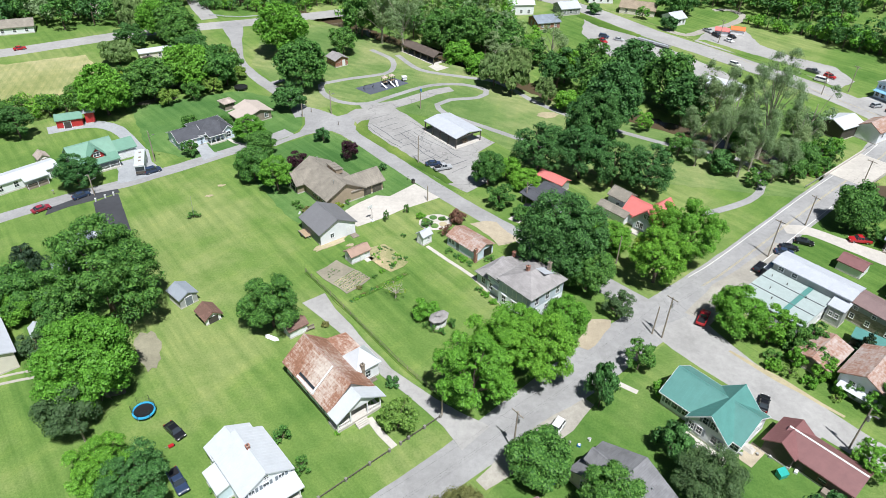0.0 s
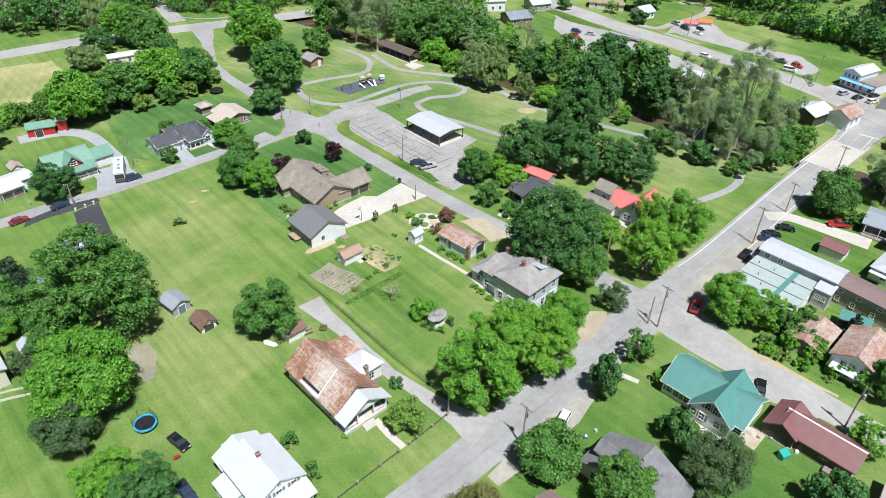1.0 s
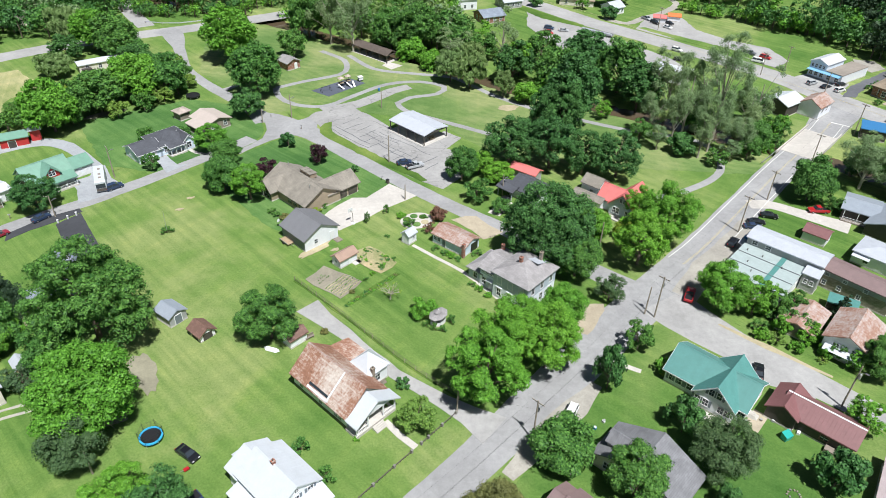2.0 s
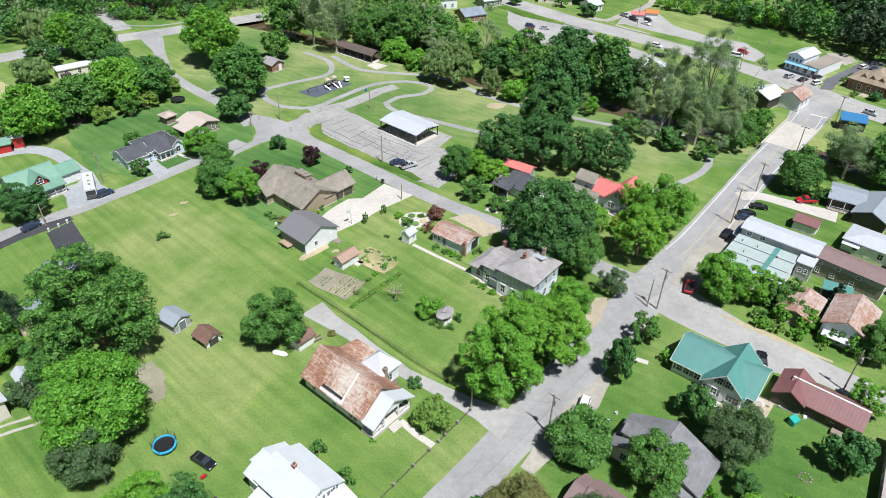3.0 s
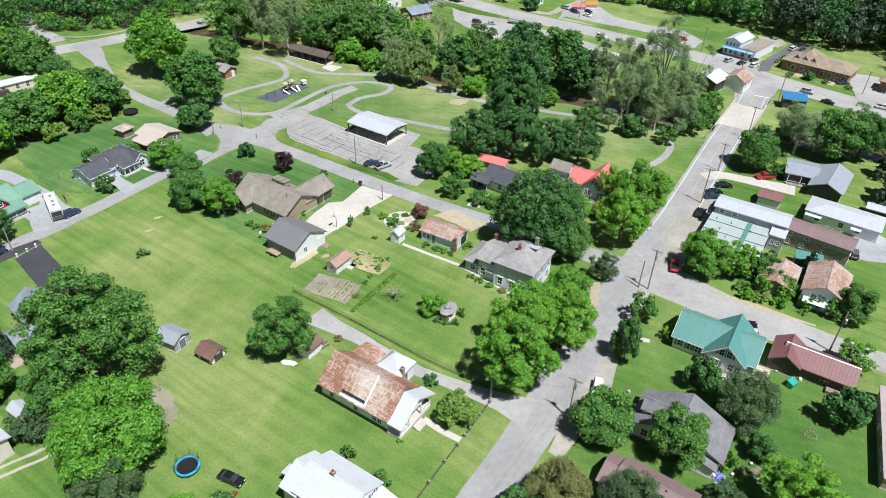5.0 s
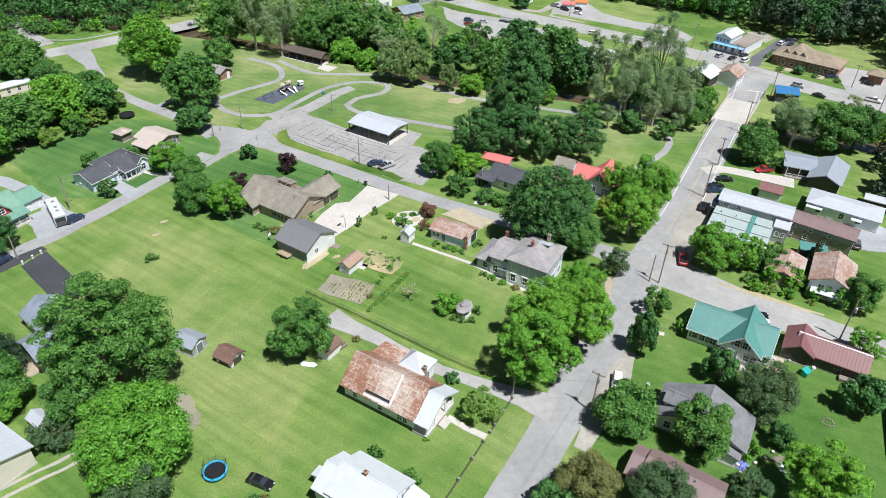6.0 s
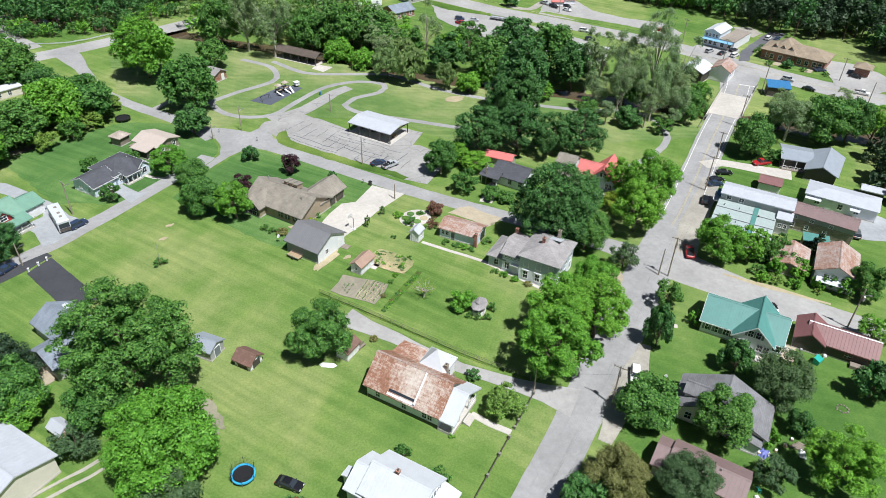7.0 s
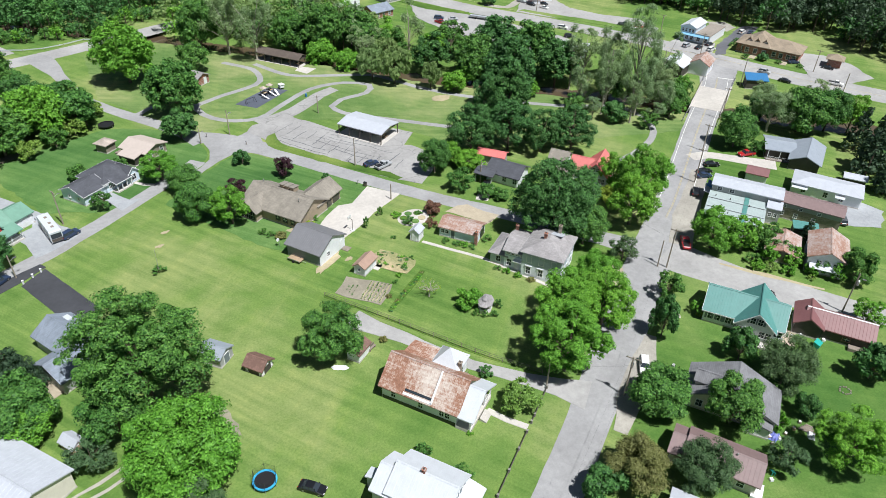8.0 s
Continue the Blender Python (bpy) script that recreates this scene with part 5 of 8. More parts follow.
def maroon_sheds():
    h = House("workshop", "long workshop with maroon metal roof, open at one end", 56.8, 69.0, -49, "dark_wall", "tin_maroon", "tin_maroon", "workshop")
    h.block(-1.4, -1.8, 6.2, 4.6, 2.8, 4.3, rot=90, over=0.35, rib=0.55)
    b = h.block(3.8, -1.2, 11.2, 5.8, 2.6, 4.3, over=0.35, rib=0.55, cap="trim")
    # the open end is a black panel, its inner shade painted on a closed wall
    h.garage_door(b, "f", -3.6, 2.2, 2.0, "black")
    h.window(b, "f", 1.5, 1.4, 1.2, 0.8)
    h.slab(7.5, -4.9, 3.2, 1.2, 0.7, "wood", "trailer_bed")
    h = House("house", "single-storey house with faded maroon metal roof", 16.4, 50.5, -51.5, "cream", "tin_mauve", "trim")
    b = h.block(0.9, 0, 10.2, 5.8, 2.7, 4.2, over=0.45, rib=0.6)
    h.block(-5.2, -0.2, 2.4, 5.4, 2.5, 3.7, over=0.4, rib=0.6)
    h.windows(b, "f", (-3, 0, 3), 1.5)
    h.windows(b, "r", (-1.4, 1.4), 1.5)
    h.vent(2.4, -0.4, 4.0)
    h.slab(6.4, -2.0, 1.6, 2.8, 0.5, "trim", "deck")
    h = House("garage", "low garage with a pale grey metal roof beside the maroon-roofed house", 6.6, 44.4, -51, "cream", "tin_light", "trim", "garage")
    h.block(0, 0, 6.0, 4.2, 2.4, 3.1, over=0.3, rib=0.6)
    h = House("mobile_home", "long mobile home with a faded pinkish metal roof", 59.4, 48.9, 47.5, "tan_wall", "tin_rose", "trim", "mobile home")
    b = h.block(0, 0, 20.0, 4.6, 2.6, 3.2, over=0.25, rib=0.6)
    h.windows(b, "b", (-7, -3.5, 0.5, 4, 8), 1.6, 0.9, 0.9)
    h.door(b, "b", 2.2)


def ell_house():
    h = House("house", "old house with wide grey shingle roof and a dormer", 27.1, 59.2, 41.0, "cream", "sh_charcoal", "trim")
    b = h.block(0, 0, 7.2, 13.8, 2.8, 6.1, over=0.4)
    h.windows(b, "f", (-2.2, 0.4, 2.6), 1.5)
    h.windows(b, "l", (-4.6, -1.6, 1.6, 4.6), 1.5)
    h.window(b, "r", 0, 4.2)
    d = h.block(-0.4, 4.3, 3.4, 2.6, 4.6, 5.7, rot=90, over=0.3, base=3.2)
    h.window(d, "r", 0, 4.0, 0.8, 0.9)
    h.vent(1.2, -3.2, 4.7, "steel", 0.4)
    h.block(-4.4, -4.6, 1.6, 3.6, 2.2, 2.7, rot=0, style="gable", over=0.2, wall="white")


def shops():
    h = House("shop_building", "long two-storey grey shop building with pale metal roof", 75.2, 107.7, -48.8, "grey", "tin_light", "trim", "shop")
    b = h.block(0, 0, 15.4, 5.6, 5.4, 6.0, over=0.3, rib=0.6)
    h.windows(b, "f", (-6, -3.2), 4.6, 1.0, 0.9)
    h.windows(b, "r", (-1.2, 1.4), 4.0, 0.9, 1.1)
    h.windows(b, "l", (-1.6, 1.6), 4.0, 0.9, 1.2)
    part("awning", Geo().box(-8.6, -0.6, 2.9, 1.6, 4.4, 0.12, 0, 0, 10), "tin_white", h.ob)
    part("awning", Geo().box(-8.4, 0.9, 3.4, 1.3, 3.4, 0.1, 0, 0, 14), "tin_blue", h.ob)
    a = h.block(6.6, -4.2, 3.0, 2.8, 4.0, 4.5, style="shed", over=0.15, roof="tin_light")
    h.windows(a, "f", (-0.6, 0.6), 2.4, 0.6, 0.9)
    h = House("shop_building", "low building with pale green corrugated metal roof", 67.3, 103.3, -48.8, "white", "tin_pale_green", "trim", "shop")
    b = h.block(0.4, 0, 12.6, 13.2, 3.6, 3.6, style="flat", over=0.2, rib=0.55)
    for i, y in enumerate((-2.0, 2.2)):
        part("roof_seam", Geo().box(0.4, y, 3.84, 12.8, 0.14, 0.08), "tin_grey", h.ob)
    part("roof_sheet", Geo().box(2.4, 0, 3.83, 1.0, 13.2, 0.06), "tin_green", h.ob, "darker green roof sheet")
    for x, y in ((-4.5, 3.5), (-2.8, -0.6), (-1.2, 3.2), (-1.0, -3.4), (3.2, 2.0)):
        h.vent(x, y, 3.7, "dark_trim", 0.4)
    h.windows(b, "l", (-5, -3, -1, 1, 3, 5), 1.8, 1.2, 1.4)
    h.windows(b, "r", (-4.5, 1.5), 1.6, 0.8, 1.0)
    h = House("shop_building", "stone-walled building with faded maroon metal roof", 85.2, 97.2, -54, "stone", "tin_mauve", "trim", "shop")
    b = h.block(0, 0, 13.4, 5.4, 4.4, 5.2, over=0.3, rib=0.6)
    part("upper_siding", Geo().box(0, -2.73, 3.75, 13.3, 0.05, 1.3), "grey", h.ob)
    for u, z in ((-5.5, 3.5), (-2, 3.5), (2, 3.5)):
        h.window((0, 0, 13.4, 5.52, 0), "f", u, z, 0.7, 0.6)
    for u in (-5.6, -2.6, 1.2):
        h.window(b, "f", u, 1.5, 0.7, 1.0)
    h.windows(b, "r", (-1, 1.2), 1.6)
    h = House("mobile_home", "long white mobile home with a metal roof", 98.8, 104.4, -52, "white", "tin_light", "trim", "mobile home")
    b = h.block(0, 0, 15.6, 7.4, 3.0, 3.9, style="hip", over=0.3)
    h.windows(b, "f", (-5, 0, 3.6), 1.7)
    h.door(b, "f", -2.4)
    part("awning", Geo().box(-6.0, -4.3, 2.4, 3.6, 1.4, 0.1, 0, 8), "tin_white", h.ob)
    part("awning", Geo().box(3.2, -4.4, 2.3, 2.2, 1.4, 0.1, 0, 8), "tin_white", h.ob)
    h = House("house", "low grey house with blue-grey metal roof and long porch", 105.6, 121.6, -41, "dark_wall", "tin_slate", "trim")
    b = h.block(3.2, -0.6, 12.6, 7.2, 3.0, 4.6, rot=78, over=0.5, rib=0.7)
    c = h.block(-3.6, 2.6, 7.0, 8.4, 2.9, 3.7, over=0.5, rib=0.7)
    h.posts([(-6.6, -2.4), (-3.6, -2.4), (-0.6, -2.4)], 2.8)
    h.rail((-6.6, -2.4), (-0.6, -2.4), 0.2, 0.9)
    h.slab(-3.6, -2.0, 6.6, 1.6, 0.25, "wood")


def rust_sheds():
    h = House("barn", "white barn with rusty tin roof above the side street", 74.6, 82.9, 41.5, "white", "rust_light", "trim", "barn")
    b = h.block(0, 0, 10.0, 7.4, 4.0, 5.8, over=0.4, rib=0.62)
    h.windows(b, "l", (-1.7, 1.5), 2.9, 1.0, 0.9)
    part("lean_roof", Geo().box(-5.8, 0, 2.3, 1.6, 6.4, 0.1, 0, 0, -14), "tin_white", h.ob)
    h = House("shed", "low sagging shed with rusty pale tin roof", 68.9, 89.3, 41, "wood", "rust_light", "wood", "shed")
    h.block(0, 0, 8.8, 6.6, 2.3, 3.3, over=0.3, rib=0.62)
    h = House("barn", "white gabled outbuilding by the creek with rusty tin roof", 125.6, 183.0, 35, "white", "rust_light", "trim", "barn")
    b = h.block(1.2, 0, 8.4, 6.4, 4.0, 5.8, over=0.4, rib=0.62)
    h.windows(b, "f", (-2, 1), 2.4)
    h = House("barn", "white outbuilding with white metal roof by the creek", 117.4, 186.0, 30, "dark_wall", "tin_white", "trim", "barn")
    h.block(0, 0, 9.0, 7.4, 4.0, 5.4, over=0.5, rib=0.62)
    h = House("barn", "big white barn with white metal roof", -80.4, 83.4, -49.5, "cream", "tin_light", "trim", "barn")
    b = h.block(0, 0, 13.0, 11.0, 3.8, 5.6, over=0.4, rib=0.8)
    h.window(b, "r", -2.0, 1.4, 0.8, 0.7)
    h = House("shed", "dark shed with bright blue metal roof beside the bridge", 134.4, 165.8, -33, "dark_wall", "tin_blue", "dark_trim", "shed")
    h.block(0, 0, 6.6, 4.2, 3.2, 4.0, style="shed", over=0.3, rib=0.6)
    h = House("barn", "red barn with grey-green metal roof", -106.8, 176.6, 24, "red_wall", "tin_sage", "trim", "barn")
    b = h.block(0, 0, 6.6, 4.2, 2.7, 3.6, over=0.3, rib=0.6)
    h.door(b, "f", -0.6, 1.8, 1.9, "dark_wall", 0.05)
    h = House("shed", "small tall red shed with pale roof", -102.2, 179.2, 24, "red_wall", "tin_light", "trim", "shed")
    h.block(0, 0, 2.4, 2.4, 3.4, 5.0, over=0.4, style="hip")


def west_houses():
    h = House("house", "blue-grey house with charcoal shingle roof and white porch", -67.8, 170.3, 41.5, "pale_blue", "sh_dark", edge="trim")
    b = h.block(-4.2, 0, 6.4, 7.4, 2.7, 4.3, over=0.4)
    h.garage_door(b, "f", 0.4, 2.6, 2.1)
    h.windows(b, "l", (-1.8, 1.2), 1.5, 0.6, 0.7)
    c = h.block(3.0, 0.6, 9.0, 8.6, 2.9, 5.0, style="hip", over=0.4)
    h.windows(c, "f", (-2.9, -2.0), 1.7, 0.7, 1.2)
    d = h.block(6.0, -2.8, 4.6, 3.2, 2.9, 4.3, rot=90, over=0.35)
    h.window(d, "l", 0, 1.7, 1.2, 1.4)
    h.block(2.6, -4.7, 4.6, 2.0, 2.6, 3.2, style="shed", over=0.2, walls=False)
    h.posts([(0.6, -5.5), (2.0, -5.5), (3.4, -5.5), (4.7, -5.5)], 2.6, 0.2)
    h.slab(2.6, -4.7, 4.6, 1.9, 0.35)
    h = House("house", "low house with plain pale beige roof", -57.2, 185.2, -47, "wood", "tin_beige", "trim")
    b = h.block(0, 0.6, 8.2, 7.2, 2.7, 3.8, over=0.5)
    h.block(0.6, -4.4, 5.2, 3.0, 2.3, 2.8, style="shed", over=0.3, wall="dark_wall")
    h.windows(b, "r", (-2, 2), 1.6)
    h.slab(-5.6, -1.0, 2.6, 4.0, 0.4, "wood", "deck")
    h = House("house", "house with green metal roof and red front dormer", -91.0, 154.6, 42, "white", "tin_sage")
    b = h.block(0, 0, 10.2, 8.0, 3.0, 6.0, over=0.4, rib=0.5)
    d = h.block(0.4, -2.6, 4.0, 3.4, 4.3, 6.0, rot=90, over=0.35, base=3.0, wall="red_wall", rib=0.5)
    h.window(d, "l", 0, 4.3, 1.4, 1.1)
    h.block(0, -5.2, 10.0, 2.6, 2.6, 3.3, style="shed", over=0.2, walls=False, rib=0.5)
    h.posts([(x, -6.3) for x in (-4.8, -2.4, 0, 2.4, 4.8)], 2.6)
    h.slab(0, -5.2, 10, 2.5, 0.4)
    h.rail((-4.8, -6.3), (4.8, -6.3), 0.4, 0.8)
    g = h.block(7.6, 0.4, 5.8, 6.2, 2.8, 4.2, over=0.35, rib=0.5)
    h.garage_door(g, "f", -1.3, 2.3, 2.1)
    h.garage_door(g, "f", 1.4, 2.3, 2.1)
    h = House("mobile_home", "long white mobile home beside the street", -105.0, 141.6, 48, "white", "tin_white", "trim", "mobile home")
    b = h.block(0, 0, 21, 5.0, 2.8, 3.3, over=0.3, rib=0.6)
    h.windows(b, "f", (-6, -3, 0.5), 1.6)
    h.block(4.6, -3.4, 5.2, 2.4, 2.5, 2.9, style="shed", over=0.2, walls=False, rib=0.6)
    h.posts([(2.2, -4.5), (4.6, -4.5), (7, -4.5)], 2.5, 0.12)
    h.rail((2.2, -4.5), (7, -4.5), 0.3, 0.8, "wood")
    h.slab(4.6, -3.4, 5.0, 2.3, 0.4, "wood")
    h = House("mobile_home", "white mobile home with white roof among trees", -101.7, 233.5, 31, "cream", "tin_white", "trim", "mobile home")
    b = h.block(0, 0, 13.2, 4.4, 2.7, 3.2, over=0.3, rib=0.6)
    h.windows(b, "f", (-4, 0, 3), 1.5)
    part("porch_wall", Geo().box(-4.5, -3.0, 0.8, 3.0, 1.4, 1.6), "dark_wall", h.ob)
    h = House("house", "low house with two blue-grey shingle gables beside the black driveway", -72.8, 110.6, 34, "grey", "sh_blue", edge="slate_wall")
    b = h.block(1.4, 3.0, 8.6, 6.9, 2.8, 4.8, rot=90, over=0.4)
    c = h.block(-1.2, -3.2, 9.2, 7.3, 2.8, 4.7, over=0.4)
    h.windows(c, "l", (-1.6, 1.4), 1.5, 1.0, 1.2)
    h.door(c, "l", 0.0)
    h.windows(b, "f", (-2.0, 1.6), 1.5, 1.0, 1.2)
    h.slab(-7.0, -2.6, 2.4, 7.2, 0.12, "tan", "patio")
    part("skylight", Geo().box(3.4, 5.2, 3.86, 1.0, 1.7, 0.36).box(3.4, 5.2, 4.06, 0.8, 1.5, 0.06), "tin_white", h.ob, "pale boxed skylight on the roof")
    h = House("house", "house with maroon roof by the highway", -164, 255.6, 24, "white", "sh_brown")
    b = h.block(0, 0, 13, 7.4, 2.8, 4.6, over=0.4)
    h.windows(b, "f", (-4, 0, 4), 1.5)
    h = House("house", "house with brown roof among trees", -148, 283, 20, "cream", "sh_brown")
    b = h.block(0, 0, 11, 7.4, 2.8, 4.6, over=0.4)
    h.windows(b, "f", (-3, 2), 1.5)


def middle_houses():
    h = House("house", "grey-sided cottage with bright red metal roof", 49.2, 131.6, 42, "grey_blue", "tin_red")
    b = h.block(0, 0, 8.2, 6.2, 3.2, 6.3, over=0.5, rib=0.5)
    h.windows(b, "l", (-0.45, 0.45), 4.5, 0.6, 1.1)
    h.windows(b, "l", (-2.2, -1.4, 0.9, 1.8), 1.6, 0.7, 1.4)
    c = h.block(-0.4, 3.4, 6.6, 5.6, 3.0, 5.4, rot=90, over=0.4, rib=0.5)
    h.slab(-5.4, 0, 1.6, 5.6, 0.3)
    h = House("house", "white annex with brown shingle roof behind the red-roofed cottage", 42.6, 140.6, -48, "white", "sh_brown")
    b = h.block(0.4, 0.4, 4.6, 4.4, 3.4, 4.8, rot=0, over=0.3)
    h.window(b, "f", 0.6, 1.7, 0.7, 1.0)
    h.block(2.2, -4.6, 7.6, 2.8, 2.2, 2.9, over=0.3)
    h = House("house", "low house with dark grey shingle roof and carport", 26.4, 140.4, -51, "white", "sh_dark")
    b = h.block(1.0, 0.6, 8.4, 7.0, 2.8, 4.6, over=0.5)
    h.block(-3.2, -3.0, 4.6, 4.2, 2.6, 3.2, over=0.3, walls=False, roof="sh_dark")
    h.posts([(-5.3, -4.9), (-1.1, -4.9), (-5.3, -1.1)], 2.6)
    h.windows(b, "f", (0.6, 3.4), 1.6)
    h.door(b, "f", 2.0)
    h = House("shed", "long shed with red metal roof", 27.8, 149.6, -43, "grey", "tin_red", "trim", "shed")
    h.block(0, 0, 7.4, 3.4, 2.5, 3.3, over=0.3, rib=0.5)


def far_buildings():
    h = House("bank_building", "brown brick building with tan hip roof and dormers", 165.0, 190.0, -58, "brick", "sh_tan", "trim", "office")
    b = h.block(0, 0, 22, 11, 3.4, 6.0, style="hip", over=0.6)
    c = h.block(-4.0, 0, 9.0, 12.4, 3.6, 7.4, style="hip", over=0.6)
    for i in (-1, 0, 1):
        d = h.block(-4.2 + 2.8 * i, -4.0, 2.2, 1.4, 5.2, 6.0, rot=90, over=0.2, base=4.0)
        h.window(d, "l", 0, 4.7, 0.7, 0.8)
    h.windows(b, "f", (-8.5, 2.5, 5, 7.5, 9.5), 1.7, 1.2, 1.6)
    h.windows(c, "f", (-3, 0, 3), 1.7, 1.2, 1.6)
    h.slab(-4, -8.2, 2.2, 4.0, 0.1, "tan", "walk")
    h.slab(7, -8.2, 2.2, 4.0, 0.1, "tan", "walk")
    h = House("kiosk", "small drive-through kiosk with tan hip roof", 177.4, 171.4, -55, "brick", "sh_tan", "trim", "kiosk")
    h.block(0, 0, 4.6, 4.6, 3.0, 4.6, style="hip", over=0.7)
    h = House("store", "pale blue two-storey store with white roof and blue awnings", 145.4, 210.2, -61, "pale_blue", "tin_white", "trim", "store")
    b = h.block(-2.6, 5.6, 11.0, 6.0, 5.4, 6.6, rot=90, over=0.3, rib=0.6)
    h.windows(b, "l", (-2.0, -0.7, 0.7, 2.0), 4.2, 0.7, 1.1)
    h.windows(b, "l", (-1.9, 0, 1.9), 1.5, 1.1, 1.3)
    h.windows(b, "b", (-3, 0, 3), 4.2, 0.8, 1.1)
    part("awning", Geo().box(0.2, -0.7, 2.9, 11.6, 1.7, 0.12, 0, 12), "tin_sky", h.ob)
    c = h.block(3.4, 8.6, 6.0, 17.0, 3.4, 3.5, style="flat", over=0.1, wall="white", roof="felt")
    h.windows(c, "f", (-1.4, 1.4), 1.5, 1.2, 1.4)
    for lab, x, y, yaw, L, W, e, r, wall, roof in (
            ("white house with pale roof among trees", 31, 300, 10, 11, 8, 4.6, 6.8, "white", "tin_white"), ("low house with grey shingle roof", 40, 282, 20, 10, 9, 2.8, 4.6, "brick", "sh_blue"),
            ("tan-roofed house by the highway", 84, 305, -20, 15, 8, 2.8, 5.0, "cream", "sh_tan"), ("white garage with pale roof", 96, 291, 30, 7, 7, 3.0, 4.8, "white", "tin_light"),
            ("white house by the highway", 70, 322, 0, 11, 8, 2.8, 4.6, "white", "sh_tan"),
            ("house on the hillside clearing", 192, 316, 20, 12, 8, 4.6, 7.0, "white", "sh_blue"), ("white shop behind the trees", 92, 214, -40, 12, 8, 3.4, 3.9, "white", "tin_white"),
            ("grey farm building beyond the creek", 52, 302, 20, 9, 8, 3.0, 4.8, "grey", "tin_light")):
        h = House("house", lab, x, y, yaw, wall, roof)
        z = ground_z(x, y)
        h.ob.matrix_basis = pose(x, y, z, 0, 0, yaw)
        b = h.block(0, 0, L, W, e, r, over=0.4, plinth=True)
        h.windows(b, "f", (-L * 0.3, 0, L * 0.3), 1.6)
        h.windows(b, "l", (-1.5, 1.5), 1.6)
    h = House("picnic_building", "small brick park building with grey roof", -38.2, 231.0, -50, "brick", "sh_grey", "trim", "park building")
    b = h.block(0, 0, 5.6, 5.0, 2.7, 3.8, over=0.4)
    h.door(b, "r", 0.8)


def pavilion(x, y, yaw, L, W, eave, ridge, roof, label, wall, nx):
    h = House("pavilion", label, x, y, yaw, wall, roof, "dark_trim", "pavilion")
    h.block(0, 0, L, W, eave, ridge, over=0.3, rib=0.7, walls=False)
    h.slab(0, 0, L + 0.8, W + 0.8, 0.12)
    xs = [-L / 2 + L * i / (nx - 1) for i in range(nx)]
    h.posts([(xx, s * W / 2) for xx in xs for s in (-1, 1)], eave, 0.22, "dark_trim")
    for s in (-1, 1):
        part("beam", Geo().box(0, s * W / 2, eave - 0.18, L, 0.2, 0.35), "dark_trim", h.ob)
        part("beam", Geo().box(s * L / 2, 0, eave - 0.18, 0.2, W, 0.35), "dark_trim", h.ob)
    for xx in xs:
        g = Geo().box(xx, 0, eave - 0.05, 0.12, W, 0.2)
        part("truss", g, "dark_trim", h.ob)
    for i in range(nx - 1):
        xx = (xs[i] + xs[i + 1]) / 2
        t = thing("picnic_table", "wooden picnic table under the pavilion roof", "table", *(pose(x, y, 0, 0, 0, yaw) @ Vector((xx, 0, 0)))[:2], yaw + 90, 0.12, "picnic tables")
        part("top", Geo().box(0, 0, 0.74, 1.9, 0.75, 0.05), "raw_wood", t)
        for s in (-1, 1):
            part("bench", Geo().box(0, s * 0.7, 0.44, 1.9, 0.26, 0.05), "raw_wood", t)
            part("frame", Geo().box(s * 0.7, 0, 0.37, 0.08, 1.4, 0.08).box(s * 0.7, 0, 0.37, 0.08, 0.5, 0.7), "wood", t)
    return h


old_tin_house()
white_tin_house()
brown_house()
grey_garage()
small_sheds()
blue_garage()
blue_house()
gazebo()
teal_house()
maroon_sheds()
ell_house()
shops()
rust_sheds()
west_houses()
middle_houses()
far_buildings()
pavilion(2.3, 176.8, -50.5, 13.8, 8.9, 3.2, 3.9, "tin_light", "open park pavilion with pale metal roof on dark posts", "dark_wall", 5)
patch("pavilion_slab", [(3.2, 167.6), (9.0, 166.4), (14.3, 173.0), (9.8, 177.6), (6.0, 174.6)], "lot", "cracked concrete slab beside the pavilion", "slab", rough=0.1)
pavilion(-8.6, 241.4, -47, 17.5, 5.0, 2.8, 4.0, "sh_umber", "long park shelter with dark brown roof", "dark_wall", 6)


# ---- trees ----
def leaf_cloud(centres, radii, per, size, rng, flat=0.75, droop=0.0, inner=0.25):
    """Leaf sprays scattered over clumps. Returns their corners."""
    n = len(centres) * per
    c = np.repeat(np.asarray(centres), per, axis=0)
    r = np.repeat(np.asarray(radii), per)
    d = rng.normal(size=(n, 3))
    d /= np.linalg.norm(d, axis=1)[:, None]
    d[:, 2] = np.where(d[:, 2] < -0.6, -d[:, 2], d[:, 2])
    k = np.where(rng.random(n) < inner, rng.uniform(0.35, 0.8, n), rng.uniform(0.85, 1.08, n))
    p = c + d * (r * k)[:, None] * np.array([1, 1, flat])
    nrm = d * 1.0 + rng.normal(size=(n, 3)) * 0.3 + np.array([0, 0, 0.28])
    nrm /= np.linalg.norm(nrm, axis=1)[:, None]
    t = np.cross(nrm, rng.normal(size=(n, 3)))
    t /= np.linalg.norm(t, axis=1)[:, None] + 1e-9
    t[:, 2] -= droop
    b = np.cross(nrm, t)
    s = (size * rng.uniform(0.6, 1.3, n))[:, None]
    v = np.stack([p - t * s * 0.55 + b * s * 0.4, p - t * s * 0.45 - b * s * 0.44, p + t * s * 0.6 - nrm * s * 0.1], axis=1)
    return v.reshape(-1, 3)


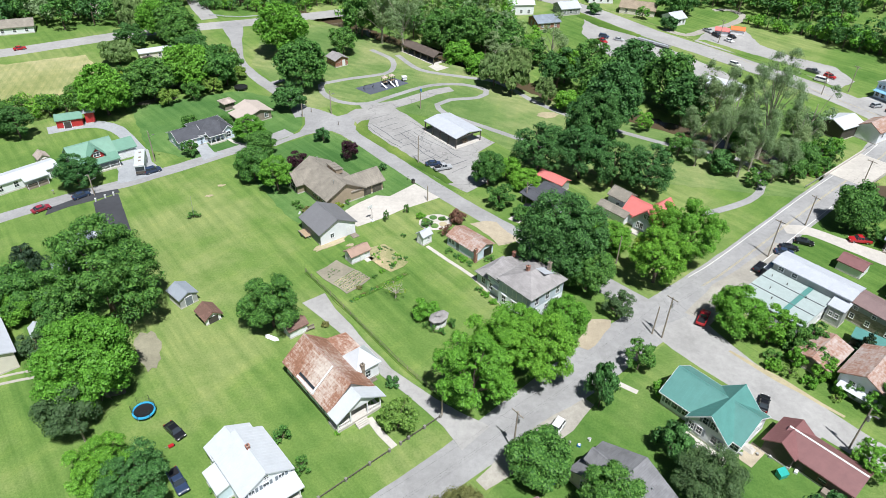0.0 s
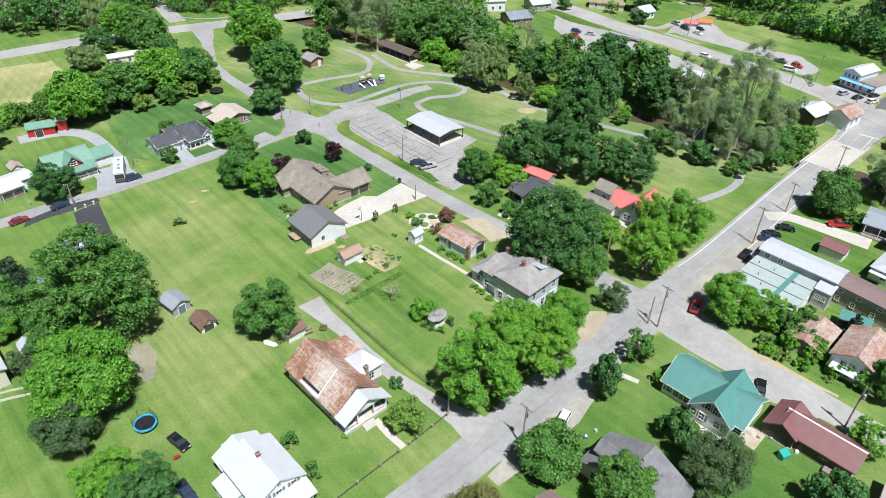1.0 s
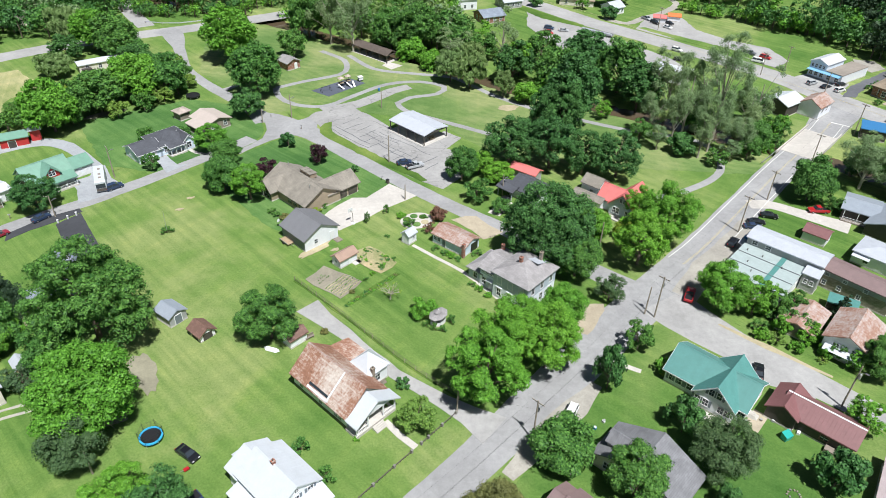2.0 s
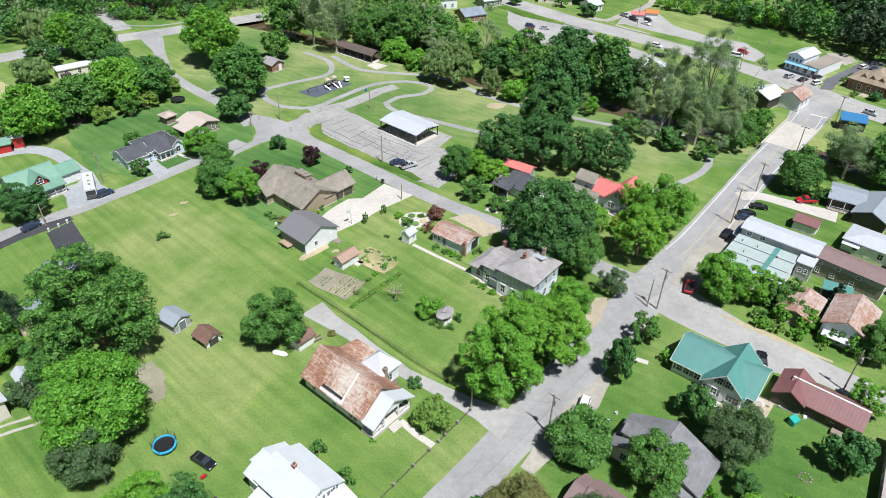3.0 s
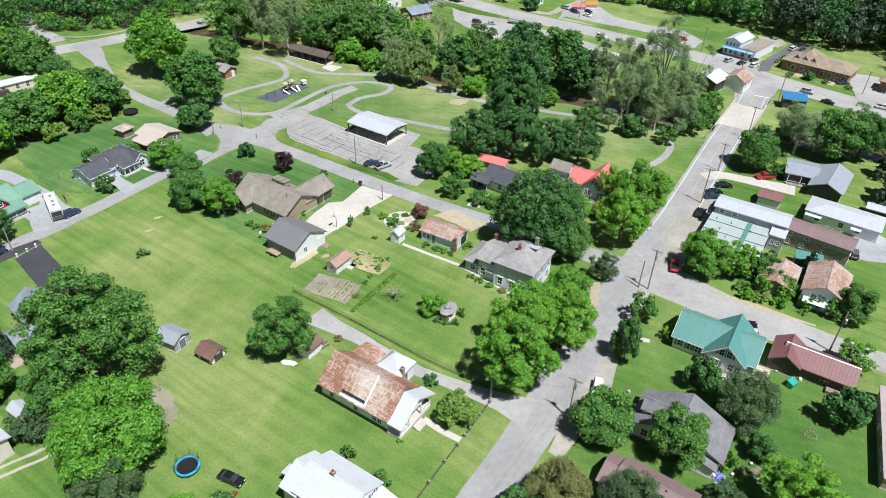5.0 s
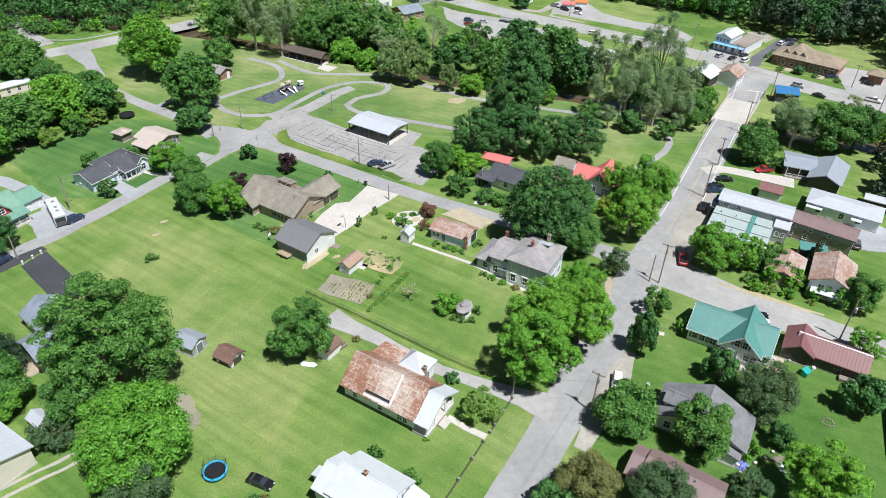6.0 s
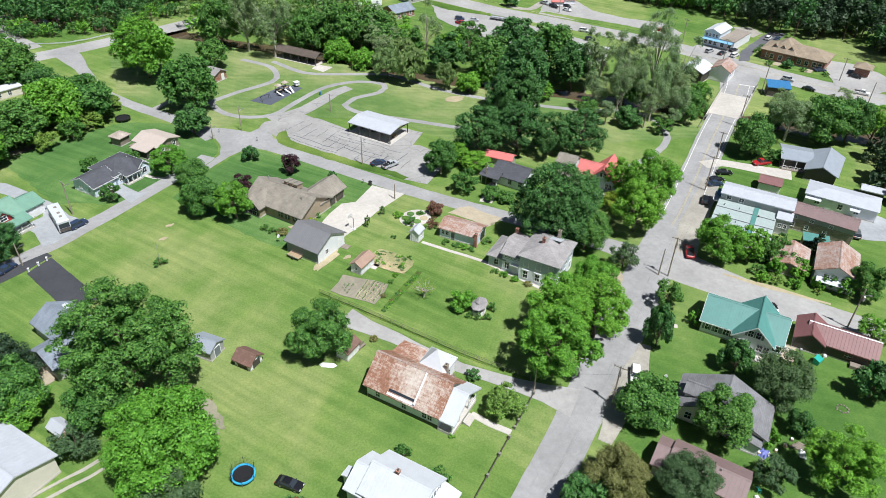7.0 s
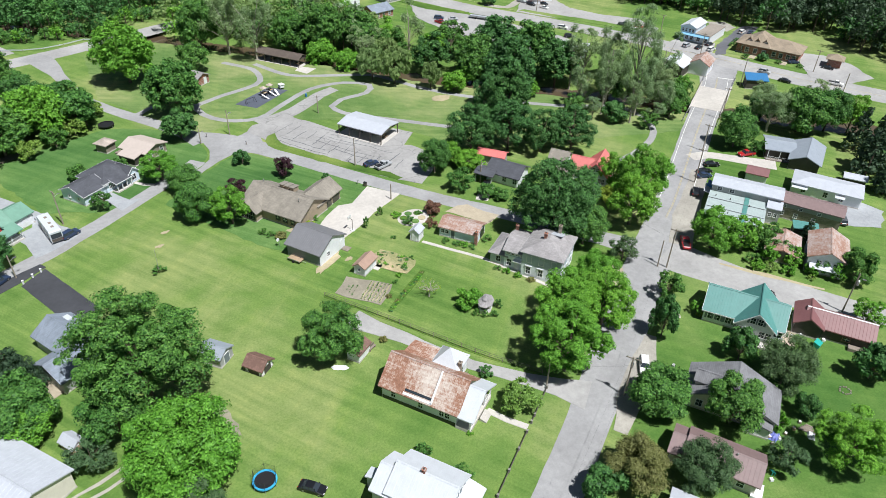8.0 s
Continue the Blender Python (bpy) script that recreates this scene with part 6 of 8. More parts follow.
def leaf_mesh(name, verts, mat):
    """One triangle to a spray."""
    n = len(verts)
    me = bpy.data.meshes.new(name)
    me.vertices.add(n)
    me.vertices.foreach_set("co", verts.astype(np.float32).ravel())
    me.loops.add(n)
    me.loops.foreach_set("vertex_index", np.arange(n, dtype=np.int32))
    me.polygons.add(n // 3)
    me.polygons.foreach_set("loop_start", np.arange(0, n, 3, dtype=np.int32))
    me.materials.append(MAT[mat])
    me.update(calc_edges=True)
    return me


def crown_clumps(form, R, H, base, count, rng, tuft=0.75):
    """Clump centres and radii for a crown of radius R between base and H: boughs first, then tufts over each bough."""
    cs, rs = [], []
    cz, rz = (base + H) / 2, (H - base) / 2
    if form == "cone":
        for i in range(count):
            u = (i + 0.5) / count
            z = base + (H - base) * (1 - math.sqrt(1 - u)) ** 0.9
            f = 1 - (z - base) / (H - base)
            a = i * 2.39996 + rng.uniform(-0.4, 0.4)
            rr = R * (0.12 + 0.88 * f) * rng.uniform(0.55, 1.0)
            cs.append((rr * math.cos(a), rr * math.sin(a), z + rng.uniform(-0.3, 0.3)))
            rs.append(R * (0.14 + 0.16 * f) * rng.uniform(0.8, 1.2))
        return cs, rs
    n = max(7, min(30, int(count / 16)))
    per = count / n
    boughs = []
    for i in range(n):
        zz = 1 - 1.6 * (i + 0.5) / n
        a = i * 2.39996 + rng.uniform(-0.3, 0.3)
        q = math.sqrt(max(0.0, 1 - zz * zz)) ** 0.85
        k = rng.uniform(0.55, 0.82)
        br = rng.uniform(0.24, 0.39) * (1.15 if n < 12 else 1.0)
        if form == "airy":
            k, br, zz = rng.uniform(0.2, 0.9), rng.uniform(0.16, 0.28), rng.uniform(-0.85, 0.97)
            q = math.sqrt(max(0.0, 1 - zz * zz)) ** 0.7
        boughs.append((R * q * k * math.cos(a), R * q * k * math.sin(a), cz + rz * zz * k, br * R, br * rz))
    for bx, by, bz, br, bh in boughs:
        m = int(per)
        o = np.array([bx, by, (bz - cz) * R / rz])
        o = o / (np.linalg.norm(o) + 1e-6)
        for j in range(m):
            d = rng.normal(size=3) + o * 0.9 + np.array([0, 0, 0.35])
            d /= np.linalg.norm(d)
            k = rng.uniform(0.8, 1.08)
            cs.append((bx + d[0] * br * k, by + d[1] * br * k, max(base + 0.2, bz + d[2] * bh * k)))
            rs.append(tuft * rng.uniform(0.5, 1.35))
    return cs, rs


PROTO = {}


def make_tree(name, label, mat, R, H, form, seed, leaf, clumps, per, bark, base_f, tuft, kind):
    rng = np.random.default_rng(seed)
    base = H * base_f
    t = thing(name, label, "tree" if name == "tree" else name, 0, 0, 0)
    cs, rs = crown_clumps(form, R, H, base, clumps, rng, tuft)
    v = leaf_cloud(cs, rs, per, leaf, rng, 0.5 if form == "cone" else 0.78, 0.5 if form in ("cone",) else (1.6 if form == "willow" else 0.0))
    if form != "cone" and kind != "grey":
        heart = np.asarray(cs)[::2] * np.array([0.72, 0.72, 1.0])
        heart[:, 2] = (heart[:, 2] - H * 0.5) * 0.64 + H * 0.46
        v = np.concatenate([v, leaf_cloud(heart, np.full(len(heart), R * 0.10), 6, min(leaf * 3.2, R * 0.16), rng)])
    ob = new("crown", leaf_mesh("crown", v, mat))
    ob.parent = t
    g = Geo()
    r0 = max(0.06, R * 0.05)
    top = (rng.uniform(-0.2, 0.2), rng.uniform(-0.2, 0.2), H * (0.92 if form == "cone" else 0.6))
    g.tube((0, 0, -0.3), (top[0] * 0.5, top[1] * 0.5, top[2] * 0.5), r0 * 1.25, r0 * 0.8, 7)
    g.tube((top[0] * 0.5, top[1] * 0.5, top[2] * 0.5), top, r0 * 0.8, r0 * 0.35, 7)
    for i in range(0, len(cs), max(1, len(cs) // 16)):
        c = Vector(cs[i])
        s = Vector((0, 0, min(top[2] * 0.85, max(base * 0.7 + 0.3, c.z * 0.45))))
        m = s.lerp(c, 0.5) + Vector((0, 0, 0.08 * R))
        g.tube(s, m, r0 * 0.42, r0 * 0.26, 5)
        g.tube(m, s.lerp(c, 0.95), r0 * 0.26, r0 * 0.08, 5)
    part("trunk", g, bark, t)
    return t


KINDS = {
    # kind: material, form, bark, base share, leaf size, label
    "bright": ("bright", "maple", "bark", 0.05, 1.0, "bright green leafy maple in full summer leaf"),
    "maple": ("maple", "maple", "bark", 0.05, 1.0, "broad green maple with a dense crown"),
    "deep": ("deep", "maple", "bark", 0.05, 1.0, "dark green broadleaf tree with a dense rounded crown"),
    "grey": ("greyleaf", "airy", "pale_bark", 0.08, 0.8, "tall grey-green tree with a loose airy crown"),
    "willow": ("willow", "willow", "bark", 0.06, 1.0, "pale weeping willow by the creek"),
    "cone": ("needles", "cone", "bark", 0.05, 0.8, "dark green conifer with drooping boughs"),
    "lime": ("lime", "maple", "bark", 0.06, 0.9, "small light green tree with a loose round crown"),
    "copper": ("copper", "maple", "bark", 0.10, 0.8, "brownish copper-leaved tree with fine leaves"),
    "dusk": ("dusk", "maple", "bark", 0.06, 0.8, "dull dark green tree with fine leaves"),
    "purple": ("purple", "maple", "bark", 0.05, 0.8, "round purple-leaved ornamental tree"),
    "russet": ("russet", "maple", "bark", 0.05, 0.8, "reddish brown ornamental tree"),
    "yellow": ("yellow", "maple", "bark", 0.05, 0.8, "yellow-green shrub in fresh leaf"),
}


def tree(kind, x, y, R, H, turn=None, group="", low=False):
    mat, form, bark, base_f, leaf, label = KINDS[kind]
    size = "big" if R > 6.5 else "mid" if R > 3.2 else "small" if R > 1.5 else "tiny"
    if low:
        base_f = 0.0
    rng = random.Random(int(x * 31 + y * 17))
    far = size in ("big", "mid") and y > 175
    key = (kind, size, low, far, rng.randrange(2) if size in ("big", "mid") else 0)
    name = "tree" if H > 3.4 and not low else "bush"
    if key not in PROTO:
        clumps, per, ls, tuft = {"big": (440, 48, 0.52, 1.12), "mid": (250, 44, 0.44, 0.86), "small": (150, 36, 0.28, 0.46), "tiny": (56, 23, 0.21, 0.25)}[size]
        if far:
            per, ls = int(per * 0.6), ls * 1.2
        elif size in ("big", "mid"):
            per, ls = int(per * 2.2), ls * 0.64
        if form == "cone":
            clumps, per = clumps // 3, per * 2
        if kind == "grey":
            clumps, ls = int(clumps * 0.72), ls * 0.78
        t = make_tree(name, label if name == "tree" else label.replace("tree", "shrub"), mat, R, H, form, 11 + len(PROTO), ls * leaf, clumps, per, bark, base_f, tuft, kind)
        PROTO[key] = (t, R, H)
        t.matrix_basis = pose(x, y, ground_z(x, y), 0, 0, rng.uniform(0, 360) if turn is None else turn)
        return t
    p, r0, h0 = PROTO[key]
    m = pose(x, y, ground_z(x, y), 0, 0, rng.uniform(0, 360) if turn is None else turn) @ Matrix.Diagonal((R / r0, R / r0, H / h0, 1))
    c = copy_thing(p, m)
    c.name = name
    return c


TREES = [
    # round the near yards
    ("maple", -61.1, 95.4, 10.2, 20.0), ("bright", -56.6, 76.2, 7.0, 13.8), ("dusk", -56.6, 68.8, 4.0, 8.2), ("maple", -65.6, 88.8, 4.7, 10.0), ("maple", -30.9, 94.0, 4.9, 10.4),
    ("bright", 5.6, 76.0, 6.4, 13.0), ("bright", 17.2, 82.6, 5.7, 12.2), ("bright", 9.4, 83.2, 6.0, 11.8), ("bright", 13.9, 87.6, 4.8, 10.8), ("bright", 23.0, 93.4, 3.8, 8.6), ("lime", -6.2, 71.2, 2.95, 5.2),
    ("deep", 24.3, 112.2, 8.4, 18.2), ("maple", 29.5, 107.8, 4.6, 9.4), ("bright", 44.0, 110.8, 5.8, 12.6), ("bright", 52.6, 118.0, 6.4, 14.0), ("bright", 50.0, 126.6, 3.9, 8.8), ("bright", 37.5, 121.0, 3.6, 7.0),
    ("deep", 24.5, 155.5, 6.4, 13.6), ("deep", 35.0, 154.2, 6.2, 14.4), ("deep", 42.8, 150.0, 5.2, 11.6), ("deep", 51.2, 147.9, 5.8, 12.0), ("deep", 40.8, 166.0, 6.0, 18.0), ("deep", 46.0, 176.0, 7.4, 23.0), ("deep", 38.5, 173.0, 5.2, 15.0),
    ("maple", 11.2, 149.3, 3.8, 8.8), ("maple", 13.6, 139.2, 3.2, 5.6), ("bright", 20.4, 148.6, 3.6, 4.6), ("bright", 16.0, 152.0, 3.4, 6.4),
    ("bright", -58.1, 238.2, 9.0, 18.2), ("maple", -46.0, 209.2, 7.4, 15.2), ("maple", -37.5, 241.0, 4.6, 9.8), ("deep", -47.0, 191.0, 4.3, 7.6), ("bright", -53.6, 169.4, 4.6, 7.0), ("maple", -48.9, 161.6, 3.4, 6.6), ("maple", -47.4, 148.4, 3.9, 8.8), ("bright", -40.6, 143.4, 4.2, 8.6),
    ("purple", -24.8, 160.8, 2.2, 5.2), ("purple", -37.8, 154.4, 2.4, 4.3), ("deep", -33.8, 170.8, 1.8, 3.6), ("maple", -67.2, 160.0, 2.2, 4.5), ("deep", -88.7, 142.2, 4.9, 8.6),
    ("deep", 26.7, 76.6, 2.1, 9.0), ("maple", 35.1, 85.4, 2.7, 6.2), ("maple", 15.0, 62.9, 4.2, 7.4), ("maple", 24.3, 56.0, 4.3, 9.2), ("deep", 35.9, 66.6, 2.4, 6.6), ("dusk", 38.6, 59.4, 4.7, 8.6), ("deep", 54.2, 54.6, 2.8, 7.4), ("bright", 55.4, 96.4, 4.5, 9.6), ("bright", 61.0, 93.2, 3.2, 8.4), ("maple", 65.0, 92.0, 2.4, 6.0), ("bright", 68.4, 85.4, 1.8, 3.8), ("bright", 37.7, 79.7, 1.5, 2.9), ("copper", 3.2, 52.7, 4.2, 7.6), ("dusk", 12.0, 48.6, 4.0, 7.4), ("deep", -2.6, 52.3, 2.5, 5.6),
    ("dusk", 34.2, 99.6, 2.7, 5.4), ("bright", 24.8, 97.6, 2.6, 5.0), ("deep", -41.6, 57.0, 4.7, 8.8), ("bright", -47.6, 59.4, 4.6, 7.6), ("cone", -80.4, 104.2, 4.8, 10.4), ("bright", -79.0, 94.8, 4.4, 6.8), ("dusk", -69.6, 84.6, 3.0, 4.8),
    ("bright", 35.2, 43.2, 5.2, 9.6), ("dusk", 26.0, 45.9, 2.6, 4.8), ("deep", 36.7, 52.6, 1.6, 4.8), ("bright", 65.2, 64.8, 2.9, 6.2), ("maple", 75.2, 75.8, 3.4, 7.4), ("cone", 77.5, 90.4, 2.0, 6.0), ("maple", 69.4, 93.2, 2.2, 4.8), ("bright", 72.6, 77.6, 1.9, 4.2), ("maple", 70.6, 80.6, 1.7, 3.6),
    # by the creek and the bridge
    ("grey", 72.8, 165.2, 5.2, 19.5), ("grey", 69.0, 172.0, 4.6, 17.0), ("grey", 88.0, 170.6, 8.2, 36.0), ("grey", 79.0, 172.0, 6.0, 29.0), ("grey", 76.0, 188.6, 5.0, 24.0), ("grey", 81.6, 160.5, 5.6, 24.0), ("grey", 88.6, 158.0, 4.8, 15.5), ("grey", 77.4, 157.0, 4.6, 14.0), ("grey", 97.5, 170.6, 5.2, 22.0), ("grey", 102.6, 175.4, 5.2, 22.0), ("grey", 93.0, 164.4, 4.8, 16.0), ("maple", 95.2, 160.6, 3.6, 8.4), ("grey", 85.4, 154.6, 3.6, 6.6), ("maple", 80.6, 152.8, 3.0, 4.6), ("maple", 90.6, 155.4, 3.2, 6.8), ("grey", 67.6, 162.4, 3.6, 8.0), ("maple", 64.6, 168.0, 3.2, 6.4), ("deep", 73.6, 160.0, 3.2, 6.0), ("deep", 84.0, 177.6, 4.2, 10.0), ("maple", 95.6, 133.4, 4.6, 10.6), ("maple", 99.4, 128.4, 2.4, 3.8),
    ("grey", 112.5, 138.0, 7.0, 15.0), ("maple", 120.8, 134.6, 6.2, 13.0), ("maple", 128.8, 131.9, 5.2, 12.4), ("bright", 136.0, 129.6, 5.0, 12.0), ("deep", 118.0, 146.0, 4.6, 9.0), ("grey", 142.4, 147.5, 4.4, 9.0), ("grey", 127.0, 157.0, 3.6, 6.8),
    ("willow", 21.8, 209.2, 5.0, 11.5), ("willow", 31.4, 201.6, 3.0, 8.8), ("willow", 16.0, 215.0, 5.0, 10.5), ("bright", 37.6, 196.8, 3.4, 6.0), ("bright", 58.6, 184.0, 2.8, 5.6), ("bright", 40.0, 219.5, 4.2, 11.5), ("bright", 45.6, 204.4, 3.4, 8.0),
    ("grey", -16.2, 246.0, 8.0, 23.0), ("grey", -24.5, 254.5, 7.6, 22.0), ("maple", -33.0, 262.0, 6.6, 18.0), ("bright", 4.6, 237.4, 4.8, 9.0), ("bright", 11.0, 227.6, 4.0, 7.4), ("maple", -2.0, 252.0, 7.0, 16.0), ("maple", 8.0, 246.0, 7.0, 17.0), ("grey", 18.8, 232.8, 6.6, 13.5), ("willow", 25.0, 227.6, 4.4, 10.0),
    ("maple", 49.0, 226.0, 6.4, 12.5), ("grey", 37.6, 238.0, 6.2, 20.0), ("deep", 37.1, 216.0, 6.2, 13.6), ("maple", 49.1, 207.0, 6.6, 15.0), ("deep", 60.0, 212.0, 7.6, 17.4), ("maple", 69.5, 203.2, 7.2, 17.2), ("deep", 72.0, 191.5, 6.6, 16.4), ("grey", 81.0, 189.0, 6.6, 18.0), ("deep", 56.0, 199.2, 5.6, 15.0), ("grey", 92.6, 190.0, 6.4, 16.0), ("maple", 30.0, 234.4, 5.2, 9.6), ("maple", 20.2, 246.0, 7.4, 13.5), ("deep", 103.4, 178.0, 4.0, 8.0),
    # woods west of the park street
    ("maple", -90.2, 196.6, 7.0, 12.6), ("bright", -81.5, 204.6, 7.6, 13.6), ("maple", -72.8, 207.4, 5.6, 11.4), ("maple", -95.6, 188.8, 5.6, 12.0), ("bright", -99.0, 184.0, 7.4, 14.0), ("bright", -83.0, 212.0, 7.0, 10.6), ("maple", -76.6, 216.0, 6.2, 10.6), ("maple", -92.0, 204.0, 5.0, 7.0), ("yellow", -98.0, 202.0, 4.4, 7.6), ("deep", -87.5, 226.5, 5.6, 10.0), ("maple", -96.5, 242.0, 6.6, 12.5), ("maple", -89.6, 236.0, 4.2, 8.0), ("maple", -100.0, 247.6, 7.0, 13.5), ("bright", -108.4, 251.8, 7.4, 14.0), ("deep", -114.0, 241.0, 5.2, 9.0), ("willow", -121.0, 262.5, 5.4, 12.0), ("willow", -112.6, 225.6, 5.0, 7.6), ("maple", -111.0, 190.6, 3.6, 6.0), ("deep", -116.4, 167.4, 4.4, 9.4), ("maple", -124.0, 170.0, 5.0, 9.0), ("maple", -79.0, 95.4, 4.4, 9.6), ("lime", -68.6, 214.6, 2.6, 4.4), ("maple", -70.8, 209.0, 3.0, 5.6), ("lime", -73.6, 203.0, 3.1, 5.2), ("maple", -78.2, 197.4, 3.2, 6.0), ("lime", -84.4, 192.6, 3.0, 5.4), ("maple", -72.0, 221.0, 3.2, 6.4), ("lime", -75.6, 228.4, 3.2, 6.0), ("maple", -79.8, 221.6, 4.0, 8.0),
    # beyond the highway
    ("maple", 96.8, 300.0, 5.6, 11.0), ("deep", 104.0, 303.0, 5.2, 10.0), ("deep", 91.4, 281.6, 2.8, 5.4), ("bright", 84.0, 296.0, 2.6, 5.2), ("deep", 64.0, 301.6, 2.6, 4.6),
]
for _k, _x, _y, _r, _h in TREES:
    tree(_k, _x, _y, _r, _h)
for _x, _y, _r, _h, _k in ((-24.1, 68.4, 1.4, 2.3, "maple"), (-19.9, 62.6, 1.45, 2.4, "maple"), (-31.1, 58.9, 1.15, 1.9, "maple"), (-2.6, 98.2, 2.5, 3.3, "bright"), (-2.5, 94.9, 0.72, 1.4, "maple"), (-1.1, 93.9, 0.72, 1.4, "maple"), (0.4, 93.3, 0.72, 1.3, "maple"), (2.3, 95.4, 0.8, 1.9, "maple"), (-7.8, 80.2, 1.2, 1.6, "deep"), (-21.4, 94.6, 0.6, 0.8, "copper"),
                          (-57.3, 130.4, 1.3, 1.4, "maple"), (-26.6, 137.0, 1.2, 1.3, "yellow"), (-24.6, 136.0, 1.2, 1.3, "yellow"), (-23.0, 138.6, 0.9, 1.1, "maple"), (-33.6, 135.4, 1.0, 1.0, "maple"), (-31.6, 134.0, 1.0, 1.1, "copper"), (-35.0, 137.0, 1.0, 1.1, "maple"), (3.4, 131.6, 1.8, 2.6, "russet"), (1.0, 126.3, 1.5, 2.2, "russet"), (-3.4, 129.2, 1.4, 1.6, "maple"), (-5.2, 133.0, 1.1, 0.8, "bright"), (0.2, 132.4, 0.8, 0.6, "maple"), (-7.6, 116.6, 0.5, 0.5, "maple"), (-10.4, 113.9, 0.6, 0.6, "maple"), (-12.2, 111.6, 0.6, 0.5, "bright"), (-13.6, 109.8, 0.6, 0.6, "maple"), (-16.4, 106.0, 0.5, 0.5, "copper"), (10.4, 116.9, 1.1, 1.2, "maple"), (3.4, 117.6, 0.9, 0.8, "maple"), (4.6, 116.4, 0.9, 0.8, "bright"), (6.0, 115.2, 0.8, 0.7, "maple"), (1.6, 119.6, 0.9, 0.9, "maple"), (9.0, 104.6, 0.8, 0.8, "bright"), (10.4, 102.6, 0.8, 0.7, "bright"), (7.8, 106.4, 0.8, 0.8, "maple"), (12.4, 100.4, 0.7, 0.6, "copper"),
                          (-13.0, 131.0, 0.65, 2.9, "maple"), (-8.5, 134.9, 0.65, 2.4, "maple"), (-15.8, 155.3, 1.0, 1.7, "deep"), (18.6, 133.8, 2.0, 2.8, "maple"), (21.2, 131.4, 1.8, 2.4, "maple"), (29.6, 133.2, 1.6, 2.2, "bright"), (44.2, 120.8, 2.4, 4.6, "yellow"), (34.2, 128.6, 2.6, 4.0, "bright"), (30.2, 143.6, 1.0, 1.9, "maple"), (52.6, 137.4, 1.5, 3.2, "maple"), (-44.2, 196.4, 1.3, 2.0, "purple"), (-62.8, 178.8, 1.6, 2.8, "maple"), (-72.6, 176.6, 1.9, 3.6, "maple"), (-8.6, 125.0, 0.6, 0.6, "maple"), (30.8, 52.4, 1.5, 2.2, "bright"), (37.6, 78.8, 0.7, 0.7, "yellow"), (59.4, 86.8, 1.4, 1.6, "bright"), (61.8, 85.0, 1.5, 1.8, "lime"), (64.3, 82.6, 1.3, 1.5, "bright"), (67.0, 84.4, 1.7, 2.8, "bright"), (69.2, 80.9, 1.5, 2.0, "bright"), (64.2, 87.8, 1.8, 3.2, "bright"), (60.4, 88.8, 1.5, 2.2, "maple"), (67.6, 79.4, 0.9, 1.0, "lime"), (152, 189, 1.3, 1.6, "maple"), (156.6, 184.8, 1.6, 2.6, "deep"), (160, 180.4, 1.2, 1.3, "maple"), (164.4, 174.6, 1.2, 1.2, "maple"), (160, 203.0, 1.2, 1.4, "maple"), (163, 205.0, 1.2, 1.4, "maple"), (157, 201.4, 1.2, 1.4, "maple"), (-91.0, 158.6, 1.2, 1.8, "maple"), (-15.6, 69.6, 0.5, 0.5, "bright"), (-11.4, 75.6, 0.8, 1.0, "maple")):
    tree(_k, _x, _y, _r, _h, low=True)


def woods(name, label, spots, mats, leaf=0.85, clumps=26, per=20, form="maple"):
    """Distant woods, joined by kind of leaf."""
    rng = np.random.default_rng(len(spots))
    root = thing(name, label, "woods", kind="stuff")
    bins = {m: [] for m in mats}
    trunks = Geo()
    for i, (x, y, r, h) in enumerate(spots):
        cs, rs = crown_clumps(form if form == "cone" else "maple", r, h, h * 0.06, clumps * (2 if form == "cone" else 4), rng, leaf * 1.5)
        v = leaf_cloud(cs, rs, int(per * (0.65 if form == "cone" else 0.42)), leaf, rng, 0.6 if form == "cone" else 0.78, 0.3 if form == "cone" else 0.0, 0.15)
        bins[mats[i % len(mats)]].append(v + np.array([x, y, ground_z(x, y)]))
        trunks.tube((x, y, ground_z(x, y) - 0.5), (x, y, ground_z(x, y) + h * 0.6), 0.3, 0.12, 5)
    for m, vs in bins.items():
        if vs:
            ob = tagged(new("leaves", leaf_mesh("leaves", np.concatenate(vs), m)), kind="stuff")
            ob.parent = root
    tagged(part("trunks", trunks, "bark", root), kind="stuff")
    return root


def scatter(poly, gap, rmin, rmax, seed, keep=None):
    rng = random.Random(seed)
    xs, ys = [p[0] for p in poly], [p[1] for p in poly]

    def inside(x, y):
        c = False
        for (ax, ay), (bx, by) in zip(poly, poly[1:] + poly[:1]):
            if (ay > y) != (by > y) and x < (bx - ax) * (y - ay) / (by - ay) + ax:
                c = not c
        return c

    out = []
    y = min(ys)
    while y < max(ys):
        x = min(xs)
        while x < max(xs):
            px, py = x + rng.uniform(-0.4, 0.4) * gap, y + rng.uniform(-0.4, 0.4) * gap
            if inside(px, py):
                r = rng.uniform(rmin, rmax)
                out.append((px, py, r, r * rng.uniform(1.7, 2.5)))
            x += gap
        y += gap * 0.9
    return out


